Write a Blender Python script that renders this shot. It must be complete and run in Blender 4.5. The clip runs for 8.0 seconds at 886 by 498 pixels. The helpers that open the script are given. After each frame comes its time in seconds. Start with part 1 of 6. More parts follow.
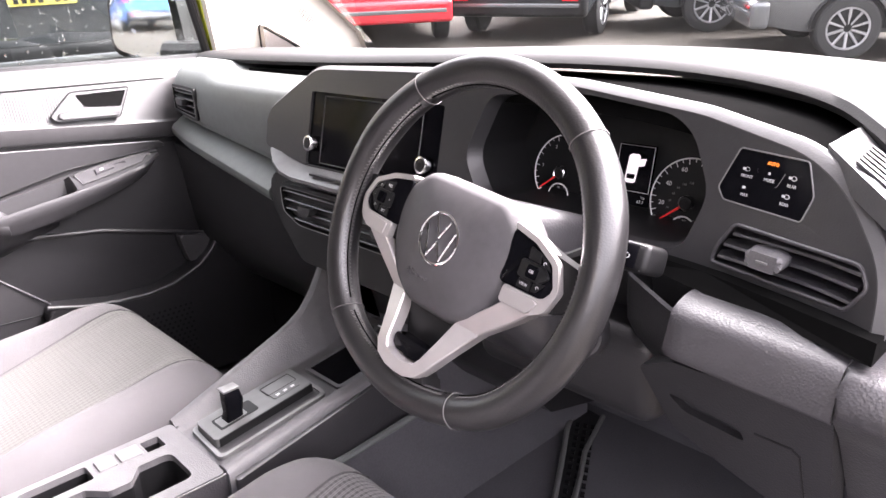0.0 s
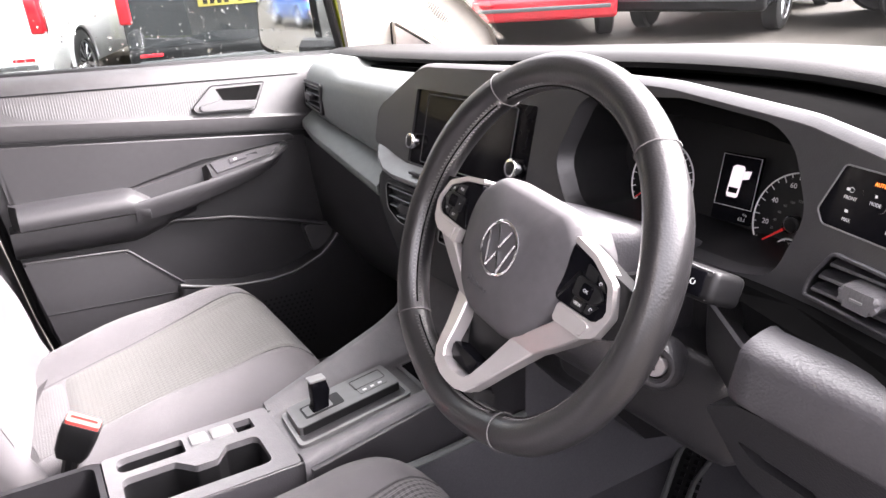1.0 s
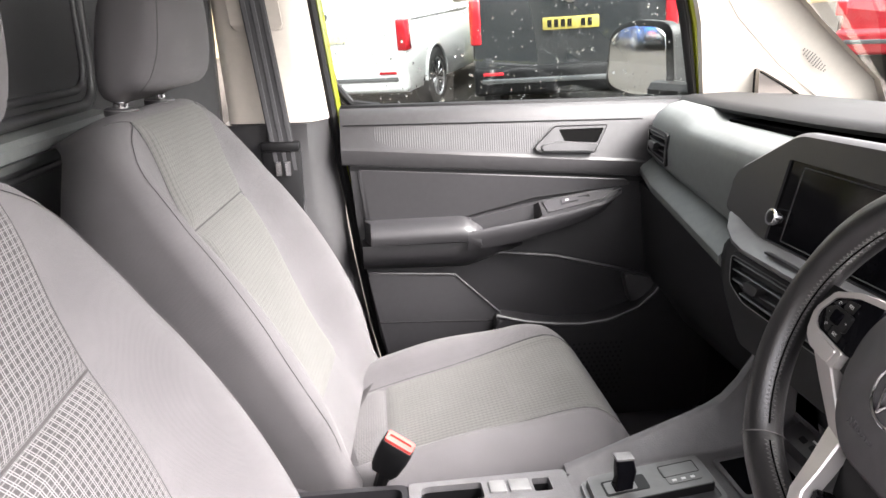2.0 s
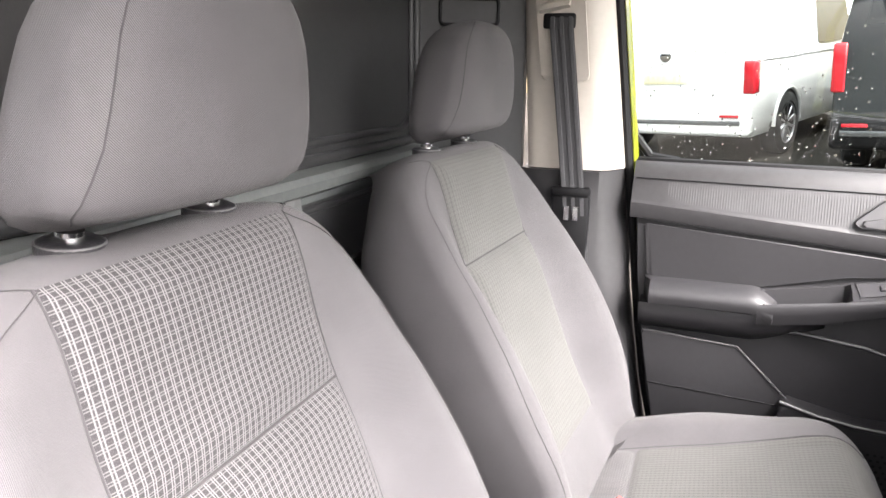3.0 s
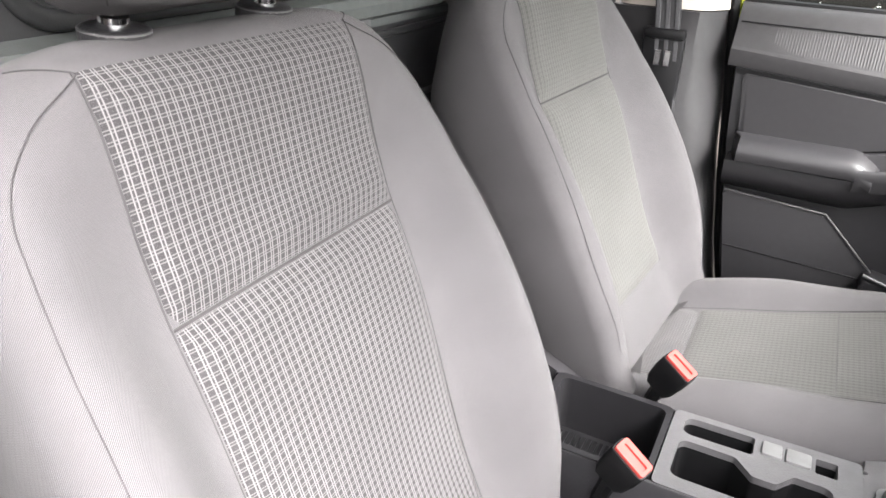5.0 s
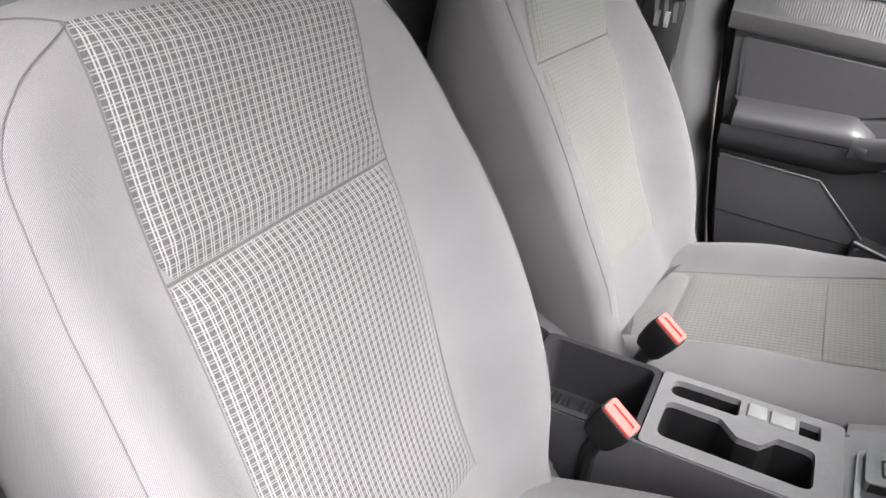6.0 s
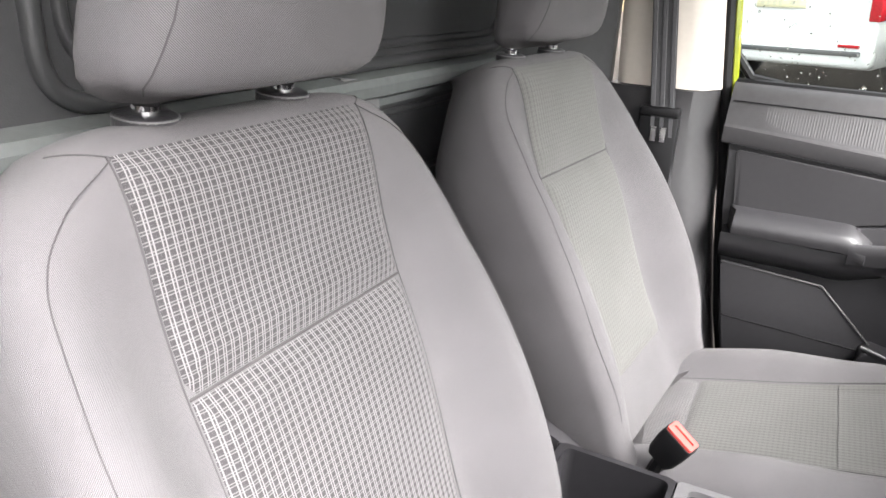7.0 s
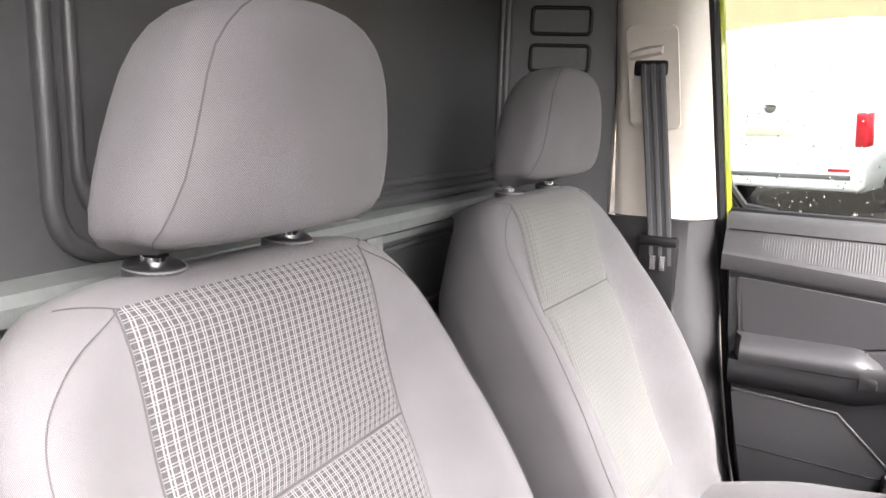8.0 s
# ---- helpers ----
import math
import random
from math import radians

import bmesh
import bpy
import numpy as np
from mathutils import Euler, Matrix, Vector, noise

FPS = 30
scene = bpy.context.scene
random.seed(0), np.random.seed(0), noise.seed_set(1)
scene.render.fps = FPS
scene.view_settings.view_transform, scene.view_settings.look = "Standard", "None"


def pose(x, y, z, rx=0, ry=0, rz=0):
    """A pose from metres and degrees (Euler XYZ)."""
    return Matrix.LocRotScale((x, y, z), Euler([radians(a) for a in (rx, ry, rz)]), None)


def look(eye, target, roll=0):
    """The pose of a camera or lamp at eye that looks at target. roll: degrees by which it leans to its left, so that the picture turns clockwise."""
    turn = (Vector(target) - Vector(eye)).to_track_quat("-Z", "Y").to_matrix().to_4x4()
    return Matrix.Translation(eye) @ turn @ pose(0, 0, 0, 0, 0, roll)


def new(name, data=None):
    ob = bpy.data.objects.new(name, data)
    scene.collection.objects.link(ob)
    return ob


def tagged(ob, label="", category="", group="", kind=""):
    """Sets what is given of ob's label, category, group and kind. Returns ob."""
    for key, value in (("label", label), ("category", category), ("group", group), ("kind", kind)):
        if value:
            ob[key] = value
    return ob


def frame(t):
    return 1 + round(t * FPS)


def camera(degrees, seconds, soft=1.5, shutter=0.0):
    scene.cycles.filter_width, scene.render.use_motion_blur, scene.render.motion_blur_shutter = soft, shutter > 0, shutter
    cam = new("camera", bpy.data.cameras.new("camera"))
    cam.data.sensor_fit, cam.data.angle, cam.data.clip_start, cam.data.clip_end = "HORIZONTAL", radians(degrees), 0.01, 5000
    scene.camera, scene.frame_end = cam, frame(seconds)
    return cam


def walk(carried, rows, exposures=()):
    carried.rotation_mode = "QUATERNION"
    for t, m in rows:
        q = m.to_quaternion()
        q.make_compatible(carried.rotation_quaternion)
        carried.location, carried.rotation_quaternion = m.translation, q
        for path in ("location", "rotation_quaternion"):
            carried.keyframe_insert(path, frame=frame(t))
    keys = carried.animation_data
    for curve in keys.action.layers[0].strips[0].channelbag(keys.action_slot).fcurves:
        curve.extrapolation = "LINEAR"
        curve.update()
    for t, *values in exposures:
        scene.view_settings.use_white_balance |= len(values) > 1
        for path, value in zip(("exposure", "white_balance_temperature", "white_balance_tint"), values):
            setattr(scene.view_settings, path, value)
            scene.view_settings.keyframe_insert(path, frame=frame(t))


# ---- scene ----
EXPO = 3.92
cam = camera(63.5, 8.0)
PATH = [
    (0, (0.857, 0.026, 1.304), (-0.516, 1.324, 0.648), -1.7),
    (0.5, (0.874, 0.074, 1.301), (-0.61, 1.243, 0.645), -2.0),
    (1, (0.885, 0.118, 1.301), (-0.746, 1.075, 0.65), -2.4),
    (1.5, (0.854, 0.111, 1.317), (-0.943, 0.731, 0.697), -2.4),
    (2, (0.811, 0.096, 1.351), (-1.094, 0.285, 0.771), -1.1),
    (2.2, (0.803, 0.107, 1.359), (-1.117, 0.095, 0.799), -0.6),
    (3.3, (0.819, 0.192, 1.391), (-0.95, -0.611, 0.916), 1.1),
    (3.5, (0.816, 0.194, 1.394), (-0.933, -0.656, 0.927), 1.2),
    (4, (0.812, 0.2, 1.391), (-0.908, -0.705, 0.918), 1.1),
    (4.5, (0.806, 0.201, 1.379), (-0.869, -0.679, 0.733), 1.7),
    (5, (0.786, 0.185, 1.349), (-0.823, -0.613, 0.468), 2.9),
    (5.2, (0.785, 0.191, 1.344), (-0.794, -0.585, 0.393), 3.2),
    (6.3, (0.789, 0.183, 1.349), (-0.793, -0.564, 0.379), 4.6),
    (6.5, (0.796, 0.188, 1.35), (-0.813, -0.595, 0.457), 3.7),
    (7, (0.807, 0.19, 1.366), (-0.861, -0.65, 0.652), 3.2),
    (7.5, (0.806, 0.194, 1.372), (-0.903, -0.692, 0.831), 2.5),
    (8, (0.809, 0.195, 1.379), (-0.931, -0.717, 1.004), 1.7),
]
walk(cam, [(t, look(eye, target, roll)) for t, eye, target, roll in PATH], exposures=((0.0, EXPO + 0.90, 6550, 24), (1.0, EXPO + 0.69, 6550, 22), (1.5, EXPO + 0.34, 6590, 20), (2.0, EXPO + 0.14, 6610, 16), (3.5, EXPO + 0.08, 6600, 16), (4.2, EXPO + 0.10, 6600, 16), (5.0, EXPO - 0.20, 6500, 13), (6.5, EXPO - 0.28, 6440, 12), (7.5, EXPO + 0.04, 6540, 15), (8.0, EXPO + 0.20, 6580, 16)))

# ---- world, sun and exposure ----
world = bpy.data.worlds.new("overcast_sky")
scene.world = world
world.use_nodes = True
wn = world.node_tree
wn.nodes.clear()
w_out = wn.nodes.new("ShaderNodeOutputWorld")
w_bg = wn.nodes.new("ShaderNodeBackground")
w_sky = wn.nodes.new("ShaderNodeTexSky")
w_sky.sky_type = "NISHITA"
w_sky.sun_disc = False
w_sky.sun_elevation = radians(46)
w_sky.sun_rotation = radians(20)
w_sky.air_density, w_sky.dust_density, w_sky.ozone_density = 1.0, 10.0, 1.0
w_hsv = wn.nodes.new("ShaderNodeHueSaturation")
w_hsv.inputs["Saturation"].default_value = 0.15
wn.links.new(w_sky.outputs[0], w_hsv.inputs["Color"])
wn.links.new(w_hsv.outputs[0], w_bg.inputs["Color"])
w_bg.inputs["Strength"].default_value = 0.15
wn.links.new(w_bg.outputs[0], w_out.inputs["Surface"])
sun = new("sun", bpy.data.lights.new("sun", "SUN"))
sun.data.energy, sun.data.angle, sun.data.color = 0.45, radians(50), (1.0, 0.97, 0.94)
sun.matrix_world = look((1.25, 3.5, 3.85), (0, 0, 0))


# ---- materials ----
def material(name, color, rough=0.5, metal=0.0, vary=0.12, grain=60.0, bump=0.15, dist=0.0004, coat=0.0, big=3.0, spec=0.5):
    """A plain surface with variation at two scales and a fine relief."""
    m = bpy.data.materials.new(name)
    m.use_nodes = True
    nt = m.node_tree
    b = nt.nodes["Principled BSDF"]
    b.inputs["Metallic"].default_value = metal
    b.inputs["Coat Weight"].default_value = coat
    b.inputs["Specular IOR Level"].default_value = spec
    tc = nt.nodes.new("ShaderNodeTexCoord")
    n1 = nt.nodes.new("ShaderNodeTexNoise")
    n1.inputs["Scale"].default_value = big
    n1.inputs["Detail"].default_value = 4
    n2 = nt.nodes.new("ShaderNodeTexNoise")
    n2.inputs["Scale"].default_value = grain
    n2.inputs["Detail"].default_value = 3
    mixv = nt.nodes.new("ShaderNodeMath")
    mixv.operation = "ADD"
    ramp = nt.nodes.new("ShaderNodeValToRGB")
    lo = [c * (1 - vary) for c in color]
    hi = [min(1, c * (1 + vary)) for c in color]
    ramp.color_ramp.elements[0].position, ramp.color_ramp.elements[0].color = 0.7, (*lo, 1)
    ramp.color_ramp.elements[1].position, ramp.color_ramp.elements[1].color = 1.3, (*hi, 1)
    half = nt.nodes.new("ShaderNodeMath")
    half.operation = "MULTIPLY"
    half.inputs[1].default_value = 0.5
    ramp.color_ramp.elements[0].position, ramp.color_ramp.elements[1].position = 0.35, 0.65
    for n in (n1, n2):
        nt.links.new(tc.outputs["Object"], n.inputs["Vector"])
    nt.links.new(n1.outputs["Fac"], mixv.inputs[0])
    nt.links.new(n2.outputs["Fac"], mixv.inputs[1])
    nt.links.new(mixv.outputs[0], half.inputs[0])
    nt.links.new(half.outputs[0], ramp.inputs["Fac"])
    nt.links.new(ramp.outputs["Color"], b.inputs["Base Color"])
    rr = nt.nodes.new("ShaderNodeMapRange")
    rr.inputs["To Min"].default_value = max(0.0, rough - 0.06)
    rr.inputs["To Max"].default_value = min(1.0, rough + 0.06)
    nt.links.new(n1.outputs["Fac"], rr.inputs["Value"])
    nt.links.new(rr.outputs["Result"], b.inputs["Roughness"])
    if bump > 0:
        v = nt.nodes.new("ShaderNodeTexVoronoi")
        v.inputs["Scale"].default_value = grain * 8
        nt.links.new(tc.outputs["Object"], v.inputs["Vector"])
        bp = nt.nodes.new("ShaderNodeBump")
        bp.inputs["Strength"].default_value = bump
        bp.inputs["Distance"].default_value = dist
        nt.links.new(v.outputs["Distance"], bp.inputs["Height"])
        nt.links.new(bp.outputs["Normal"], b.inputs["Normal"])
    return m


def woven(name, dark, light, pu, pv, amount, twill=0.0):
    """A woven cloth laid out in metres: threads of two colours in a check of pu by pv metres, with relief."""
    m = bpy.data.materials.new(name)
    m.use_nodes = True
    nt = m.node_tree
    b = nt.nodes["Principled BSDF"]
    b.inputs["Roughness"].default_value = 0.92
    b.inputs["Specular IOR Level"].default_value = 0.2
    b.inputs["Sheen Weight"].default_value = 0.06
    b.inputs["Sheen Roughness"].default_value = 0.5
    uv = nt.nodes.new("ShaderNodeUVMap")
    uv.uv_map = "cloth"
    sep = nt.nodes.new("ShaderNodeSeparateXYZ")
    nt.links.new(uv.outputs[0], sep.inputs[0])

    def wave(sock, period, extra=None):
        mul = nt.nodes.new("ShaderNodeMath")
        mul.operation = "MULTIPLY"
        mul.inputs[1].default_value = 2 * math.pi / period
        nt.links.new(sock, mul.inputs[0])
        s = nt.nodes.new("ShaderNodeMath")
        s.operation = "SINE"
        nt.links.new(mul.outputs[0], s.inputs[0])
        r = nt.nodes.new("ShaderNodeMapRange")
        r.inputs["From Min"].default_value, r.inputs["From Max"].default_value = -0.7, 0.7
        nt.links.new(s.outputs[0], r.inputs["Value"])
        return r.outputs["Result"]

    su, sv = sep.outputs[0], sep.outputs[1]
    if twill:
        add = nt.nodes.new("ShaderNodeMath")
        add.operation = "ADD"
        nt.links.new(su, add.inputs[0])
        nt.links.new(sv, add.inputs[1])
        wu = wave(add.outputs[0], twill)
        wv = wave(sv, twill)
    else:
        wu, wv = wave(su, pu), wave(sv, pv)
    mult = nt.nodes.new("ShaderNodeMath")
    mult.operation = "MULTIPLY"
    nt.links.new(wu, mult.inputs[0])
    nt.links.new(wv, mult.inputs[1])
    mixf = nt.nodes.new("ShaderNodeMix")
    mixf.inputs[0].default_value = amount
    nt.links.new(wu, mixf.inputs[2])
    nt.links.new(mult.outputs[0], mixf.inputs[3])
    nz = nt.nodes.new("ShaderNodeTexNoise")
    nz.inputs["Scale"].default_value = 9.0
    nz.inputs["Detail"].default_value = 6
    nt.links.new(uv.outputs[0], nz.inputs["Vector"])
    nzr = nt.nodes.new("ShaderNodeMapRange")
    nzr.inputs["From Min"].default_value, nzr.inputs["From Max"].default_value = 0.3, 0.7
    nzr.inputs["To Min"].default_value, nzr.inputs["To Max"].default_value = 0.9, 1.1
    nt.links.new(nz.outputs["Fac"], nzr.inputs["Value"])
    col = nt.nodes.new("ShaderNodeMix")
    col.data_type = "RGBA"
    col.inputs["A"].default_value, col.inputs["B"].default_value = (*dark, 1), (*light, 1)
    nt.links.new(mixf.outputs[0], col.inputs["Factor"])
    hs = nt.nodes.new("ShaderNodeHueSaturation")
    nt.links.new(nzr.outputs["Result"], hs.inputs["Value"])
    nt.links.new(col.outputs["Result"], hs.inputs["Color"])
    nt.links.new(hs.outputs[0], b.inputs["Base Color"])
    bp = nt.nodes.new("ShaderNodeBump")
    bp.inputs["Strength"].default_value = 0.5
    bp.inputs["Distance"].default_value = 0.0008
    nt.links.new(mixf.outputs[0], bp.inputs["Height"])
    nt.links.new(bp.outputs["Normal"], b.inputs["Normal"])
    return m


def checked(name, ground, light, pu, pv):
    """Seat cloth: pairs of pale threads crossing on a grey ground."""
    m = bpy.data.materials.new(name)
    m.use_nodes = True
    nt = m.node_tree
    b = nt.nodes["Principled BSDF"]
    b.inputs["Roughness"].default_value = 0.92
    b.inputs["Specular IOR Level"].default_value = 0.2
    b.inputs["Sheen Weight"].default_value = 0.06
    uv = nt.nodes.new("ShaderNodeUVMap")
    uv.uv_map = "cloth"
    sep = nt.nodes.new("ShaderNodeSeparateXYZ")
    nt.links.new(uv.outputs[0], sep.inputs[0])

    def math_node(op, a, b2=None, c=None):
        n = nt.nodes.new("ShaderNodeMath")
        n.operation = op
        for k, v in enumerate((a, b2, c)):
            if v is None:
                continue
            if isinstance(v, (int, float)):
                n.inputs[k].default_value = v
            else:
                nt.links.new(v, n.inputs[k])
        return n.outputs[0]

    def pair(sock, period):
        f = math_node("FRACT", math_node("MULTIPLY", sock, 1 / period))
        d = math_node("ABSOLUTE", math_node("SUBTRACT", f, 0.5))
        d2 = math_node("ABSOLUTE", math_node("SUBTRACT", d, 0.15))
        r = nt.nodes.new("ShaderNodeMapRange")
        r.inputs["From Min"].default_value, r.inputs["From Max"].default_value = 0.095, 0.03
        nt.links.new(d2, r.inputs["Value"])
        return r.outputs["Result"]

    a, c = pair(sep.outputs[0], pu), pair(sep.outputs[1], pv)
    both = math_node("MAXIMUM", math_node("MULTIPLY", a, 0.95), math_node("MULTIPLY", c, 0.58))
    thread = nt.nodes.new("ShaderNodeTexNoise")
    thread.inputs["Scale"].default_value = 900.0
    thread.inputs["Detail"].default_value = 2
    nt.links.new(uv.outputs[0], thread.inputs["Vector"])
    soil = nt.nodes.new("ShaderNodeTexNoise")
    soil.inputs["Scale"].default_value = 8.0
    soil.inputs["Detail"].default_value = 5
    nt.links.new(uv.outputs[0], soil.inputs["Vector"])
    fac = math_node("ADD", both, math_node("MULTIPLY", math_node("SUBTRACT", thread.outputs["Fac"], 0.5), 0.85))
    col = nt.nodes.new("ShaderNodeMix")
    col.data_type = "RGBA"
    col.inputs["A"].default_value, col.inputs["B"].default_value = (*ground, 1), (*light, 1)
    nt.links.new(fac, col.inputs["Factor"])
    hs = nt.nodes.new("ShaderNodeHueSaturation")
    nt.links.new(math_node("MULTIPLY_ADD", soil.outputs["Fac"], 0.3, 0.85), hs.inputs["Value"])
    nt.links.new(col.outputs["Result"], hs.inputs["Color"])
    nt.links.new(hs.outputs[0], b.inputs["Base Color"])
    bp = nt.nodes.new("ShaderNodeBump")
    bp.inputs["Strength"].default_value = 0.5
    bp.inputs["Distance"].default_value = 0.0007
    nt.links.new(fac, bp.inputs["Height"])
    nt.links.new(bp.outputs["Normal"], b.inputs["Normal"])
    return m


def glass(name, tint=(1, 1, 1), rough=0.0):
    m = bpy.data.materials.new(name)
    m.use_nodes = True
    nt = m.node_tree
    nt.nodes.clear()
    o = nt.nodes.new("ShaderNodeOutputMaterial")
    g = nt.nodes.new("ShaderNodeBsdfTransparent")
    g.inputs["Color"].default_value = (*tint, 1)
    s = nt.nodes.new("ShaderNodeBsdfGlossy")
    s.inputs["Roughness"].default_value = rough
    fr = nt.nodes.new("ShaderNodeLayerWeight")
    fr.inputs["Blend"].default_value = 0.5
    pw = nt.nodes.new("ShaderNodeMath")
    pw.operation = "POWER"
    pw.inputs[1].default_value = 4.0
    nt.links.new(fr.outputs["Facing"], pw.inputs[0])
    sc = nt.nodes.new("ShaderNodeMath")
    sc.operation = "MULTIPLY_ADD"
    sc.inputs[1].default_value, sc.inputs[2].default_value = 0.5, 0.05
    nt.links.new(pw.outputs[0], sc.inputs[0])
    mx = nt.nodes.new("ShaderNodeMixShader")
    nt.links.new(sc.outputs[0], mx.inputs[0])
    nt.links.new(g.outputs[0], mx.inputs[1])
    nt.links.new(s.outputs[0], mx.inputs[2])
    nt.links.new(mx.outputs[0], o.inputs["Surface"])
    return m


def emitter(name, color, power):
    m = bpy.data.materials.new(name)
    m.use_nodes = True
    b = m.node_tree.nodes["Principled BSDF"]
    b.inputs["Base Color"].default_value = (0.02, 0.02, 0.02, 1)
    b.inputs["Emission Color"].default_value = (*color, 1)
    b.inputs["Emission Strength"].default_value = power
    return m


# Paler than the bezel: windscreen light on the passenger side sits in the colour.
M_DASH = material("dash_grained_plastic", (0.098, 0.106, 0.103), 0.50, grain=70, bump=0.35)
M_TOP = material("dash_top_soft_plastic", (0.017, 0.017, 0.017), 0.6, grain=70, bump=0.4, spec=0.2)
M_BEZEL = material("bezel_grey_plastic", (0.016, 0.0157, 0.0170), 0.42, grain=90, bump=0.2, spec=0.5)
M_DARK = material("dark_grained_plastic", (0.024, 0.0232, 0.0256), 0.40, spec=0.7, grain=55, bump=0.45, dist=0.0005)
# Black without sheen: stands for the shade inside slots, wells and grooves.
M_SHADE = material("recess_shade_black", (0.004, 0.004, 0.004), 0.9, bump=0.0, spec=0.0)
M_LOWER = material("lower_black_plastic", (0.012, 0.0117, 0.013), 0.42, grain=70, bump=0.4, spec=0.45)
M_BLACK = material("black_plastic", (0.006, 0.006, 0.0065), 0.45, bump=0.1, spec=0.25)
# Paler copy of the bezel plastic, the chamfer's light put into the colour.
M_RIM_LIT = material("fascia_rim_lit_plastic", (0.050, 0.050, 0.051), 0.45, grain=70, bump=0.2)
M_LEDGE = material("silver_grey_trim", (0.16, 0.16, 0.16), 0.42, metal=0.25, bump=0.0)
M_DOOR = material("door_grey_plastic", (0.030, 0.0295, 0.0307), 0.44, grain=70, bump=0.3)
M_DOORD = material("door_dark_cloth", (0.017, 0.0167, 0.0180), 0.42, grain=90, bump=0.3, spec=0.6)
M_GLOSS = material("gloss_black", (0.003, 0.003, 0.004), 0.12, bump=0.0, coat=0.0, spec=0.06)
M_LEATHER = material("black_leather", (0.010, 0.0097, 0.0102), 0.34, grain=60, bump=0.3, dist=0.0004, spec=0.65)
M_AIRBAG = material("airbag_grey_plastic", (0.057, 0.055, 0.058), 0.55, grain=90, bump=0.1, spec=0.35)
M_SILVER = material("satin_silver", (0.44, 0.42, 0.41), 0.30, metal=0.55, bump=0.0, vary=0.04)
M_CHROME = material("chrome", (0.75, 0.75, 0.76), 0.12, metal=1.0, bump=0.0, vary=0.03)
M_BEIGE = material("beige_pillar_plastic", (0.45, 0.415, 0.365), 0.55, grain=80, bump=0.15, vary=0.04)
M_ROOF = material("headlining_grey", (0.46, 0.45, 0.42), 0.9, grain=200, bump=0.2, vary=0.04)
M_BELT = material("belt_webbing", (0.03, 0.03, 0.032), 0.7, grain=150, bump=0.4)
M_BELTP = material("belt_pale_threads", (0.052, 0.052, 0.055), 0.7, grain=150, bump=0.4)
M_RED = material("buckle_red", (0.48, 0.06, 0.05), 0.65, bump=0.0, vary=0.05)
M_GREEN = material("lime_green_paint", (0.20, 0.23, 0.012), 0.2, coat=1.0, bump=0.0, vary=0.04)
M_BULK = material("bulkhead_dark_plastic", (0.033, 0.034, 0.035), 0.42, grain=70, bump=0.3, big=2)
M_CARPET = material("carpet_dark", (0.11, 0.107, 0.118), 0.95, grain=250, bump=0.8, dist=0.002)
M_CREASE = material("seam_crease_shade", (0.05, 0.048, 0.048), 0.9, bump=0.0, spec=0.1)
M_SEAM = material("dark_stitching", (0.09, 0.086, 0.086), 0.8, bump=0.0)
M_PIPE = material("grey_stitching", (0.045, 0.043, 0.0445), 0.85, bump=0.0, spec=0.2)
M_CLOTH = woven("seat_grey_cloth", (0.053, 0.0507, 0.053), (0.102, 0.0977, 0.1007), 0.001, 0.001, 0.12, twill=0.0016)
M_CHECK = checked("seat_check_cloth", (0.030, 0.0285, 0.0295), (0.142, 0.137, 0.139), 0.0084, 0.0075)
# Same check cloth, paler and softer: the passenger side's light is in its colour.
M_CHECK_LIT = checked("lit_check_cloth", (0.062, 0.0615, 0.0587), (0.107, 0.1053, 0.101), 0.0084, 0.0075)
M_RIBS = woven("seat_ribbed_cloth", (0.040, 0.0388, 0.0395), (0.118, 0.113, 0.115), 0.004, 0.0046, 0.35)
M_PANE = glass("window_glass", (0.70, 0.74, 0.72))
M_SCREEN = glass("windscreen_glass", (0.57, 0.60, 0.585))
M_WHITEP = material("white_van_paint", (0.8, 0.8, 0.8), 0.25, coat=0.6, bump=0.0, vary=0.03)
M_GREYP = material("dark_grey_car_paint", (0.03, 0.033, 0.036), 0.22, coat=1.0, bump=0.0)
M_REDP = material("red_car_paint", (0.45, 0.02, 0.03), 0.22, coat=1.0, bump=0.0)
M_SILVP = material("silver_car_paint", (0.13, 0.135, 0.14), 0.25, metal=0.4, coat=1.0, bump=0.0)
M_BLUEP = material("blue_car_paint", (0.02, 0.08, 0.26), 0.22, coat=1.0, bump=0.0)
M_TYRE = material("tyre_rubber", (0.018, 0.018, 0.018), 0.85, bump=0.4)
M_ALLOY = material("alloy_wheel", (0.5, 0.5, 0.52), 0.3, metal=0.8, bump=0.0)
M_CARGLASS = material("tinted_car_glass", (0.02, 0.025, 0.028), 0.05, bump=0.0, coat=1.0)
M_LAMP = material("red_tail_lamp", (0.55, 0.02, 0.03), 0.15, bump=0.0, coat=1.0)
M_PLATE = material("yellow_plate", (0.52, 0.43, 0.10), 0.4, bump=0.0)
# White van's plate and bars: strong light is put into these pale colours.
M_PALEPLATE = material("overexposed_plate", (0.80, 0.74, 0.50), 0.4, bump=0.0)
M_PALEBAR = material("overexposed_bars", (0.62, 0.58, 0.44), 0.5, bump=0.0)
M_ASPHALT = material("wet_asphalt", (0.034, 0.030, 0.0255), 0.8, grain=40, bump=0.6, dist=0.004, big=0.4, vary=0.3, spec=0.15)
M_CONS = material("console_grey_plastic", (0.082, 0.080, 0.083), 0.46, grain=60, bump=0.5, dist=0.0006)
M_DROP = bpy.data.materials.new("rain_water")
M_DROP.use_nodes = True
M_DROP.node_tree.nodes["Principled BSDF"].inputs["Transmission Weight"].default_value = 1.0
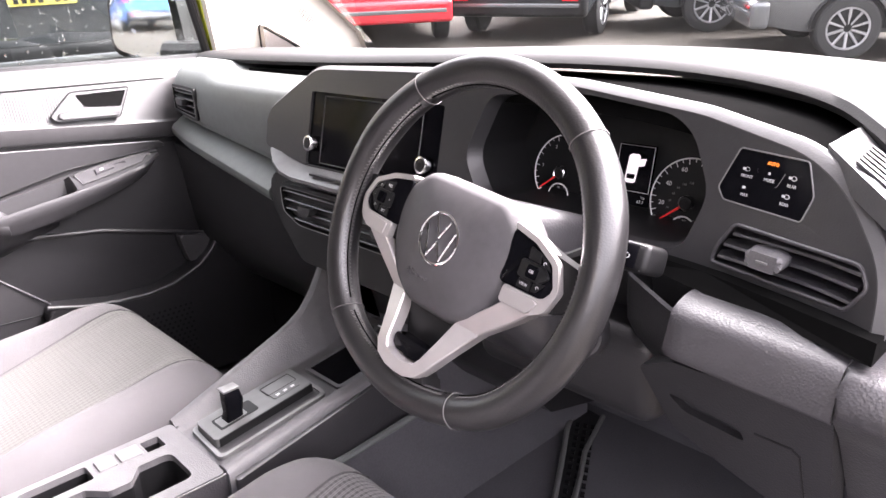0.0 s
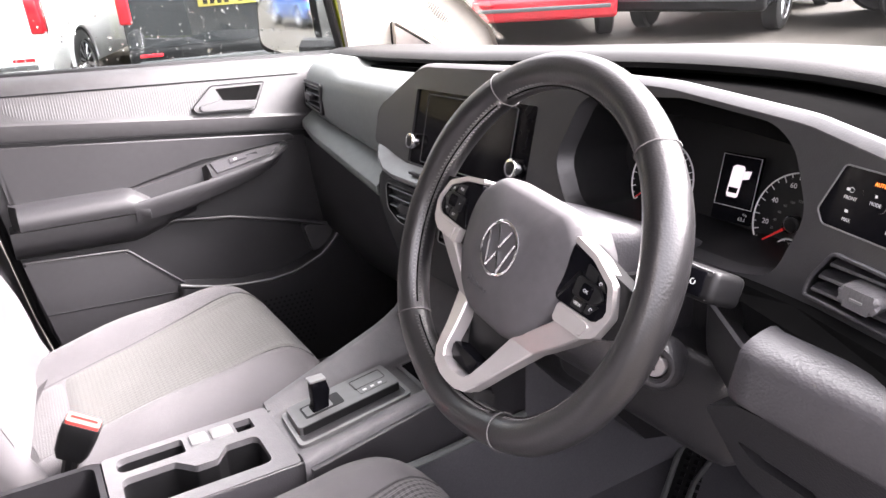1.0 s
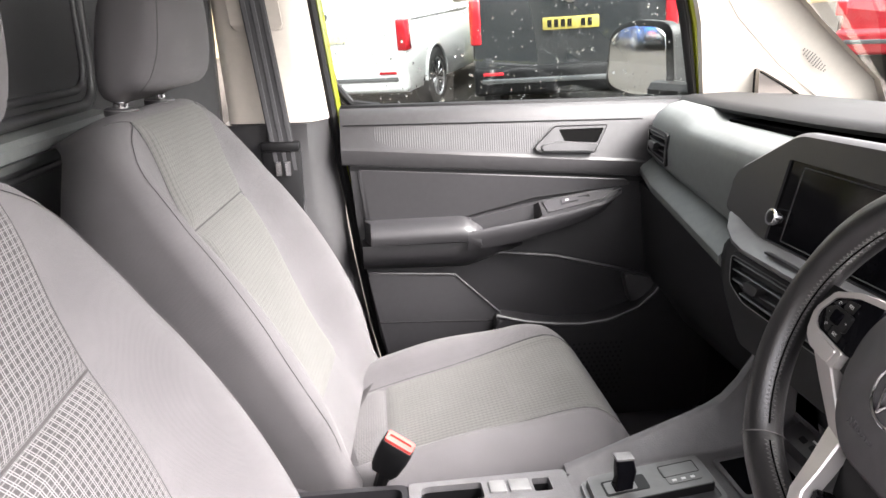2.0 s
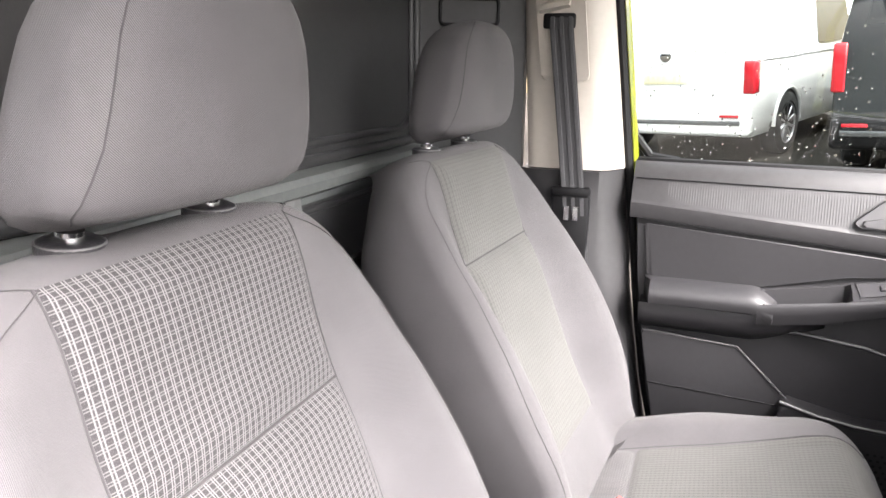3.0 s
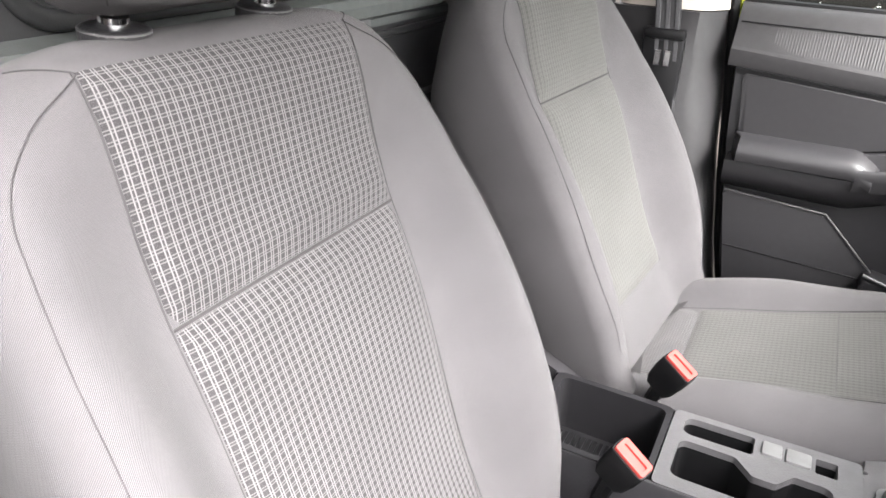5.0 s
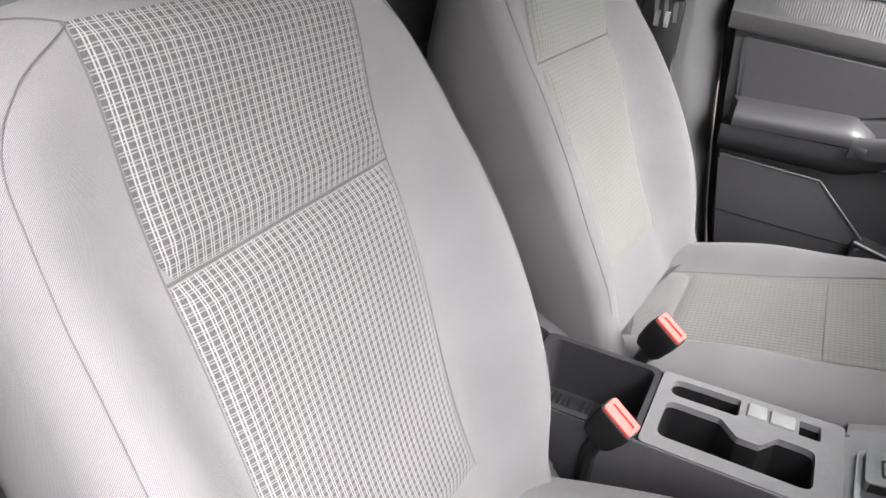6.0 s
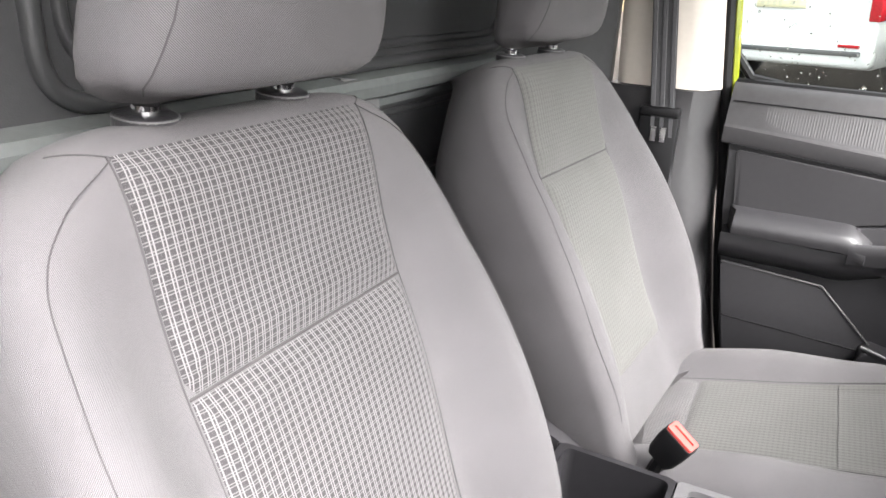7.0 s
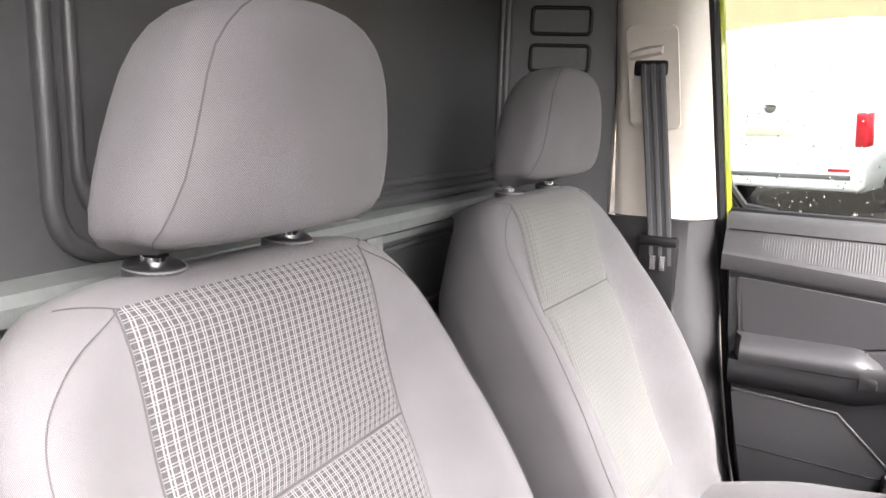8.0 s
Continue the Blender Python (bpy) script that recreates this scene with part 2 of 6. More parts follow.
M_DROP.node_tree.nodes["Principled BSDF"].inputs["IOR"].default_value = 1.33
M_DROP.node_tree.nodes["Principled BSDF"].inputs["Roughness"].default_value = 0.02
M_PLATEG = material("selector_plate_grey", (0.11, 0.11, 0.11), 0.38, metal=0.3, bump=0.0)
M_MIRROR = material("mirror_glass", (0.9, 0.9, 0.9), 0.01, metal=1.0, bump=0.0, vary=0.0)
M_WHITEM = emitter("lit_white_marking", (0.9, 0.82, 0.86), 0.05)
M_ORANGE = emitter("lit_orange_marking", (1.0, 0.25, 0.03), 0.14)
M_NEEDLE = material("red_needle", (0.75, 0.02, 0.02), 0.4, bump=0.0, vary=0.03)
M_WHITEPR = material("white_print", (0.55, 0.55, 0.55), 0.5, bump=0.0, vary=0.02)
M_BRICK = material("pale_brick_wall", (0.22, 0.17, 0.095), 0.85, grain=30, bump=0.4, dist=0.003)


# ---- mesh helpers ----
def finish(name, bm, mat, parent=None, label="", smooth=True, angle=35):
    bmesh.ops.recalc_face_normals(bm, faces=bm.faces)
    me = bpy.data.meshes.new(name)
    if smooth:
        for f in bm.faces:
            f.smooth = True
        for e in bm.edges:
            if len(e.link_faces) == 2 and e.calc_face_angle(0) > radians(angle):
                e.smooth = False
    bm.to_mesh(me)
    bm.free()
    me.materials.append(mat)
    ob = new(name, me)
    if parent:
        ob.parent = parent
    if label:
        ob["label"] = label
    return ob


def part(name, bm, mat, parent, label="", smooth=True, angle=35):
    return finish(name, bm, mat, parent, label, smooth, angle)


def thing(name, label, category, group="", kind="", at=None):
    ob = new(name)
    ob.empty_display_size = 0.05
    if at is not None:
        ob.matrix_world = at
    return tagged(ob, label, category, group, kind)


def rounded(x0, x1, y0, y1, z0, z1, r=0.005, seg=2, m=None):
    bm = bmesh.new()
    bmesh.ops.create_cube(bm, size=1)
    bmesh.ops.transform(bm, matrix=Matrix.Translation(((x0 + x1) / 2, (y0 + y1) / 2, (z0 + z1) / 2)) @ Matrix.Diagonal((x1 - x0, y1 - y0, z1 - z0, 1)), verts=bm.verts)
    if r > 0:
        bmesh.ops.bevel(bm, geom=bm.edges[:], offset=r, segments=seg, profile=0.5, affect="EDGES")
    if m is not None:
        bmesh.ops.transform(bm, matrix=m, verts=bm.verts)
    return bm


def soft_poly(pts, r, seg=4):
    """A closed polygon in two coordinates with rounded corners."""
    out = []
    n = len(pts)
    for i in range(n):
        p0, p, p1 = (Vector(pts[(i + k) % n][:2]) for k in (-1, 0, 1))
        rr = pts[i][2] if len(pts[i]) > 2 else r
        a, b = p0 - p, p1 - p
        rr = min(rr, a.length * 0.45, b.length * 0.45)
        if rr < 1e-4:
            out.append(tuple(p))
            continue
        s, e = p + a.normalized() * rr, p + b.normalized() * rr
        for k in range(seg + 1):
            t = k / seg
            q = s * (1 - t) ** 2 + p * 2 * t * (1 - t) + e * t ** 2
            out.append(tuple(q))
    return out


def plate(outer, holes, place, depth, back=True, lip=0.0):
    """A sheet with rounded holes: outlines in two coordinates (a, b), placed by place(a, b, d), d being the depth behind the face."""
    bm = bmesh.new()
    edges = []
    for loop in (outer, *holes):
        vs = [bm.verts.new((p[0], p[1], 0)) for p in loop]
        edges += [bm.edges.new((vs[i], vs[(i + 1) % len(vs)])) for i in range(len(vs))]
    bmesh.ops.triangle_fill(bm, use_beauty=True, use_dissolve=False, edges=edges, normal=(0, 0, 1))
    border = [e for e in bm.edges if len(e.link_faces) == 1]
    ext = bmesh.ops.extrude_edge_only(bm, edges=border)
    moved = {v for v in ext["geom"] if isinstance(v, bmesh.types.BMVert)}
    for v in bm.verts:
        v.co = Vector(place(v.co.x, v.co.y, depth if v in moved else 0.0))
    return bm


def prism(outline, place, d0, d1, bevel=0.0, seg=2):
    """A closed solid: an outline in two coordinates, between the depths d0 and d1."""
    bm = bmesh.new()
    lo = [bm.verts.new(place(p[0], p[1], d0)) for p in outline]
    hi = [bm.verts.new(place(p[0], p[1], d1)) for p in outline]
    n = len(outline)
    f1 = bm.faces.new(lo)
    f2 = bm.faces.new(hi)
    for i in range(n):
        bm.faces.new((lo[i], lo[(i + 1) % n], hi[(i + 1) % n], hi[i]))
    if bevel:
        rim = [e for e in bm.edges if f1 in e.link_faces or f2 in e.link_faces]
        bmesh.ops.bevel(bm, geom=rim, offset=bevel, segments=seg, profile=0.5, affect="EDGES")
    big = [f for f in bm.faces if len(f.verts) > 4]
    bmesh.ops.triangulate(bm, faces=big)
    return bm


def loft(rows, closed=True, caps=True):
    """A skin through rows of points, each with the same count."""
    bm = bmesh.new()
    vs = [[bm.verts.new(p) for p in row] for row in rows]
    n = len(rows[0])
    for a, b in zip(vs, vs[1:]):
        for i in range(n if closed else n - 1):
            bm.faces.new((a[i], a[(i + 1) % n], b[(i + 1) % n], b[i]))
    if caps and closed:
        for end in (vs[0], vs[-1]):
            c = bm.verts.new(sum((v.co for v in end), Vector()) / n)
            for i in range(n):
                bm.faces.new((end[i], end[(i + 1) % n], c))
    return bm


def tube(points, radius, seg=6, closed=False, squash=None):
    """A round bar along points."""
    pts = [Vector(p) for p in points]
    rows = []
    n = len(pts)
    last = None
    for i, p in enumerate(pts):
        if closed:
            d = pts[(i + 1) % n] - pts[i - 1]
        else:
            d = pts[min(i + 1, n - 1)] - pts[max(i - 1, 0)]
        d.normalize()
        ref = last if last is not None else (Vector((0, 0, 1)) if abs(d.z) < 0.9 else Vector((1, 0, 0)))
        side = (ref - d * ref.dot(d)).normalized()
        last = side
        up = d.cross(side)
        r = radius(i / max(1, n - 1)) if callable(radius) else radius
        rows.append([p + (side * math.cos(a) + up * math.sin(a)) * r for a in (2 * math.pi * k / seg for k in range(seg))])
    if closed:
        rows.append(rows[0])
        bm = loft(rows, caps=False)
        bmesh.ops.remove_doubles(bm, verts=bm.verts, dist=1e-6)
        return bm
    return loft(rows)


def lathe(profile, seg=24, m=None):
    """A turned body about the z axis from rows of (radius, height)."""
    bm = bmesh.new()
    rows = [[bm.verts.new((max(r, 1e-4) * math.cos(2 * math.pi * k / seg), max(r, 1e-4) * math.sin(2 * math.pi * k / seg), h)) for k in range(seg)] for r, h in profile]
    for a, b in zip(rows, rows[1:]):
        for k in range(seg):
            bm.faces.new((a[k], a[(k + 1) % seg], b[(k + 1) % seg], b[k]))
    bm.faces.new(rows[0])
    bm.faces.new(rows[-1])
    if m is not None:
        bmesh.ops.transform(bm, matrix=m, verts=bm.verts)
    return bm


def face_matrix(place, a, b, off=0.0):
    """A frame on a laid-out surface: x along a, y along b, z out of it."""
    p = Vector(place(a, b, -off))
    x = (Vector(place(a + 0.004, b, -off)) - p).normalized()
    y = (Vector(place(a, b + 0.004, -off)) - p).normalized()
    z = x.cross(y).normalized()
    y = z.cross(x)
    m = Matrix((x, y, z)).transposed().to_4x4()
    m.translation = p
    return m


def lettering(body, size, m, mat, parent, name="lettering", depth=0.0001):
    """Raised letters in the built-in font, centred on m."""
    cu = bpy.data.curves.new("letters", "FONT")
    cu.body, cu.size, cu.extrude = body, size, depth
    cu.align_x, cu.align_y = "CENTER", "CENTER"
    cu.resolution_u = 2
    ob = bpy.data.objects.new("letters", cu)
    me = bpy.data.meshes.new_from_object(ob)
    bpy.data.objects.remove(ob)
    bpy.data.curves.remove(cu)
    me.transform(m)
    me.materials.append(mat)
    out = new(name, me)
    out.parent = parent
    return out


def smooth(t):
    t = max(0.0, min(1.0, t))
    return t * t * (3 - 2 * t)


def lerp_table(table, x):
    for (x0, y0), (x1, y1) in zip(table, table[1:]):
        if x <= x1:
            t = max(0.0, (x - x0) / (x1 - x0))
            return y0 + (y1 - y0) * t
    return table[-1][1]


def curve_table(table, x):
    """A smooth curve through rows of (x, y)."""
    n = len(table)
    if x <= table[0][0]:
        return table[0][1]
    for i in range(n - 1):
        (x0, y0), (x1, y1) = table[i], table[i + 1]
        if x <= x1:
            m0 = (y1 - table[i - 1][1]) / (x1 - table[i - 1][0]) if i > 0 else (y1 - y0) / (x1 - x0)
            m1 = (table[i + 2][1] - y0) / (table[i + 2][0] - x0) if i + 2 < n else (y1 - y0) / (x1 - x0)
            h = x1 - x0
            t = (x - x0) / h
            return y0 * (2 * t ** 3 - 3 * t ** 2 + 1) + h * m0 * (t ** 3 - 2 * t ** 2 + t) + y1 * (3 * t ** 2 - 2 * t ** 3) + h * m1 * (t ** 3 - t ** 2)
    return table[-1][1]


def soft_table(table, x):
    for (x0, y0), (x1, y1) in zip(table, table[1:]):
        if x <= x1:
            return y0 + (y1 - y0) * smooth((x - x0) / (x1 - x0))
    return table[-1][1]


# ---- body shell ----
def sheet_x(y, z, d):
    return (d, y, z)


floor = tagged(finish("floor", rounded(-0.78, 0.80, -0.45, 1.24, 0.40, 0.44, 0.004), M_CARPET), "dark grey carpet floor of the van cabin", "floor", kind="structure")
firewall = tagged(finish("wall_front", prism([(1.235, 0.42), (1.20, 0.47), (1.185, 0.62), (1.185, 0.95), (1.2, 1.16), (1.26, 1.16), (1.27, 0.42)], lambda a, b, d: (d, a, b), -0.78, 0.8), M_CARPET), "dark carpeted firewall under the dashboard", "wall", kind="structure")
roof = tagged(finish("ceiling", rounded(-0.78, 0.80, -0.47, 0.74, 1.76, 1.80, 0.015), M_ROOF), "pale grey headlining of the van cabin", "ceiling", kind="structure")

kick = tagged(finish("wall_kick", prism([(0.70, 0.42), (1.24, 0.42), (1.24, 1.16), (0.78, 1.16), (0.74, 0.80)], sheet_x, -0.80, -0.725), M_LOWER), "dark plastic kick panel in the far footwell", "panel", kind="structure")
tagged(finish("wall_kick_b", prism([(0.90, 0.42), (1.24, 0.42), (1.24, 1.16), (0.80, 1.16)], sheet_x, 0.765, 0.80), M_DARK), "dark plastic kick panel beside the pedals", "panel", kind="structure")


def bulkhead():
    t = tagged(new("wall_rear", None), "dark grey plastic bulkhead with pressed ribs behind the seats", "bulkhead", kind="structure")
    y = -0.42
    part("panel", rounded(-0.76, 0.80, y - 0.03, y, 0.42, 1.78, 0.004), M_BULK, t)
    # the pressed frame round the upper panel
    for k, (inset, r) in enumerate(((0.0, 0.010), (0.028, 0.007))):
        loop = soft_poly([(0.405 - inset, 1.72), (0.405 - inset, 1.235 + inset), (-0.62 + inset, 1.235 + inset), (-0.62 + inset, 1.72)], 0.06, 8)
        part("frame_bead", tube([(a, y + 0.002, b) for a, b in loop], r, 18, closed=True), M_BULK, t)
    rail = [[(x, y + dy, 1.205 + dz) for dy, dz in ((-0.004, 0.02), (0.03, 0.014), (0.036, 0.004), (0.034, -0.012), (0.012, -0.022), (0.01, -0.034), (-0.004, -0.036))] for x in (-0.75, 0.78)]
    part("rail", loft(rail), M_DASH, t)
    for x0, x1 in ((-0.62, -0.12), (-0.08, 0.30), (0.34, 0.74)):
        for z0, z1 in ((1.04, 1.155), (0.80, 1.0)):
            loop = soft_poly([(x0, z0), (x1, z0), (x1, z1), (x0, z1)], 0.02, 4)
            part("pressed_bead", tube([(a, y + 0.001, b) for a, b in loop], 0.006, 14, closed=True), M_BULK, t)
    part("bracket", prism(soft_poly([(-0.122, 1.16), (-0.112, 1.214), (-0.017, 1.226), (-0.060, 1.205), (-0.095, 1.16)], 0.006), lambda a, b, d: (a, y + d, b), -0.002, 0.022, 0.003), M_LEDGE, t, "lighter grey metal bracket")
    return t


bulkhead()


def near_pillar():
    """The rear corner on the far side: dark upright with cross ribs between bulkhead and pillar trim."""
    t = tagged(new("wall_corner", None), "dark plastic corner panel with cross ribs beside the bulkhead", "panel", kind="structure")
    part("panel", prism([(-0.62, -0.419), (-0.705, -0.205), (-0.73, -0.205), (-0.73, -0.419)], lambda a, b, d: (a, b, d), 0.60, 1.76), M_BULK, t)
    for z0, z1 in ((1.470, 1.522), (1.545, 1.597)):
        m = pose(-0.661, -0.315, 0, 0, 0, -68)
        part("pressed_frame", tube([m @ Vector((a, 0.001, b)) for a, b in soft_poly([(-0.060, z0), (0.060, z0), (0.060, z1), (-0.060, z1)], 0.010)], 0.004, 12, closed=True), M_BLACK, t)
    for z in (1.10, 1.30):
        part("cross_rib", rounded(-0.055, 0.055, -0.004, 0.006, -0.008, 0.008, 0.003, m=pose(-0.661, -0.315, z, 0, 0, -68)), M_BLACK, t)
    return t


near_pillar()


def b_pillar():
    t = tagged(new("trim_pillar", None), "beige upper and dark lower door pillar trim", "pillar trim", kind="structure")
    up = []
    for z in (1.18, 1.30, 1.45, 1.60, 1.76):
        lean = -(z - 1.18) * 0.13
        up.append([(-0.695, -0.185 + lean * 0.45, z), (-0.682, -0.165 + lean * 0.5, z), (-0.685, -0.04 + lean, z), (-0.70, -0.015 + lean, z), (-0.752, 0.012 + lean, z), (-0.79, 0.012 + lean, z), (-0.79, -0.19 + lean * 0.5, z)])
    part("upper_trim", loft(up), M_BEIGE, t, "beige plastic upper pillar trim", angle=50)
    low = []
    for z, bulge in ((0.44, 0.02), (0.70, 0.012), (0.90, 0.010), (0.955, 0.012), (0.985, 0.0), (1.10, 0.0), (1.178, 0.0)):
        fw = soft_table([(0.44, 0.13), (0.70, 0.075), (0.97, 0.035), (1.18, 0.008)], z)
        low.append([(-0.69, -0.20, z), (-0.675, -0.18, z), (-0.678 + bulge * 0.3, -0.03 + bulge, z), (-0.70 + bulge, fw - 0.028, z), (-0.755, fw, z), (-0.79, fw, z), (-0.79, -0.20, z)])
    part("lower_trim", loft(low), M_DOOR, t, "dark grey plastic lower pillar trim", angle=50)
    seal = [(-0.772, 0.020 - (z - 1.18) * 0.13 if z > 1.18 else soft_table([(0.44, 0.145), (0.70, 0.088), (0.97, 0.046), (1.18, 0.02)], z), z) for z in (0.44, 0.55, 0.7, 0.85, 1.0, 1.1, 1.18, 1.3, 1.45, 1.6, 1.76)]
    part("door_seal", tube(seal, 0.011, 8), M_BLACK, t, "black rubber door seal")
    # Added black filler that blocks outside light in the gap by the seal.
    part("gap_filler", tube([(p[0] - 0.016, p[1] + 0.012, p[2]) for p in seal if p[2] < 1.2], 0.020, 8), M_BLACK, t)
    green = [(p[0] - 0.004, p[1] + 0.012, p[2]) for p in seal if p[2] > 0.95]
    part("body_flange", tube(green, 0.009, 8), M_GREEN, t, "lime green painted body flange")
    part("belt_surround", prism(soft_poly([(-0.16, 1.36), (-0.062, 1.36), (-0.085, 1.56), (-0.185, 1.56)], 0.012), sheet_x, -0.684, -0.676, 0.003), M_BEIGE, t)
    return t


b_pillar()


def seat_belt():
    t = thing("seat_belt", "dark grey webbing seat belt running down the beige pillar", "seat belt")
    pts = [(-0.680, -0.126, 1.492), (-0.664, -0.122, 1.465), (-0.664, -0.107, 1.35), (-0.664, -0.091, 1.22), (-0.664, -0.079, 1.12), (-0.668, -0.062, 0.95), (-0.674, -0.042, 0.75)]
    rows = []
    for x, y, z in pts:
        lean = 0.0
        rows.append([(x - 0.0015, y - 0.024, z), (x - 0.0015, y + 0.024, z), (x + 0.001, y + 0.024, z), (x + 0.0018, y + 0.008, z), (x + 0.0005, y, z), (x + 0.0018, y - 0.008, z), (x + 0.001, y - 0.024, z)])
    part("webbing", loft(rows), M_BELT, t)
    for y0, y1 in ((-0.0225, -0.0135), (-0.0045, 0.0045), (0.0135, 0.0225)):
        part("thread_band", loft([[(x + 0.0016, y + y0, z), (x + 0.0028, y + y0 + 0.001, z), (x + 0.0028, y + y1 - 0.001, z), (x + 0.0016, y + y1, z)] for x, y, z in pts]), M_BELTP, t)
    cap = []
    for k in range(9):
        a = math.pi * k / 8
        cap.append([(-0.690, -0.138 + 0.062 * (k / 8 - 0.5), 1.515 + 0.008 * k / 8 + 0.006 * math.sin(a)), (-0.655 - 0.006 * (1 - math.sin(a)), -0.138 + 0.062 * (k / 8 - 0.5), 1.505 + 0.012 * k / 8), (-0.655, -0.138 + 0.06 * (k / 8 - 0.5), 1.495 + 0.012 * k / 8), (-0.690, -0.138 + 0.06 * (k / 8 - 0.5), 1.488 + 0.012 * k / 8)])
    part("guide_cover", loft(cap), M_BEIGE, t, "beige plastic belt guide cover")
    part("guide_slot", rounded(-0.688, -0.6735, -0.166, -0.092, 1.458, 1.496, 0.010, 3), M_BLACK, t)
    part("retractor_bezel", rounded(-0.682, -0.655, -0.125, -0.045, 1.125, 1.145, 0.006), M_BLACK, t)
    part("retractor_cover", rounded(-0.684, -0.662, -0.125, -0.045, 0.86, 1.128, 0.006), M_BLACK, t)
    for y in (-0.091, -0.072):
        part("metal_tab", rounded(-0.663, -0.6585, y - 0.006, y + 0.006, 1.075, 1.105, 0.001, 1), M_CHROME, t)
    return t


seat_belt()


def far_door():
    t = tagged(new("door_1", None), "closed passenger door with dark grey plastic trim panel", "door", kind="structure")
    base = [(0.045, 1.094), (0.84, 1.045), (0.90, 1.04), (0.90, 0.45), (0.16, 0.45), (0.10, 0.68), (0.06, 0.95)]
    # Base panel near black: the shade inside the pocket is put into its colour.
    part("panel", prism(base, sheet_x, -0.80, -0.722, 0.004), M_LOWER, t)

    def edge(y):
        return lerp_table([(0.04, 1.083), (0.71, 1.034), (0.86, 1.02)], y)

    rows = []
    for k in range(13):
        y = 0.034 + k * 0.81 / 12
        e = edge(y)
        crease = e + 0.033
        rows.append([(-0.80, y, 1.198), (-0.778, y, 1.1985), (-0.768, y, 1.1965), (-0.757, y, 1.1905), (-0.748, y, 1.181), (-0.741, y, 1.168), (-0.734, y, 1.150), (-0.718, y, crease + 0.006), (-0.7168, y, crease + 0.0035), (-0.7130, y, crease + 0.0005), (-0.7122, y, crease - 0.0006), (-0.7122, y, crease - 0.003), (-0.7135, y, e + 0.006), (-0.716, y, e + 0.001), (-0.735, y, e - 0.004), (-0.80, y, e - 0.004)])
    part("upper_trim", loft(rows), M_DOOR, t, angle=28)
    # Black strip standing for the shade under the upper trim.
    part("shadow_gap", prism([(0.05, 1.080), (0.70, 1.033), (0.70, 1.022), (0.05, 1.070)], sheet_x, -0.7225, -0.7195), M_BLACK, t)
    part("seam", tube([(-0.7368, 0.04 + 0.66 * k / 8, 1.1640 - 0.0005 * k) for k in range(9)], 0.0013, 5), M_BLACK, t)
    ribs = bmesh.new()
    for k in range(84):
        y = 0.105 + k * 0.0050
        zc = edge(y) + 0.039
        low = zc + 0.003 + 0.012 * max(0.0, (0.14 - y) / 0.035)
        line = []
        for z in (low, 1.150, 1.161):
            x = -0.718 - 0.016 * (z - zc) / (1.150 - zc) if z <= 1.15 else -0.734 - 0.007 * (z - 1.150) / 0.018
            line.append([ribs.verts.new((x + dx, y + dy, z)) for dx, dy in ((-0.0001, 0.0), (0.00035, 0.0014), (-0.0001, 0.0028))])
        for p, q in zip(line, line[1:]):
            ribs.faces.new((p[0], q[0], q[1], p[1]))
            ribs.faces.new((p[1], q[1], q[2], p[2]))
    part("ribbed_band", ribs, M_DOOR, t, smooth=False)
    # door opener
    shell = soft_poly([(0.452, 1.107), (0.500, 1.150), (0.618, 1.150), (0.585, 1.092), (0.462, 1.096)], 0.006)

    def lay(a, b, d):
        return (-0.7115 - (b - 1.095) * 0.30 + d, a, b)

    part("handle_surround", plate(shell, [soft_poly([(0.507, 1.143), (0.610, 1.144), (0.592, 1.113), (0.520, 1.117)], 0.004)], lay, -0.012), M_DOOR, t)
    part("handle_outline", tube([lay(a, b, 0.0002) for a, b in shell], 0.0013, 5, closed=True), M_BLACK, t)
    # Black fill standing for the shade inside the handle recess.
    part("handle_shade", prism(soft_poly([(0.500, 1.147), (0.614, 1.147), (0.594, 1.110), (0.510, 1.114)], 0.004), lay, -0.010, -0.001), M_SHADE, t)
    part("door_handle", prism(soft_poly([(0.466, 1.110), (0.512, 1.119), (0.594, 1.111), (0.583, 1.097), (0.468, 1.1)], 0.004), lay, -0.004, 0.005, 0.002), M_DOORD, t)
    # cloth insert with its raised rim
    ins = soft_poly([(0.066, 1.070), (0.66, 1.028), (0.672, 1.018), (0.46, 0.998), (0.30, 0.96), (0.082, 0.952)], 0.010)
    part("insert", prism(ins, sheet_x, -0.724, -0.716, 0.003), M_DOORD, t, "dark insert panel")
    part("insert_rim", tube([(-0.718, a, b) for a, b in ins], 0.0022, 6, closed=True), M_DOORD, t)
    # armrest pad and pull cup
    rows = []
    for k in range(21):
        y = 0.076 + 0.264 * k / 20
        top = lerp_table([(0.076, 0.960), (0.296, 0.962), (0.340, 0.934)], y)
        end = min(smooth((y - 0.074) / 0.014), smooth((0.3425 - y) / 0.014)) * 0.9 + 0.1
        prof = ((-0.722, 0.0), (-0.692, -0.003), (-0.670, -0.012), (-0.663, -0.019), (-0.661, -0.034), (-0.665, -0.046), (-0.688, -0.053), (-0.722, -0.056))
        low = 0.906
        rows.append([(-0.722 + (x + 0.722) * end, y, max(low - 0.004, top + dz) if dz > -0.045 else max(low - 0.006, min(top - 0.004, top + dz))) for x, dz in prof])
    part("armrest", loft(rows), M_DOORD, t, angle=50)
    rows = []
    for k in range(17):
        y = 0.070 + 0.36 * k / 16
        end = min(1.0, smooth((0.445 - y) / 0.10))
        zb = lerp_table([(0.07, 0.846), (0.30, 0.842), (0.43, 0.885)], y)
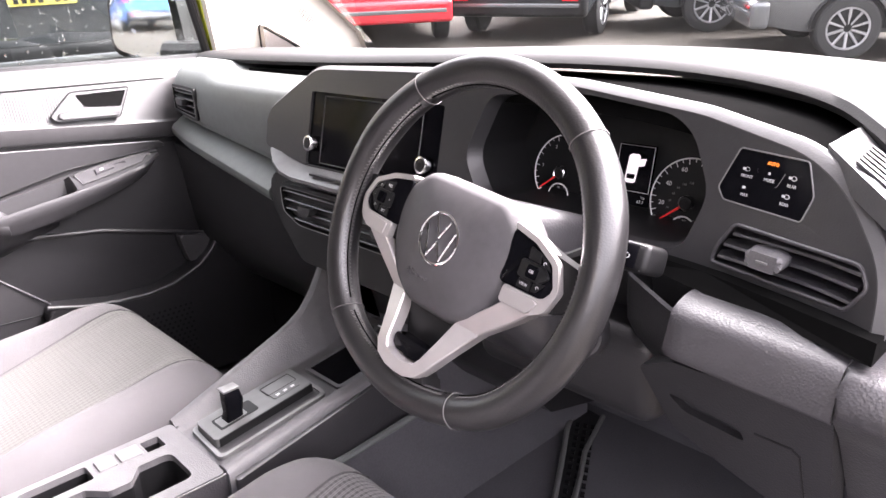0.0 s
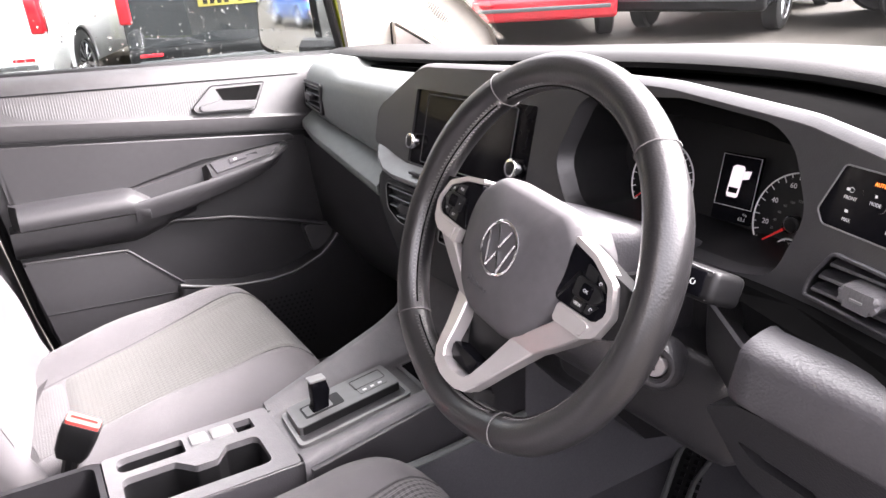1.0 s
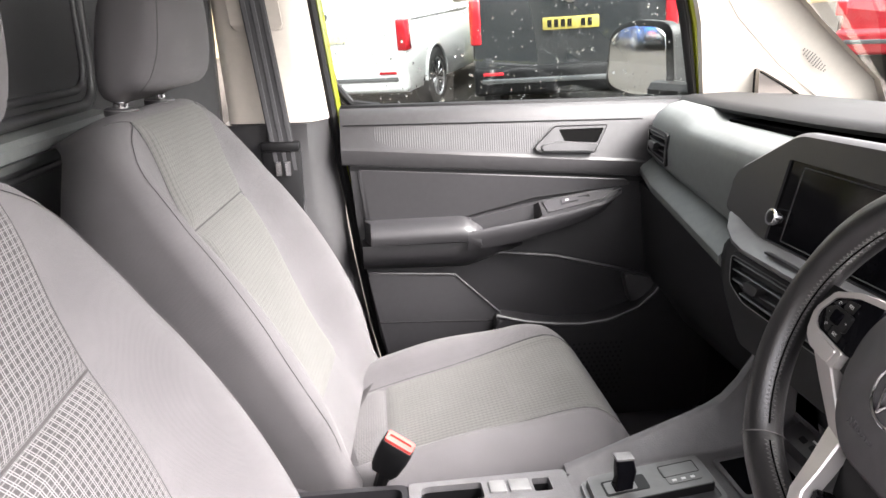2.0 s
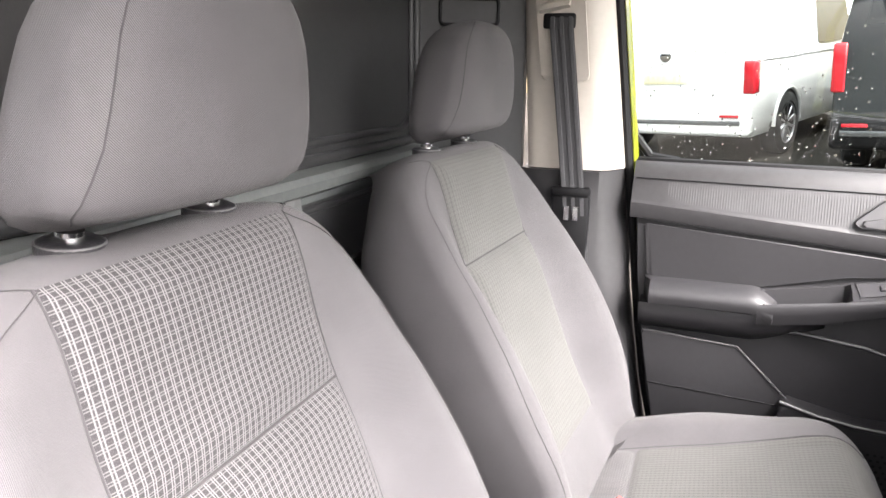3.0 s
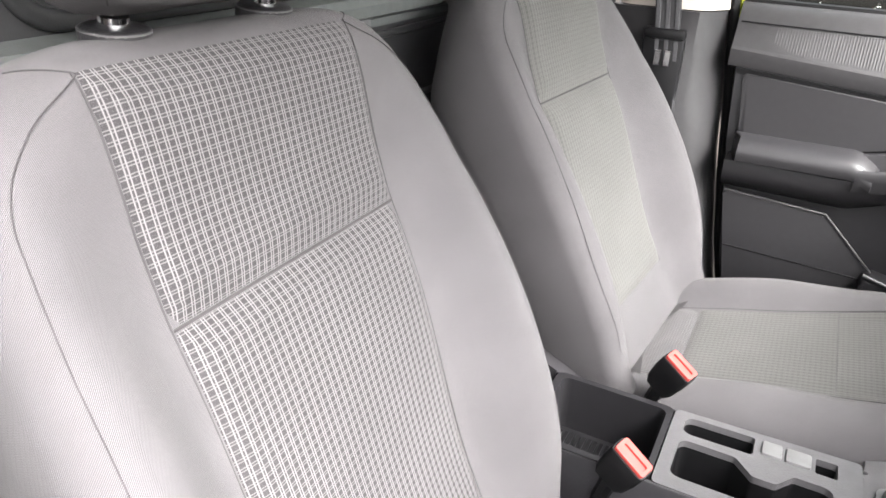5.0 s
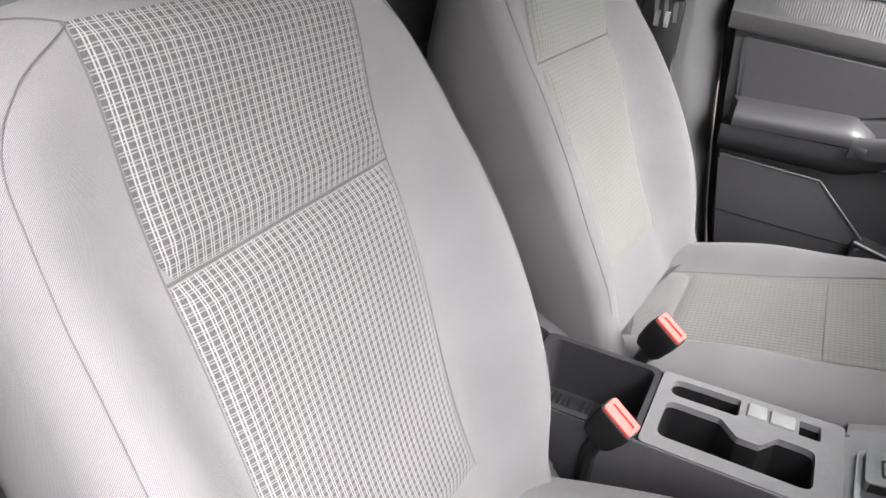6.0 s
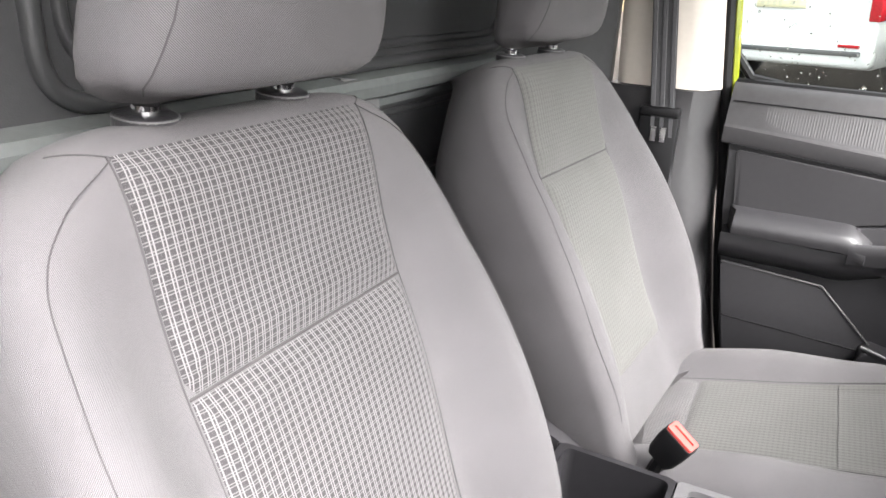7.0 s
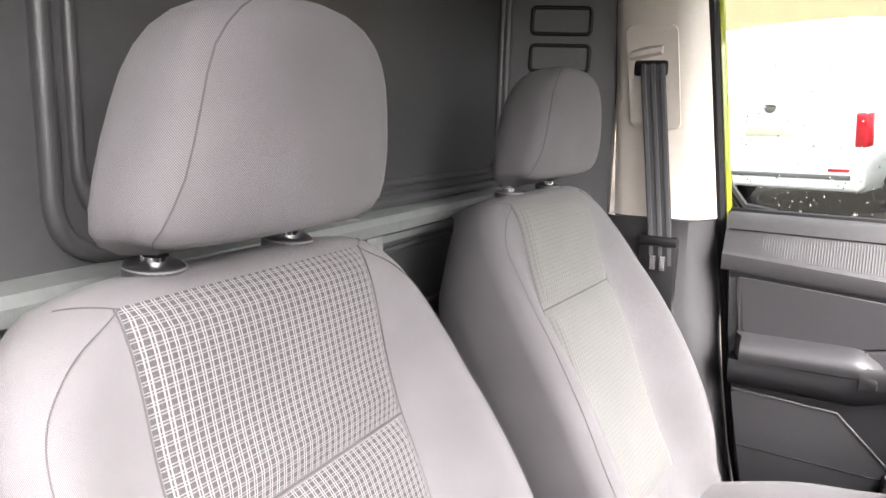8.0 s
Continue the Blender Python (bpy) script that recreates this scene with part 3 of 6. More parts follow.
        rows.append([(-0.722, y, 0.915), (-0.722 + 0.044 * end, y, 0.910), (-0.722 + 0.046 * end, y, 0.898), (-0.722 + 0.036 * end, y, (0.898 + zb) / 2), (-0.722 + 0.012 * end, y, zb + 0.006), (-0.722, y, zb)])
    part("armrest_base", loft(rows), M_DOORD, t, angle=50)
    def lip_z(y):
        return curve_table([(0.29, 0.936), (0.36, 0.947), (0.45, 0.961), (0.53, 0.976), (0.60, 0.994), (0.65, 1.008)], y)

    def far_z(y):
        return curve_table([(0.29, 0.955), (0.36, 0.968), (0.45, 0.984), (0.53, 0.999), (0.60, 1.008), (0.65, 1.014)], y)

    def under_z(y):
        return curve_table([(0.29, 0.888), (0.37, 0.896), (0.45, 0.914), (0.53, 0.936), (0.60, 0.964), (0.65, 0.998)], y)

    rows = []
    for y, open_cup in ((0.298, 0), (0.306, 0), (0.312, 1), (0.35, 1), (0.40, 1), (0.435, 1), (0.452, 1), (0.462, 0), (0.48, 0), (0.51, 0), (0.54, 0), (0.57, 0), (0.595, 0), (0.615, 0), (0.63, 0), (0.64, 0), (0.647, 0)):
        inn = 0.036 * smooth((y - 0.585) / 0.065) ** 1.5
        zl, zf, zu = lip_z(y), far_z(y), under_z(y)
        x1 = -0.660 - inn
        if open_cup:
            mid = [(-0.712, y, zf - 0.004), (-0.706, y, zl - 0.048), (-0.680, y, zl - 0.050), (-0.671, y, zl - 0.004)]
        else:
            mid = [(-0.712, y, zf - 0.001), (-0.700, y, zf - (zf - zl) * 0.25), (-0.684 - inn * 0.6, y, zf - (zf - zl) * 0.55), (-0.671 - inn, y, zl + 0.002)]
        rows.append([(-0.722, y, zf), *mid, (x1 - 0.003, y, zl), (x1, y, zl - 0.006), (x1 - 0.003, y, (zl + zu) / 2), (x1 - 0.010, y, zu + 0.006), (-0.722, y, zu)])
    part("pull_handle", loft(rows), M_DOORD, t, "dark pull handle with a deep grip", angle=42)

    def deck(a, b, d):
        """On the sloping top of the pull: a along the door, b across it."""
        x = -0.708 + 0.036 * b
        inn = 0.036 * smooth((a - 0.585) / 0.065) ** 1.5 * b
        return (x - inn, a, far_z(a) - (far_z(a) - lip_z(a)) * (0.08 + 0.80 * b) + 0.0012 + d)

    part("switch_panel", prism(soft_poly([(0.470, 0.06), (0.60, 0.06), (0.622, 0.5), (0.60, 0.95), (0.475, 0.95)], 0.010), deck, -0.002, 0.0016, 0.0008), M_DARK, t)
    part("switch_rim", tube([deck(a, b, 0.0016) for a, b in soft_poly([(0.470, 0.06), (0.60, 0.06), (0.622, 0.5), (0.60, 0.95), (0.475, 0.95)], 0.010)], 0.0007, 5, closed=True), M_DOOR, t)
    part("switch_well", prism(soft_poly([(0.505, 0.30), (0.572, 0.30), (0.572, 0.72), (0.505, 0.72)], 0.004), deck, 0.0012, 0.0022), M_BLACK, t)
    part("window_switch", prism(soft_poly([(0.508, 0.34), (0.545, 0.34), (0.545, 0.68), (0.508, 0.68)], 0.004), deck, 0.0020, 0.0065, 0.0012), M_DARK, t)
    part("switch_mark", prism(soft_poly([(0.517, 0.46), (0.524, 0.46), (0.524, 0.58), (0.517, 0.58)], 0.002), deck, 0.0062, 0.0070), M_WHITEPR, t)
    # lower panel, pocket and speaker
    rear = soft_poly([(0.078, 0.838), (0.272, 0.826), (0.375, 0.728), (0.38, 0.62), (0.12, 0.62)], 0.005)
    part("lower_panel", prism(rear, sheet_x, -0.724, -0.704, 0.005, 2), M_DOORD, t)
    part("panel_crease", tube([(-0.704, 0.10, 0.722), (-0.7035, 0.375, 0.712)], 0.0014, 5), M_BLACK, t)
    part("lower_rim", tube([(-0.706, 0.08, 0.840), (-0.705, 0.272, 0.829), (-0.703, 0.376, 0.73)], 0.0028, 10), M_DOOR, t)
    lip = [(-0.713, 0.30, 0.868), (-0.703, 0.38, 0.876), (-0.700, 0.50, 0.862), (-0.70, 0.62, 0.832), (-0.70, 0.73, 0.803), (-0.71, 0.84, 0.775)]
    part("pocket_top", tube(lip, 0.0045, 12), M_DOORD, t)
    low = soft_poly([(0.36, 0.735), (0.50, 0.706), (0.60, 0.706), (0.69, 0.738), (0.745, 0.795), (0.86, 0.77), (0.86, 0.47), (0.36, 0.47)], 0.02, 6)
    part("pocket_front", prism(low, sheet_x, -0.722, -0.665, 0.008, 3), M_LOWER, t)
    part("pocket_lip", tube([(-0.668, a, b) for a, b in ((0.36, 0.737), (0.43, 0.718), (0.50, 0.708), (0.56, 0.705), (0.62, 0.712), (0.69, 0.74), (0.725, 0.772), (0.745, 0.80))], 0.005, 12), M_DOORD, t)
    part("pocket_cheek", prism(soft_poly([(0.66, 0.815), (0.74, 0.80), (0.72, 0.765), (0.68, 0.74)], 0.012), sheet_x, -0.72, -0.69, 0.006, 2), M_DOOR, t)
    grille = bmesh.new()
    for i in range(16):
        for j in range(12):
            c = Vector((-0.664, 0.46 + i * 0.0125 + (j % 2) * 0.006, 0.53 + j * 0.0115))
            bmesh.ops.create_circle(grille, cap_ends=True, segments=6, radius=0.0032, matrix=Matrix.Translation(c) @ Euler((0, radians(90), 0)).to_matrix().to_4x4())
    part("speaker_grille", grille, M_BLACK, t, "black speaker grille dots").data.name = "speaker_grille"
    # window surround, rubber and pane
    part("window_rubber", tube([(-0.7765, 0.03 + 0.80 * k / 6, 1.1965) for k in range(7)], 0.008, 8), M_BLACK, t)
    seal = [(-0.785, 0.835, 1.19), (-0.785, 0.80, 1.36), (-0.77, 0.74, 1.56), (-0.74, 0.66, 1.69), (-0.735, 0.40, 1.715), (-0.735, 0.05, 1.71), (-0.76, -0.045, 1.66), (-0.782, -0.022, 1.45), (-0.785, 0.024, 1.25), (-0.785, 0.06, 1.205), (-0.785, 0.12, 1.196)]
    part("window_seal", tube(seal, 0.010, 8), M_BLACK, t)
    frame_front = [(-0.79, 0.862, 1.185), (-0.788, 0.832, 1.36), (-0.775, 0.775, 1.54), (-0.745, 0.69, 1.72)]
    part("door_frame", tube(frame_front, 0.020, 8), M_GREEN, t, "lime green painted door frame")
    part("frame_rubber", tube([(p[0] + 0.004, p[1] - 0.026, p[2]) for p in frame_front], 0.010, 8), M_BLACK, t)
    pane = part("window_pane", rounded(-0.7885, -0.7845, -0.04, 0.84, 1.19, 1.70, 0.0), M_PANE, t, smooth=False)
    pane.visible_shadow = False
    rng = random.Random(7)
    drops = bmesh.new()
    for k in range(420):
        y, z = rng.uniform(0.0, 0.82), 1.20 + abs(rng.gauss(0, 0.16))
        if z > 1.62:
            continue
        r = rng.uniform(0.0008, 0.0022) * (1.6 if rng.random() < 0.12 else 1.0)
        m = Matrix.Translation((-0.7842, y, z)) @ Matrix.Diagonal((0.45, 1.0, rng.uniform(1.0, 1.7), 1))
        bmesh.ops.create_icosphere(drops, subdivisions=1, radius=r, matrix=m)
    rain = part("raindrops", drops, M_DROP, t)
    tagged(rain, kind="stuff")
    return t


far_door()


def a_pillar(sign, name):
    t = tagged(new(name, None), "cream windscreen pillar trim with small quarter window", "pillar trim", kind="structure")

    def put(a, b, d):
        return (sign * (0.775 - (a - 0.80) * 0.20 - (b - 1.2) * 0.12 - d), a, b)

    outer = [(0.862, 1.15), (0.842, 1.19), (0.815, 1.36), (0.76, 1.54), (0.66, 1.76), (0.74, 1.76), (0.92, 1.50), (1.06, 1.36), (1.20, 1.235), (1.24, 1.15)]
    hole = soft_poly([(0.955, 1.205), (0.95, 1.262), (1.03, 1.215), (1.05, 1.20)], 0.008)
    part("trim", plate(outer, [hole], put, 0.02), M_BEIGE, t)
    part("rib", tube([put(0.80, 1.52, -0.002), put(0.90, 1.37, -0.003), put(1.0, 1.27, -0.003), put(1.09, 1.20, -0.002)], 0.004, 8), M_BEIGE, t)
    part("quarter_seal", tube([put(a, b, 0.001) for a, b in hole], 0.003, 6, closed=True), M_BLACK, t)
    dots = bmesh.new()
    for i in range(9):
        for j in range(7):
            if (i - 4) ** 2 + (j - 3) ** 2 < 17:
                c = Vector(put(1.055 + i * 0.006 - j * 0.004, 1.272 + j * 0.006 - i * 0.003, 0.0015)) + Vector((-sign * 0.003, 0, 0))
                bmesh.ops.create_circle(dots, cap_ends=True, segments=6, radius=0.0018, matrix=Matrix.Translation(c) @ Euler((0, radians(90), 0)).to_matrix().to_4x4())
    part("tweeter_grille", dots, M_DARK, t)
    return t


a_pillar(-1, "trim_a")
a_pillar(1, "trim_b")


def windscreen():
    t = tagged(new("window_1", None), "large raked windscreen wet with rain", "windscreen", kind="structure")
    rows = []
    for k in range(9):
        s = k / 8
        y, z = 1.24 - 0.50 * s, 1.17 + 0.58 * s
        rows.append([(x, y + 0.10 * (1 - (x / 0.75) ** 2), z) for x in [-0.72 + 1.44 * i / 16 for i in range(17)]])
    g = part("glass_pane", loft(rows, closed=False), M_SCREEN, t, smooth=True)
    g.visible_shadow = False
    edge = [rows[0][i] for i in range(17)]
    part("lower_seal", tube([(p[0], p[1], p[2]) for p in edge], 0.012, 8), M_BLACK, t)
    return t


windscreen()


def near_b_pillar():
    """The pillar behind the driver's doorway, the far one's mirror image."""
    t = tagged(new("wall_side", None), "beige upper and dark lower pillar behind the driver's doorway", "pillar", kind="structure")
    up, low = [], []
    for z in (1.18, 1.30, 1.45, 1.60, 1.76):
        back = -(z - 1.18) * 0.13
        up.append([(0.695, -0.44, z), (0.70, -0.185, z), (0.71, -0.125 + back, z), (0.725, -0.10 + back, z), (0.752, -0.085 + back, z), (0.80, -0.085 + back, z), (0.80, -0.44, z)])
    for z, fw in ((0.44, 0.05), (0.70, 0.02), (0.97, -0.02), (1.178, -0.04)):
        low.append([(0.69, -0.44, z), (0.695, -0.18, z), (0.70, fw - 0.05, z), (0.715, fw - 0.02, z), (0.755, fw, z), (0.80, fw, z), (0.80, -0.44, z)])
    part("upper_trim", loft(up), M_BEIGE, t, "beige plastic upper pillar trim", angle=50)
    part("lower_trim", loft(low), M_LOWER, t, "dark plastic lower pillar trim", angle=50)
    return t


near_b_pillar()
sill = tagged(finish("door_sill", rounded(0.72, 0.82, -0.24, 1.1, 0.38, 0.47, 0.01), M_DARK), "dark plastic door sill of the open doorway", "sill", kind="structure")


def wing_mirror():
    t = thing("wing_mirror", "black door mirror with rain-spotted glass outside the window", "wing mirror")
    c = Vector((-0.985, 0.775, 1.275))
    turn = Euler((radians(3), 0, radians(27))).to_matrix().to_4x4()
    m = Matrix.Translation(c) @ turn
    shape = soft_poly([(-0.112, -0.075), (-0.095, 0.070), (-0.02, 0.098), (0.105, 0.088), (0.118, -0.085), (0.0, -0.10)], 0.035, 6)
    rows = []
    for d, s in ((-0.004, 0.94), (0.0, 1.0), (0.03, 1.0), (0.07, 0.88), (0.10, 0.62), (0.11, 0.3)):
        rows.append([m @ Vector((a * s, d, b * s)) for a, b in shape])
    part("housing", loft(rows), M_BLACK, t)
    part("mirror_glass", prism([(a * 0.86, b * 0.86) for a, b in shape], lambda a, b, d: m @ Vector((a, d, b)), -0.010, -0.003, 0.002), M_MIRROR, t)
    part("arm", tube([(-0.92, 0.80, 1.20), (-0.85, 0.83, 1.20), (-0.795, 0.85, 1.20)], 0.03, 10), M_BLACK, t)
    return t


wing_mirror()


# ---- dashboard ----
def y_face(x, z=1.12):
    return curve_table([(-0.2, 0.655), (0.1, 0.655), (0.32, 0.665), (0.55, 0.645), (0.66, 0.612), (0.70, 0.592), (0.76, 0.556)], x) + (z - 1.12) * 0.22


def on_face(a, b, d):
    return (a, y_face(a, b) + d, b)


def top_z(x):
    return curve_table([(-0.75, 1.208), (-0.2, 1.218), (0.2, 1.232), (0.42, 1.231), (0.58, 1.216), (0.67, 1.197), (0.72, 1.178), (0.76, 1.15)], x)


def louvre_vent(parent, x0, x1, z0, z1, place, count, tab=True, depth=0.05, cut=0.012, slant=0.0):
    """A vent: well blackened for its shade, frame, slats and a tab."""
    v = new("air_vent")
    v.parent = parent
    zm = z0 + (z1 - z0) * 0.28
    loop = soft_poly([(x0, z1), (x1, z1), (x1, z0), (x0 + slant, z0), (x0 + slant * 0.3, zm)], cut)
    big = soft_poly([(x0 - 0.007, z1 + 0.006), (x1 + 0.007, z1 + 0.006), (x1 + 0.007, z0 - 0.006), (x0 + slant - 0.005, z0 - 0.006), (x0 + slant * 0.3 - 0.007, zm - 0.003)], cut + 0.004)
    part("frame", plate(big, [loop], lambda a, b, d: place(a, b, d - 0.003), 0.05), M_BLACK, v)
    part("frame_edge", tube([place(a, b, -0.0034) for a, b in loop], 0.0009, 5, closed=True), M_LEDGE, v)
    part("well", prism(big, place, depth - 0.004, depth), M_SHADE, v)
    for k in range(count):
        zc = z0 + (z1 - z0) * (k + 0.5) / count
        rows = []
        for i in range(7):
            xa = x0 + slant * max(0.3 * (z1 - zc) / (z1 - zm), (0.3 + 0.7 * (zm - zc) / (zm - z0)) if zc < zm else 0.0)
            x = xa + (x1 - xa) * i / 6
            rows.append([place(x, zc + dz, d) for d, dz in ((0.0015, -0.0022), (0.0002, -0.0008), (0.0010, 0.0008), (0.022, 0.0036), (0.022, 0.0006))])
        part("slat", loft(rows), M_DARK, v)
    if tab:
        xc, zc = (x0 + x1) / 2, (z0 + z1) / 2
        part("tab", prism(soft_poly([(xc - 0.018, zc + 0.006), (xc + 0.018, zc + 0.006), (xc + 0.016, zc - 0.007), (xc - 0.016, zc - 0.007)], 0.003), lambda a, b, d: place(a, b, d), -0.010, 0.006, 0.003), M_BEZEL, v)
    return v


def dashboard():
    t = thing("dashboard", "grey plastic dashboard with instruments, screen and vents", "dashboard", at=pose(0, 0, 0))
    xs = [-0.735 + 1.235 * k / 30 for k in range(30)] + [0.50 + 0.26 * k / 26 for k in range(27)]
    rows = []
    for x in xs:
        z = top_z(x)
        lip = curve_table([(-0.74, 0.78), (-0.4, 0.765), (0.10, 0.775), (0.35, 0.80), (0.52, 0.80), (0.62, 0.765), (0.68, 0.70), (0.72, 0.645), (0.76, 0.61)], x)
        rows.append([(x, 1.30, z - 0.03), (x, 1.05, z - 0.004), (x, 0.90, z + 0.004), (x, lip + 0.03, z + 0.002), (x, lip + 0.008, z - 0.002), (x, lip, z - 0.010), (x, lip + 0.004, z - 0.017), (x, lip + 0.03, z - 0.019), (x, 1.05, z - 0.04), (x, 1.30, z - 0.06)])
    part("top_pad", loft(rows), M_TOP, t, "soft grained top pad", angle=40)
    # black box for the shade in the slot between pad and fascia
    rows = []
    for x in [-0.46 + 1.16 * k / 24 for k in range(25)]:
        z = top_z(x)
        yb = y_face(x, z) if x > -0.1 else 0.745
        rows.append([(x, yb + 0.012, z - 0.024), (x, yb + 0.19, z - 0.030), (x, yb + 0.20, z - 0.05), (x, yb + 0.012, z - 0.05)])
    part("slot_shade", loft(rows), M_SHADE, t)
    # rounded passenger fascia, recessed at its far end for the vent
    rows = []
    xs2 = [-0.712, -0.7005, -0.700, -0.685, -0.67, -0.655, -0.63, -0.60, -0.5665, -0.566] + [-0.55 + 0.498 * k / 15 for k in range(16)]
    for x in xs2:
        near = curve_table([(-0.72, 0.035), (-0.66, 0.016), (-0.4, 0.004), (-0.05, -0.006)], x)
        drop = lerp_table([(-0.72, 0.0), (-0.2, -0.056), (0.0, -0.056)], x)
        c = 0.016 * smooth((x + 0.56) / 0.08)
        prof = [(0.90, 1.188 - c), (0.80, 1.199 - c), (0.745, 1.200 - c), (0.715, 1.193 - c * 0.9), (0.692, 1.175 - c * 0.5), (0.682, 1.157), (0.6795, 1.1455), (0.6793, 1.145), (0.676, 1.125), (0.680, 1.0975), (0.6802, 1.097), (0.690, 1.084), (0.74, 1.080)]
        if -0.7002 < x < -0.5662:
            prof[7:10] = [(0.712, 1.145), (0.712, 1.125), (0.712, 1.0975)]
        rows.append([(x, y + near * (1 if y < 0.75 else 0), z + drop * smooth((1.16 - z) / 0.07)) for y, z in prof])
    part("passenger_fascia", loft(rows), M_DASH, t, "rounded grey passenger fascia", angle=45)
    # ledge under it
    rows = []
    for k in range(25):
        x = -0.722 + k * 0.478 / 24
        drop = lerp_table([(-0.722, 0.0), (-0.244, -0.060)], x)
        near = lerp_table([(-0.722, 0.040), (-0.60, 0.018), (-0.244, -0.004)], x)
        prof = ((0.74, 1.092), (0.694, 1.082), (0.660, 1.064), (0.653, 1.056), (0.653, 1.044), (0.659, 1.036), (0.72, 1.028))
        rows.append([(x, y + near, z + drop) for y, z in prof])
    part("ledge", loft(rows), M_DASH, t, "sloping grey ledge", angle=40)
    # glovebox and lower body
    rows = []
    for k in range(21):
        x = -0.73 + k * 1.0 / 20
        drop = lerp_table([(-0.72, 0.0), (-0.22, -0.066), (0.3, -0.080)], x)
        rows.append([(x, y, z + drop * smooth((z - 0.7) / 0.3)) for y, z in ((0.72, 1.03), (0.695, 1.02), (0.702, 0.98), (0.71, 0.90), (0.725, 0.80), (0.80, 0.70), (0.95, 0.66), (1.0, 0.8), (0.95, 1.03))])
    part("glovebox", loft(rows), M_LOWER, t, "dark lower dash with glovebox", angle=50)
    # instrument fascia
    edge_line = [(-0.236, 1.140, 0.02), (-0.105, 1.213, 0.02), (0.2, 1.222), (0.38, 1.218), (0.54, 1.204), (0.655, 1.186, 0.02), (0.698, 1.163, 0.03), (0.738, 1.115, 0.03), (0.742, 1.064)]
    face_line = [(-0.232, 1.136, 0.02), (-0.103, 1.208, 0.02), (0.2, 1.2150), (0.38, 1.2105), (0.54, 1.196), (0.650, 1.1775, 0.02), (0.690, 1.1565, 0.03), (0.7275, 1.112, 0.03), (0.731, 1.064)]
    under_line = [(0.60, 1.058), (0.565, 1.052), (0.24, 1.046), (0.2, 1.048), (-0.08, 1.058), (-0.232, 1.080, 0.012)]
    outer = soft_poly(face_line + under_line, 0.01, 5)
    rim_out = soft_poly(edge_line + under_line, 0.01, 5)
    screen = soft_poly([(-0.108, 1.176), (0.186, 1.176), (0.186, 1.064), (-0.108, 1.064)], 0.004)
    cluster = soft_poly([(0.256, 1.194, 0.02), (0.40, 1.204), (0.51, 1.194, 0.02), (0.536, 1.178, 0.02), (0.562, 1.128, 0.015), (0.544, 1.073, 0.015), (0.50, 1.063, 0.02), (0.262, 1.068, 0.02), (0.228, 1.118, 0.02)], 0.01, 5)
    lights = soft_poly([(0.5863, 1.1740), (0.6526, 1.1738), (0.6625, 1.1478), (0.6555, 1.1263), (0.578, 1.1270), (0.5706, 1.1370)], 0.003)
    vent = soft_poly([(0.596, 1.109), (0.7135, 1.112), (0.7215, 1.098), (0.708, 1.0765), (0.578, 1.0705), (0.581, 1.086)], 0.005)
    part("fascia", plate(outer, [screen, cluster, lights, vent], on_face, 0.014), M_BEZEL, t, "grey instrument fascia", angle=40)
    rows = []
    for (a, b), (p, q) in list(zip(outer, rim_out))[:54]:
        rows.append([on_face(a, b, 0.010), on_face(a, b, -0.0004), on_face(a + (p - a) * 0.12, b + (q - b) * 0.12, -0.0006), on_face(a + (p - a) * 0.92, b + (q - b) * 0.92, 0.0050), on_face(p, q, 0.0065), on_face(p, q, 0.014)])
    part("fascia_rim", loft(rows), M_RIM_LIT, t, "chamfered rim of the fascia, coloured as if lit", angle=30)
    # centre screen unit
    part("screen_surround", prism(screen, on_face, 0.004, 0.03), M_GLOSS, t, "gloss black radio surround")
    part("display", prism(soft_poly([(-0.072, 1.168), (0.146, 1.168), (0.146, 1.072), (-0.072, 1.072)], 0.002), on_face, 0.0025, 0.01), M_GLOSS, t, "black switched-off display")
    part("display_rim", tube([on_face(a, b, 0.0025) for a, b in soft_poly([(-0.074, 1.170), (0.148, 1.170), (0.148, 1.070), (-0.074, 1.070)], 0.002)], 0.0009, 4, closed=True), M_BEZEL, t)
    for x in (-0.092, 0.166):
        base = Matrix.Translation(on_face(x, 1.097, 0.004)) @ Euler((radians(90 - 12), 0, 0)).to_matrix().to_4x4()
        k = part("knob", lathe([(0.0125, 0), (0.0125, 0.013), (0.0115, 0.0155), (0.0088, 0.0158), (0.0085, 0.014), (0.003, 0.014)], 24, base), M_CHROME, t, "chrome-ringed rotary knob")
        part("knob_cap", lathe([(0.0086, 0.0142), (0.0086, 0.0152), (0.004, 0.0156), (0.0035, 0.0152), (0.0005, 0.0152)], 20, base), M_BLACK, k)
    # lip under the screen
    rows = []
    for k in range(15):
        x = -0.212 + k * 0.43 / 14
        e = smooth((x + 0.214) / 0.05)
        zt = 1.078 + (1.062 - 1.078) * smooth((x + 0.212) / 0.10)
        f = y_face(x, zt)
        rows.append([(x, f + 0.02, zt + 0.002), (x, f - 0.001, zt), (x, f - 0.003 - 0.022 * e, zt - 0.003 - 0.013 * e), (x, f - 0.003 - 0.0225 * e, zt - 0.004 - 0.017 * e), (x, f - 0.002 - 0.014 * e, zt - 0.006 - 0.022 * e), (x, f + 0.02, zt - 0.007 - 0.024 * e)])
    part("screen_lip", loft(rows), M_PLATEG, t, "paler lip under the screen", angle=50)
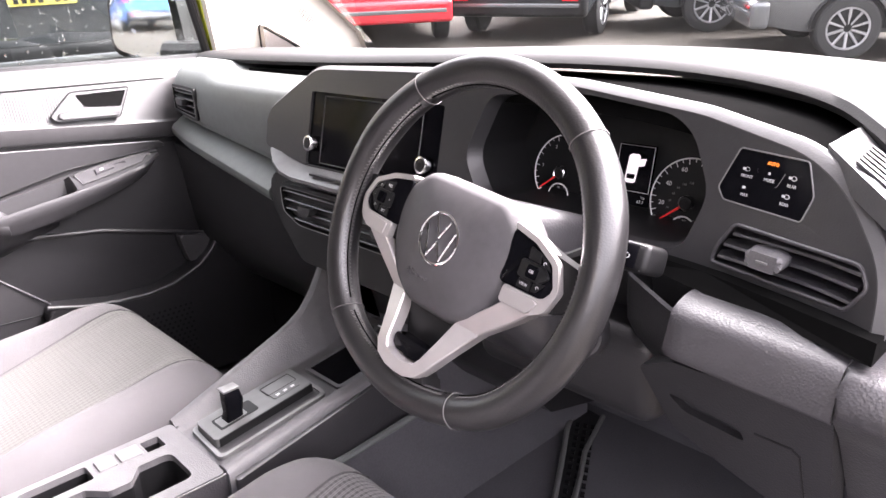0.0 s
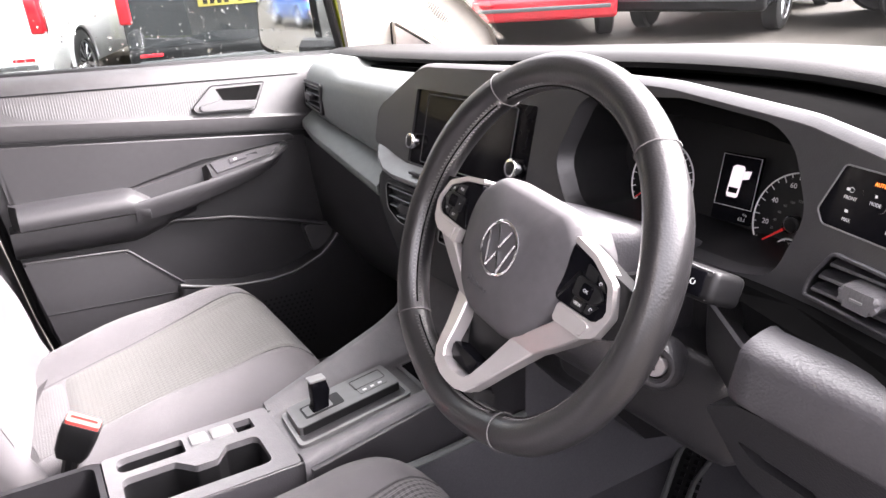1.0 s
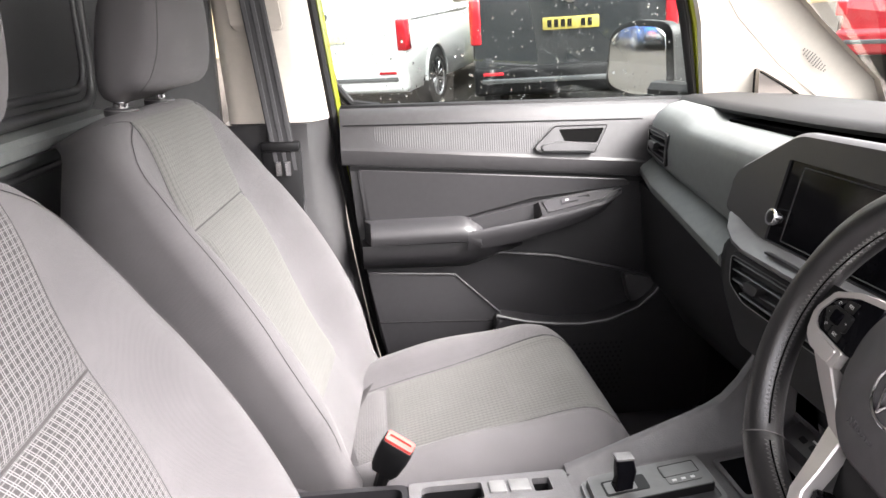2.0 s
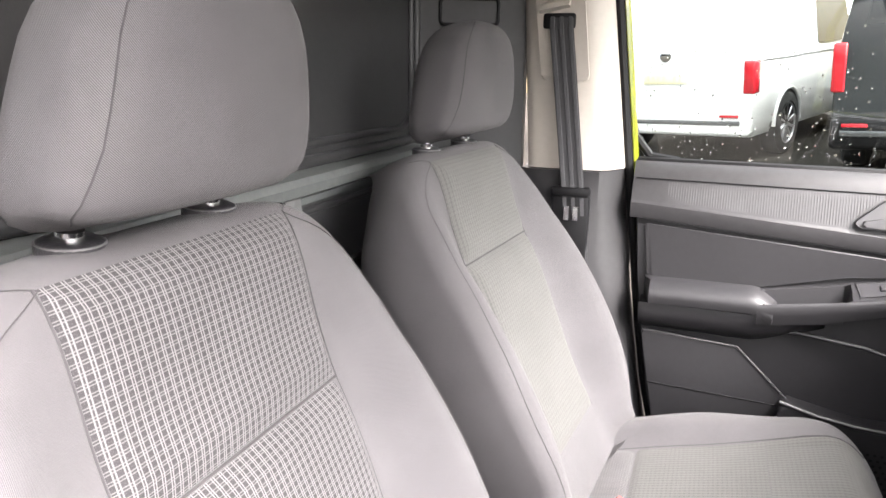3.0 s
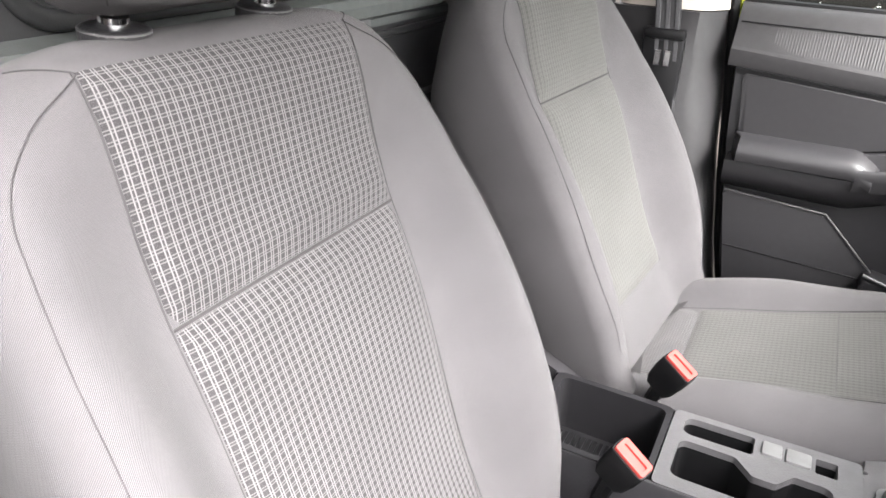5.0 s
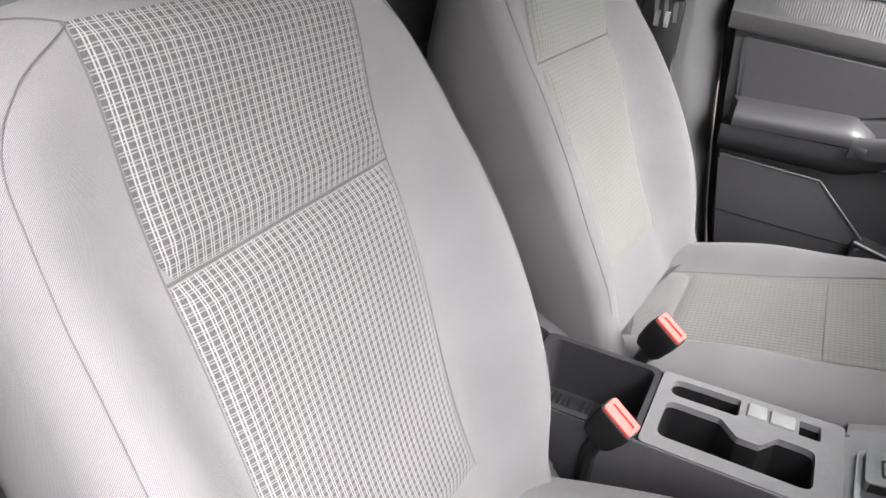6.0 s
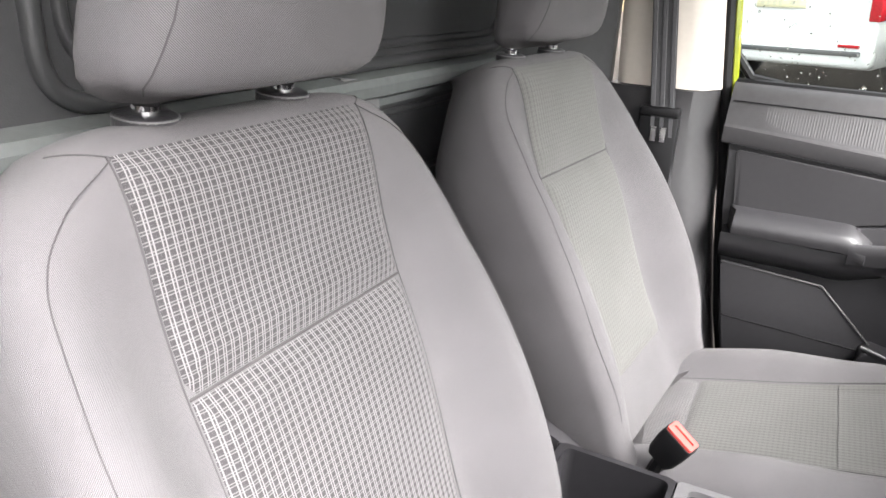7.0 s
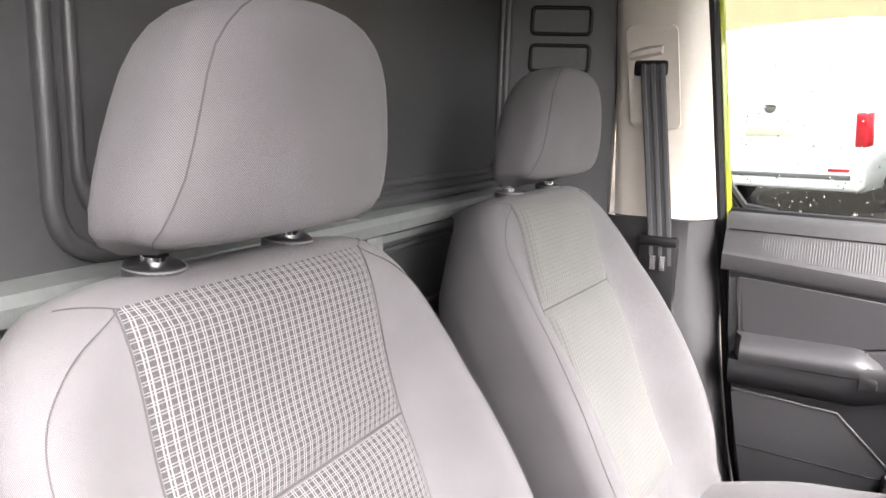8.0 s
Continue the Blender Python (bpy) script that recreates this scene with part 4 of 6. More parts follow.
    part("lip_slot", prism(soft_poly([(-0.07, 1.045), (0.12, 1.043), (0.12, 1.040), (-0.07, 1.042)], 0.001), lambda a, b, d: (a, y_face(a, 1.05) - 0.0145 + d, b + 0.0125), -0.002, 0.004), M_BEZEL, t)
    # instrument cluster
    part("cluster_well", prism(cluster, on_face, 0.099, 0.104), M_BLACK, t)
    inner = [(0.40 + (a - 0.40) * (0.945 if a < 0.40 else 0.985), 1.13 + (b - 1.13) * 0.975) for a, b in cluster]
    part("cluster_chamfer", loft([[on_face(a, b, 0.001) for a, b in cluster], [on_face(a, b, 0.020) for a, b in inner]], caps=False), M_BEZEL, t, "grey sloping edge round the instruments")
    shell = [[on_face(a, b, 0.019) for a, b in inner], [on_face(0.40 + (a - 0.40) * 0.97, 1.13 + (b - 1.13) * 0.97, 0.100) for a, b in inner]]
    part("cluster_shell", loft(shell, caps=False), M_BLACK, t)

    def dial(xc, zc, r, a0, a1, ticks, needle, name):
        g = new(name)
        g.parent = t
        yd = 0.742

        def at(rad, ang, d=0.0):
            return (xc + rad * math.cos(radians(ang)), yd - d + (zc + rad * math.sin(radians(ang)) - 1.1) * 0.2, zc + rad * math.sin(radians(ang)))

        part("scale_ring", tube([at(r, a0 + (a1 - a0) * k / 30, 0.001) for k in range(31)], 0.0009, 4), M_WHITEPR, g)
        marks = bmesh.new()
        for k in range(ticks + 1):
            a = a0 + (a1 - a0) * k / ticks
            p, q = Vector(at(r * 0.99, a, 0.0012)), Vector(at(r * (0.86 if k % 2 == 0 else 0.92), a, 0.0012))
            w = (q - p).normalized().cross(Vector((0, 1, 0))) * 0.0005
            marks.faces.new([marks.verts.new(v) for v in (p + w, p - w, q - w, q + w)])
        part("scale_marks", marks, M_WHITEPR, g)
        n0, n1 = Vector(at(0.0, needle, 0.006)), Vector(at(r * 0.86, needle, 0.006))
        part("needle", tube([n0, n0.lerp(n1, 0.5), n1], lambda s: 0.0017 * (1 - 0.6 * s), 6), M_NEEDLE, g, "red pointer needle")
        part("hub", lathe([(r * 0.17, 0), (r * 0.17, 0.008), (r * 0.13, 0.010), (0.0005, 0.010)], 18, Matrix.Translation(at(0, 0, 0.002)) @ Euler((radians(90), 0, 0)).to_matrix().to_4x4()), M_BLACK, g)
        part("hub_rim", tube([at(r * 0.17, 12 * k, 0.011) for k in range(30)], 0.0006, 4, closed=True), M_CHROME, g)
        return g

    rev = dial(0.325, 1.0972, 0.0445, 218, -20, 22, 217, "rev_counter")
    speedo = dial(0.4959, 1.0886, 0.0465, 219, 60, 16, 218, "speedometer")
    temp = dial(0.3216, 1.0670, 0.0150, 205, -20, 6, 212, "temperature_gauge")
    fuel = dial(0.4930, 1.0575, 0.0145, 205, 20, 4, 212, "fuel_gauge")

    def flat(a, b, d):
        return (a, 0.742 + (b - 1.1) * 0.2 + d, b)

    for body, a, b, size, dad in (("1", 0.2929, 1.1012, 0.0062, rev), ("2", 0.310, 1.126, 0.0062, rev), ("3", 0.337, 1.130, 0.0062, rev), ("4", 0.356, 1.113, 0.0062, rev), ("5", 0.361, 1.094, 0.0062, rev), ("0", 0.294, 1.073, 0.0045, rev), ("90", 0.3216, 1.0775, 0.0036, temp), ("130", 0.333, 1.062, 0.0034, temp), ("20", 0.4640, 1.0833, 0.0072, speedo), ("40", 0.4690, 1.1050, 0.0072, speedo), ("60", 0.4846, 1.1220, 0.0072, speedo), ("0", 0.4680, 1.0640, 0.0045, speedo), ("mph", 0.4740, 1.0630, 0.0026, speedo), ("1/2", 0.4940, 1.0680, 0.0034, fuel)):
        lettering(body, size, face_matrix(flat, a, b, 0.002), M_WHITEPR, dad, "numeral")
    for body, a, b in (("20", 0.472, 1.0790), ("40", 0.4735, 1.0870), ("60", 0.4765, 1.0950), ("80", 0.481, 1.1020), ("100", 0.4875, 1.1065), ("120", 0.4955, 1.1090)):
        lettering(body, 0.0036, face_matrix(flat, a, b, 0.002), M_DASH, speedo, "numeral")
    trip = part("trip_display", prism(soft_poly([(0.4000, 1.1415), (0.4470, 1.1415), (0.4470, 1.0735), (0.4000, 1.0735)], 0.001), flat, -0.0012, 0.002), M_GLOSS, t, "small display showing a van outline")
    part("display_border", tube([flat(a, b, -0.0018) for a, b in ((0.401, 1.1405), (0.446, 1.1405), (0.446, 1.0890), (0.401, 1.0890))], 0.0004, 4, closed=True), M_WHITEPR, trip)
    part("van_symbol", prism(soft_poly([(0.4150, 1.1290), (0.4180, 1.1310), (0.4270, 1.1310), (0.4290, 1.1285), (0.4265, 1.1000), (0.4250, 1.0985), (0.4150, 1.0985), (0.4130, 1.1010)], 0.001), flat, -0.0022, -0.0008), M_WHITEM, trip, "lit white van symbol")
    part("van_window", prism(soft_poly([(0.4150, 1.1085), (0.4260, 1.1085), (0.4250, 1.1030), (0.4150, 1.1030)], 0.001), flat, -0.0026, -0.0020), M_GLOSS, trip)
    part("door_symbol", prism([(0.4295, 1.1260), (0.4370, 1.1270), (0.4355, 1.1190), (0.4288, 1.1175)], flat, -0.0022, -0.0008), M_WHITEM, trip)
    lettering("63.1", 0.0052, face_matrix(flat, 0.4375, 1.0785, 0.002), M_WHITEPR, trip, "numeral")
    lettering("Trip", 0.0030, face_matrix(flat, 0.4400, 1.0835, 0.002), M_WHITEPR, trip, "numeral")
    # light switch panel
    lp = part("light_panel", prism(lights, on_face, 0.0005, 0.02), M_GLOSS, t, "gloss black touch panel for lights")
    part("light_panel_rim", tube([on_face(a, b, -0.0005) for a, b in lights], 0.0007, 5, closed=True), M_LEDGE, lp)
    for body, a, b, size, mat in (("AUTO", 0.6205, 1.1656, 0.0042, M_ORANGE), ("FRONT", 0.5972, 1.1511, 0.0038, M_WHITEPR), ("MODE", 0.6195, 1.1519, 0.0038, M_WHITEPR), ("REAR", 0.6411, 1.1515, 0.0038, M_WHITEPR), ("MAX", 0.5983, 1.1352, 0.0038, M_WHITEPR), ("REAR", 0.6377, 1.1361, 0.0038, M_WHITEPR)):
        lettering(body, size, face_matrix(on_face, a, b, 0.0003), mat, lp)
    part("divider", tube([on_face(a, b, 0.0002) for a, b in ((0.6062, 1.1593), (0.6095, 1.1490), (0.6120, 1.1473), (0.6255, 1.1467), (0.6280, 1.1485), (0.6334, 1.1600))], 0.0004, 4), M_LEDGE, lp)
    for a, b in ((0.5965, 1.1570), (0.6415, 1.1580), (0.5995, 1.1415), (0.6385, 1.1425), (0.6205, 1.1575)):
        r = 0.0022 if a != 0.6205 else 0.0014
        part("lamp_icon", tube([on_face(a + r * math.cos(q) * 1.2, b + r * math.sin(q) * 0.8, 0.0002) for q in (math.pi * (k - 4) / 6 for k in range(9))], 0.00035, 4), M_WHITEPR, lp)
        part("lamp_rays", prism([(a - 2 * r, b - 0.0010), (a - 0.6 * r, b - 0.0010), (a - 0.6 * r, b + 0.0010), (a - 2 * r, b + 0.0010)], on_face, -0.0003, 0.0004), M_WHITEPR, lp)
    # right vent
    def fv(a, b, d):
        return on_face(a, b, d)

    # Back of the vent, blackened for the shade behind the slats.
    part("vent_well", prism(vent, fv, 0.044, 0.048), M_SHADE, t)
    part("vent_shell", loft([[fv(a, b, 0.012) for a, b in vent], [fv(a, b, 0.046) for a, b in vent]], caps=False), M_BLACK, t)
    side_vent = new("air_vent")
    side_vent.parent = t
    part("frame", tube([fv(a, b, -0.0005) for a, b in vent], 0.0018, 8, closed=True), M_DARK, side_vent)
    for k, x0 in enumerate((0.5950, 0.5875, 0.5835)):
        zc = 1.1010 - k * 0.0112
        rows = []
        for i in range(9):
            x = x0 + (0.7140 - x0) * i / 8
            z = zc + (x - 0.6) * 0.045
            back = 0.020 * smooth((x - x0 + 0.004) / 0.02)
            rows.append([fv(x, z - 0.0028, 0.0022), fv(x, z - 0.0014, 0.0002), fv(x, z + 0.0004, 0.0010), fv(x, z + 0.0030, 0.0060 + back), fv(x, z - 0.0004, 0.0060 + back)])
        part("slat", loft(rows), M_DARK, side_vent)
    part("tab", prism(soft_poly([(0.620, 1.0985), (0.652, 1.0995), (0.6555, 1.094), (0.650, 1.0855), (0.622, 1.0845), (0.6175, 1.091)], 0.003), fv, -0.018, 0.004, 0.004, 3), M_CONS, side_vent)
    part("tab_mark", prism([(0.631, 1.093), (0.642, 1.0935), (0.642, 1.092), (0.631, 1.0915)], fv, -0.0204, -0.019), M_LEDGE, side_vent)
    # centre vents and left vent
    louvre_vent(t, -0.198, -0.026, 0.960, 1.014, lambda a, b, d: (a, 0.640 + (b - 0.98) * 0.25 + d, b), 4, slant=0.070)
    louvre_vent(t, -0.006, 0.166, 0.960, 1.014, lambda a, b, d: (a, 0.640 + (b - 0.98) * 0.25 + d, b), 4)
    part("centre_panel", prism(soft_poly([(-0.246, 1.028), (0.172, 1.038), (0.172, 0.90), (-0.120, 0.90), (-0.190, 0.945), (-0.240, 0.985)], 0.012), lambda a, b, d: (a, 0.648 + (b - 0.98) * 0.25 + d, b), 0.0, 0.07, 0.004), M_BLACK, t)
    louvre_vent(t, -0.700, -0.566, 1.098, 1.144, lambda a, b, d: (a, 0.6765 + curve_table([(-0.72, 0.035), (-0.66, 0.016), (-0.4, 0.004)], a) + d, b - 0.011 * smooth((a + 0.72) / 0.2) * smooth((1.16 - b) / 0.07)), 4, depth=0.028, cut=0.006)
    # corner of the dash with its demister vent
    def corner(a, b, d):
        return (a, b, top_z(a) - 0.013 + d)

    part("dash_corner", prism([(0.660, 0.640), (0.654, 0.745), (0.752, 0.70), (0.752, 0.575), (0.700, 0.596)], corner, -0.020, 0.0), M_RIM_LIT, t)
    demister = new("air_vent")
    demister.parent = t
    part("well", prism(soft_poly([(0.690, 0.616), (0.684, 0.676), (0.750, 0.650), (0.750, 0.592)], 0.006), corner, 0.0002, 0.0012), M_SHADE, demister)
    for k in range(6):
        b0 = 0.6140 + k * 0.0105
        part("slat", prism([(0.689 - 0.001 * k, b0), (0.689 - 0.001 * k, b0 + 0.0045), (0.750, b0 - 0.0185), (0.750, b0 - 0.0230)], corner, 0.0006, 0.0040), M_DARK, demister)
    # knee panel on the driver's side
    rows = []
    for k in range(15):
        x = 0.5885 + k * 0.136 / 14
        s = (x - 0.5885) / 0.136
        e = 0.004 * smooth((0.594 - x) / 0.006)
        prof = ((0.66, 1.018), (0.600, 1.028), (0.584, 1.052), (0.578, 1.0595), (0.571, 1.0612), (0.560, 1.0602), (0.549, 1.0578), (0.5405, 1.0545), (0.5365, 1.0505), (0.5350, 1.0460), (0.5265, 1.0215), (0.529, 1.016), (0.62, 1.008))
        rows.append([(x, y + (e if y < 0.61 else 0), z - 0.008 * s) for y, z in prof])
    part("knee_pad", loft(rows), M_DARK, t, "rounded dark knee pad", angle=50)
    rows = []
    for x, yb in ((0.500, 0.640), (0.506, 0.606), (0.514, 0.598), (0.580, 0.552), (0.588, 0.548), (0.5915, 0.552)):
        rows.append([(x, yb + 0.05, 1.010), (x, yb + 0.012, 1.034), (x, yb + 0.003, 1.0500), (x, yb, 1.0475), (x, yb + 0.001, 1.02), (x, yb + 0.004, 0.998), (x, yb + 0.020, 0.975), (x, yb + 0.06, 0.968)])
    # End facet of the pad in darker plastic: its shade is in the colour.
    part("column_cheek", loft(rows), M_LOWER, t, "dark facet beside the steering column", angle=40)
    # Black strip for the shade between the fascia and the knee pad.
    part("groove_shade", prism([(0.50, 1.0635), (0.58, 1.0645), (0.74, 1.072), (0.74, 1.055), (0.50, 1.052)], on_face, -0.012, 0.02), M_SHADE, t)
    part("fascia_lip", tube([on_face(a, b, -0.003) for a, b in ((0.24, 1.047), (0.40, 1.049), (0.565, 1.053), (0.60, 1.059), (0.68, 1.063), (0.738, 1.066))], 0.0032, 6), M_LEDGE, t)
    panel = soft_poly([(0.5600, 0.990), (0.594, 1.008), (0.724, 1.010), (0.724, 0.96), (0.722, 0.80), (0.69, 0.878), (0.636, 0.903), (0.586, 0.929)], 0.006)

    def knee(a, b, d):
        return (a, 0.540 + (1.0 - b) * 0.35 + d, b)

    part("fuse_flap", plate(panel, [soft_poly([(0.586, 0.970), (0.650, 0.960), (0.656, 0.946), (0.600, 0.954)], 0.006)], knee, 0.03), M_LOWER, t, "dark lower flap with a pull recess")
    part("flap_gap", tube([knee(a, b, -0.0002) for a, b in ((0.664, 0.9615), (0.694, 0.9605), (0.700, 0.955), (0.7035, 0.90), (0.703, 0.85))], 0.0011, 5), M_BLACK, t)
    part("flap_recess", prism(soft_poly([(0.583, 0.973), (0.653, 0.963), (0.659, 0.943), (0.597, 0.950)], 0.006), knee, 0.010, 0.014), M_DARK, t)
    part("end_cap", prism(soft_poly([(0.60, 1.070), (0.95, 1.12), (0.95, 0.70), (0.66, 0.74), (0.612, 0.898), (0.556, 0.982), (0.521, 1.021), (0.533, 1.049), (0.613, 1.048)], 0.012), sheet_x, 0.7250, 0.762, 0.005, 3), M_DARK, t)
    part("lower_driver_panel", rounded(0.16, 0.75, 0.66, 0.80, 0.868, 1.045, 0.015), M_LOWER, t)
    ev = new("air_vent")
    ev.parent = t
    part("well", rounded(0.745, 0.772, 0.60, 0.72, 1.118, 1.170, 0.004), M_BLACK, ev)
    for k in range(5):
        part("slat", rounded(0.742, 0.776, 0.597, 0.72, 1.122 + k * 0.010, 1.1265 + k * 0.010, 0.0015), M_DARK, ev)
    return t


dashboard()


# ---- steering wheel ----
def steering_wheel():
    tilt = radians(22)
    c, s = math.cos(tilt), math.sin(tilt)
    m = Matrix(((1, 0, 0, 0.373), (0, s, -c, 0.485), (0, c, s, 1.082), (0, 0, 0, 1)))
    m = m @ Euler((0, 0, radians(-8))).to_matrix().to_4x4()
    t = thing("steering_wheel", "black leather steering wheel with silver spokes and grey hub", "steering wheel", at=m)

    def rim_r(a):
        low = max(0.0, -math.sin(a))
        return 0.170 - 0.008 * smooth((low - 0.72) / 0.28)

    def grip(a):
        return 1 + 0.10 * math.exp(-((abs(math.degrees(math.atan2(math.sin(a), abs(math.cos(a)))) - 28) / 16) ** 2))

    def inner(a, h):
        """A point of the rim's inner side, h above its middle."""
        r = rim_r(a) - 0.0165 * grip(a) * math.sqrt(1 - (h / (0.0188 * grip(a))) ** 2) - 0.0002
        return (r * math.cos(a), r * math.sin(a), h)

    rows = []
    N = 96
    for k in range(N):
        a = 2 * math.pi * k / N
        r = rim_r(a)
        row = []
        for j in range(16):
            b = 2 * math.pi * j / 16
            rr, nn = 0.0165 * grip(a) * math.cos(b), 0.0188 * grip(a) * math.sin(b)
            row.append(((r + rr) * math.cos(a), (r + rr) * math.sin(a), nn))
        rows.append(row)
    rows.append(rows[0])
    bm = loft(rows, caps=False)
    bmesh.ops.remove_doubles(bm, verts=bm.verts, dist=1e-6)
    rim = part("rim", bm, M_LEATHER, t, "black leather rim")
    rim.matrix_local = pose(0.0035, 0.0025, -0.009)
    for deg in (50, 129, 228, 299):
        a = radians(deg)
        r = rim_r(a)
        ring = [((r + 0.0175 * math.cos(b)) * math.cos(a), (r + 0.0175 * math.cos(b)) * math.sin(a), 0.0199 * math.sin(b)) for b in (2 * math.pi * j / 20 for j in range(20))]
        part("join_seam", tube(ring, 0.0006, 4, closed=True), M_SEAM, rim)
    for a0, a1 in ((132, 225), (-58, 47), (53, 126), (231, 296)):
        n = int(abs(a1 - a0) * 0.62)
        for flip in (1, -1):
            pts = [inner(radians(a0 + (a1 - a0) * k / n), 0.006 + 0.0042 * flip * (1 if k % 2 else -1)) for k in range(n)]
            part("stitching", tube(pts, 0.00055, 4), M_SEAM, rim, "crossed dark grey stitches")
        groove = [inner(radians(a0 + (a1 - a0) * k / 24), 0.006) for k in range(25)]
        part("seam_groove", tube(groove, 0.0009, 5), M_SHADE, rim)

    def flat(a, b, d):
        return (a, b, d)

    hub = [(-0.089, 0.006), (-0.086, 0.036), (-0.058, 0.060), (0.058, 0.060), (0.086, 0.036), (0.089, 0.006), (0.080, -0.030), (0.062, -0.060), (0.034, -0.078), (-0.034, -0.078), (-0.062, -0.060), (-0.080, -0.030)]
    hub = soft_poly(hub, 0.012, 4)
    rows = []
    for d, sc in ((-0.060, 0.92), (-0.036, 0.985), (-0.020, 0.985), (-0.015, 0.972), (-0.0085, 0.915), (-0.0055, 0.86), (0.0045, 0.45), (0.0065, 0.1)):
        rows.append([(a * sc, -0.006 + (b + 0.006) * sc, d) for a, b in hub])
    cover = part("airbag_cover", loft(rows), M_AIRBAG, t, "faceted grey airbag cover", angle=24)
    lettering("AIRBAG", 0.0095, pose(-0.016, -0.043, 0.0030, 0, 0, 0), M_AIRBAG, cover, "embossed_lettering", 0.0006)
    ring = [(0.0255 * math.cos(a), 0.0255 * math.sin(a), 0.0075) for a in (2 * math.pi * k / 40 for k in range(40))]
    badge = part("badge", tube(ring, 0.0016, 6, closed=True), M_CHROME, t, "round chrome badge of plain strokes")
    for pts in (((-0.010, 0.0220), (0, 0.003), (0.010, 0.0220)), ((-0.0200, 0.0135), (-0.0095, -0.0185), (0, -0.001), (0.0095, -0.0185), (0.0200, 0.0135))):
        for p, q in zip(pts, pts[1:]):
            part("stroke", tube([(p[0], p[1] - 0.002, 0.0075), (q[0], q[1] - 0.002, 0.0075)], 0.0016, 6), M_CHROME, badge)
    for sg in (-1, 1):
        def mir(a, b, d, sg=sg):
            return (sg * a, b, d)

        spoke = soft_poly([(0.066, 0.046), (0.120, 0.032), (0.160, 0.026), (0.160, -0.006), (0.128, -0.022), (0.066, -0.028)], 0.010)
        part("spoke", prism(spoke, mir, -0.034, -0.013, 0.005, 2), M_BLACK, t)
        trim = soft_poly([(0.074, 0.046), (0.104, 0.040), (0.131, 0.027), (0.1425, 0.003), (0.1355, -0.0185), (0.122, -0.0262), (0.084, -0.0272), (0.084, -0.0105), (0.1285, -0.0090), (0.1370, 0.0025), (0.1268, 0.0230), (0.1025, 0.0350), (0.074, 0.0405)], 0.003)
        part("spoke_trim", prism(trim, mir, -0.022, -0.0045, 0.0008, 1), M_SILVER, t, "satin silver spoke trim")
        pad = soft_poly([(0.074, 0.0405), (0.1020, 0.0347), (0.1262, 0.0228), (0.1366, 0.0023), (0.1285, -0.0088), (0.076, -0.0105)], 0.004)
        pd = part("button_pad", prism(pad, mir, -0.018, -0.0060, 0.0012, 2), M_GLOSS, t, "gloss black button pad")

        def key_at(p):
            return (0.1105 + (p[0] - 0.102) * 0.86, 0.0105 + p[1] * 0.66)

        keys = (((0.088, 0.031), (0.104, 0.027), (0.106, 0.013), (0.090, 0.014)), ((0.104, 0.0265), (0.114, 0.021), (0.122, 0.010), (0.112, 0.011)), ((0.087, -0.014), (0.104, -0.014), (0.104, -0.027), (0.086, -0.028)), ((0.106, -0.014), (0.121, -0.009), (0.112, -0.025), (0.106, -0.026)))
        for key in keys:
            part("button", prism(soft_poly([key_at(p) for p in key], 0.0012), mir, -0.008, -0.0050, 0.0006, 1), M_BLACK, pd)
        part("rocker", prism(soft_poly([key_at(p) for p in ((0.084, 0.013), (0.114, 0.012), (0.124, 0.0), (0.114, -0.012), (0.084, -0.013))], 0.003), mir, -0.008, -0.0030, 0.0012, 2), M_BLACK, pd)
        part("centre_button", prism(soft_poly([key_at(p) for p in ((0.095, 0.0085), (0.109, 0.0085), (0.109, -0.009), (0.095, -0.009))], 0.0015), mir, -0.005, -0.0015, 0.0008, 1), M_GLOSS, pd)
        words = (("RES", 0.096, 0.0215), ("SET", 0.095, -0.021), ("+", 0.087, 0.0), ("-", 0.116, 0.0)) if sg < 0 else (("OK", 0.102, 0.0), ("VIEW", 0.095, -0.021))
        for body, bx, by in words:
            kx, ky = key_at((bx, by))
            lettering(body, 0.0040, pose(sg * kx, ky, -0.0012 if body == "OK" else (-0.0028 if by == 0.0 else -0.0047)), M_WHITEPR, pd)
        for bx, by in ((0.112, 0.0165), (0.113, -0.0175)):
            kx, ky = key_at((bx, by))
            part("button_mark", tube([(sg * kx + 0.0014 * math.cos(q), ky + 0.0014 * math.sin(q), -0.0047) for q in (2 * math.pi * k / 10 for k in range(8))], 0.0003, 4), M_WHITEPR, pd)
        part("clip", prism(soft_poly([(0.0905, -0.0130), (0.1200, -0.0112), (0.1265, -0.0135), (0.1210, -0.0245), (0.0925, -0.0265)], 0.002), mir, -0.012, -0.0030, 0.0008, 1), M_SILVER, t)
        arm = ((0.126, -0.022, -0.0065, 0.088, -0.0262, -0.0055), (0.102, -0.043, -0.012, 0.064, -0.048, -0.010), (0.067, -0.071, -0.019, 0.039, -0.070, -0.013), (0.0505, -0.100, -0.007, 0.0315, -0.096, -0.005), (0.0385, -0.124, 0.0035, 0.0255, -0.117, 0.003), (0.030, -0.1355, 0.0055, 0.020, -0.1245, 0.0045), (0.014, -0.1415, 0.006, 0.010, -0.1275, 0.005), (0.0, -0.1425, 0.006, 0.0, -0.1285, 0.005))
        rows = []
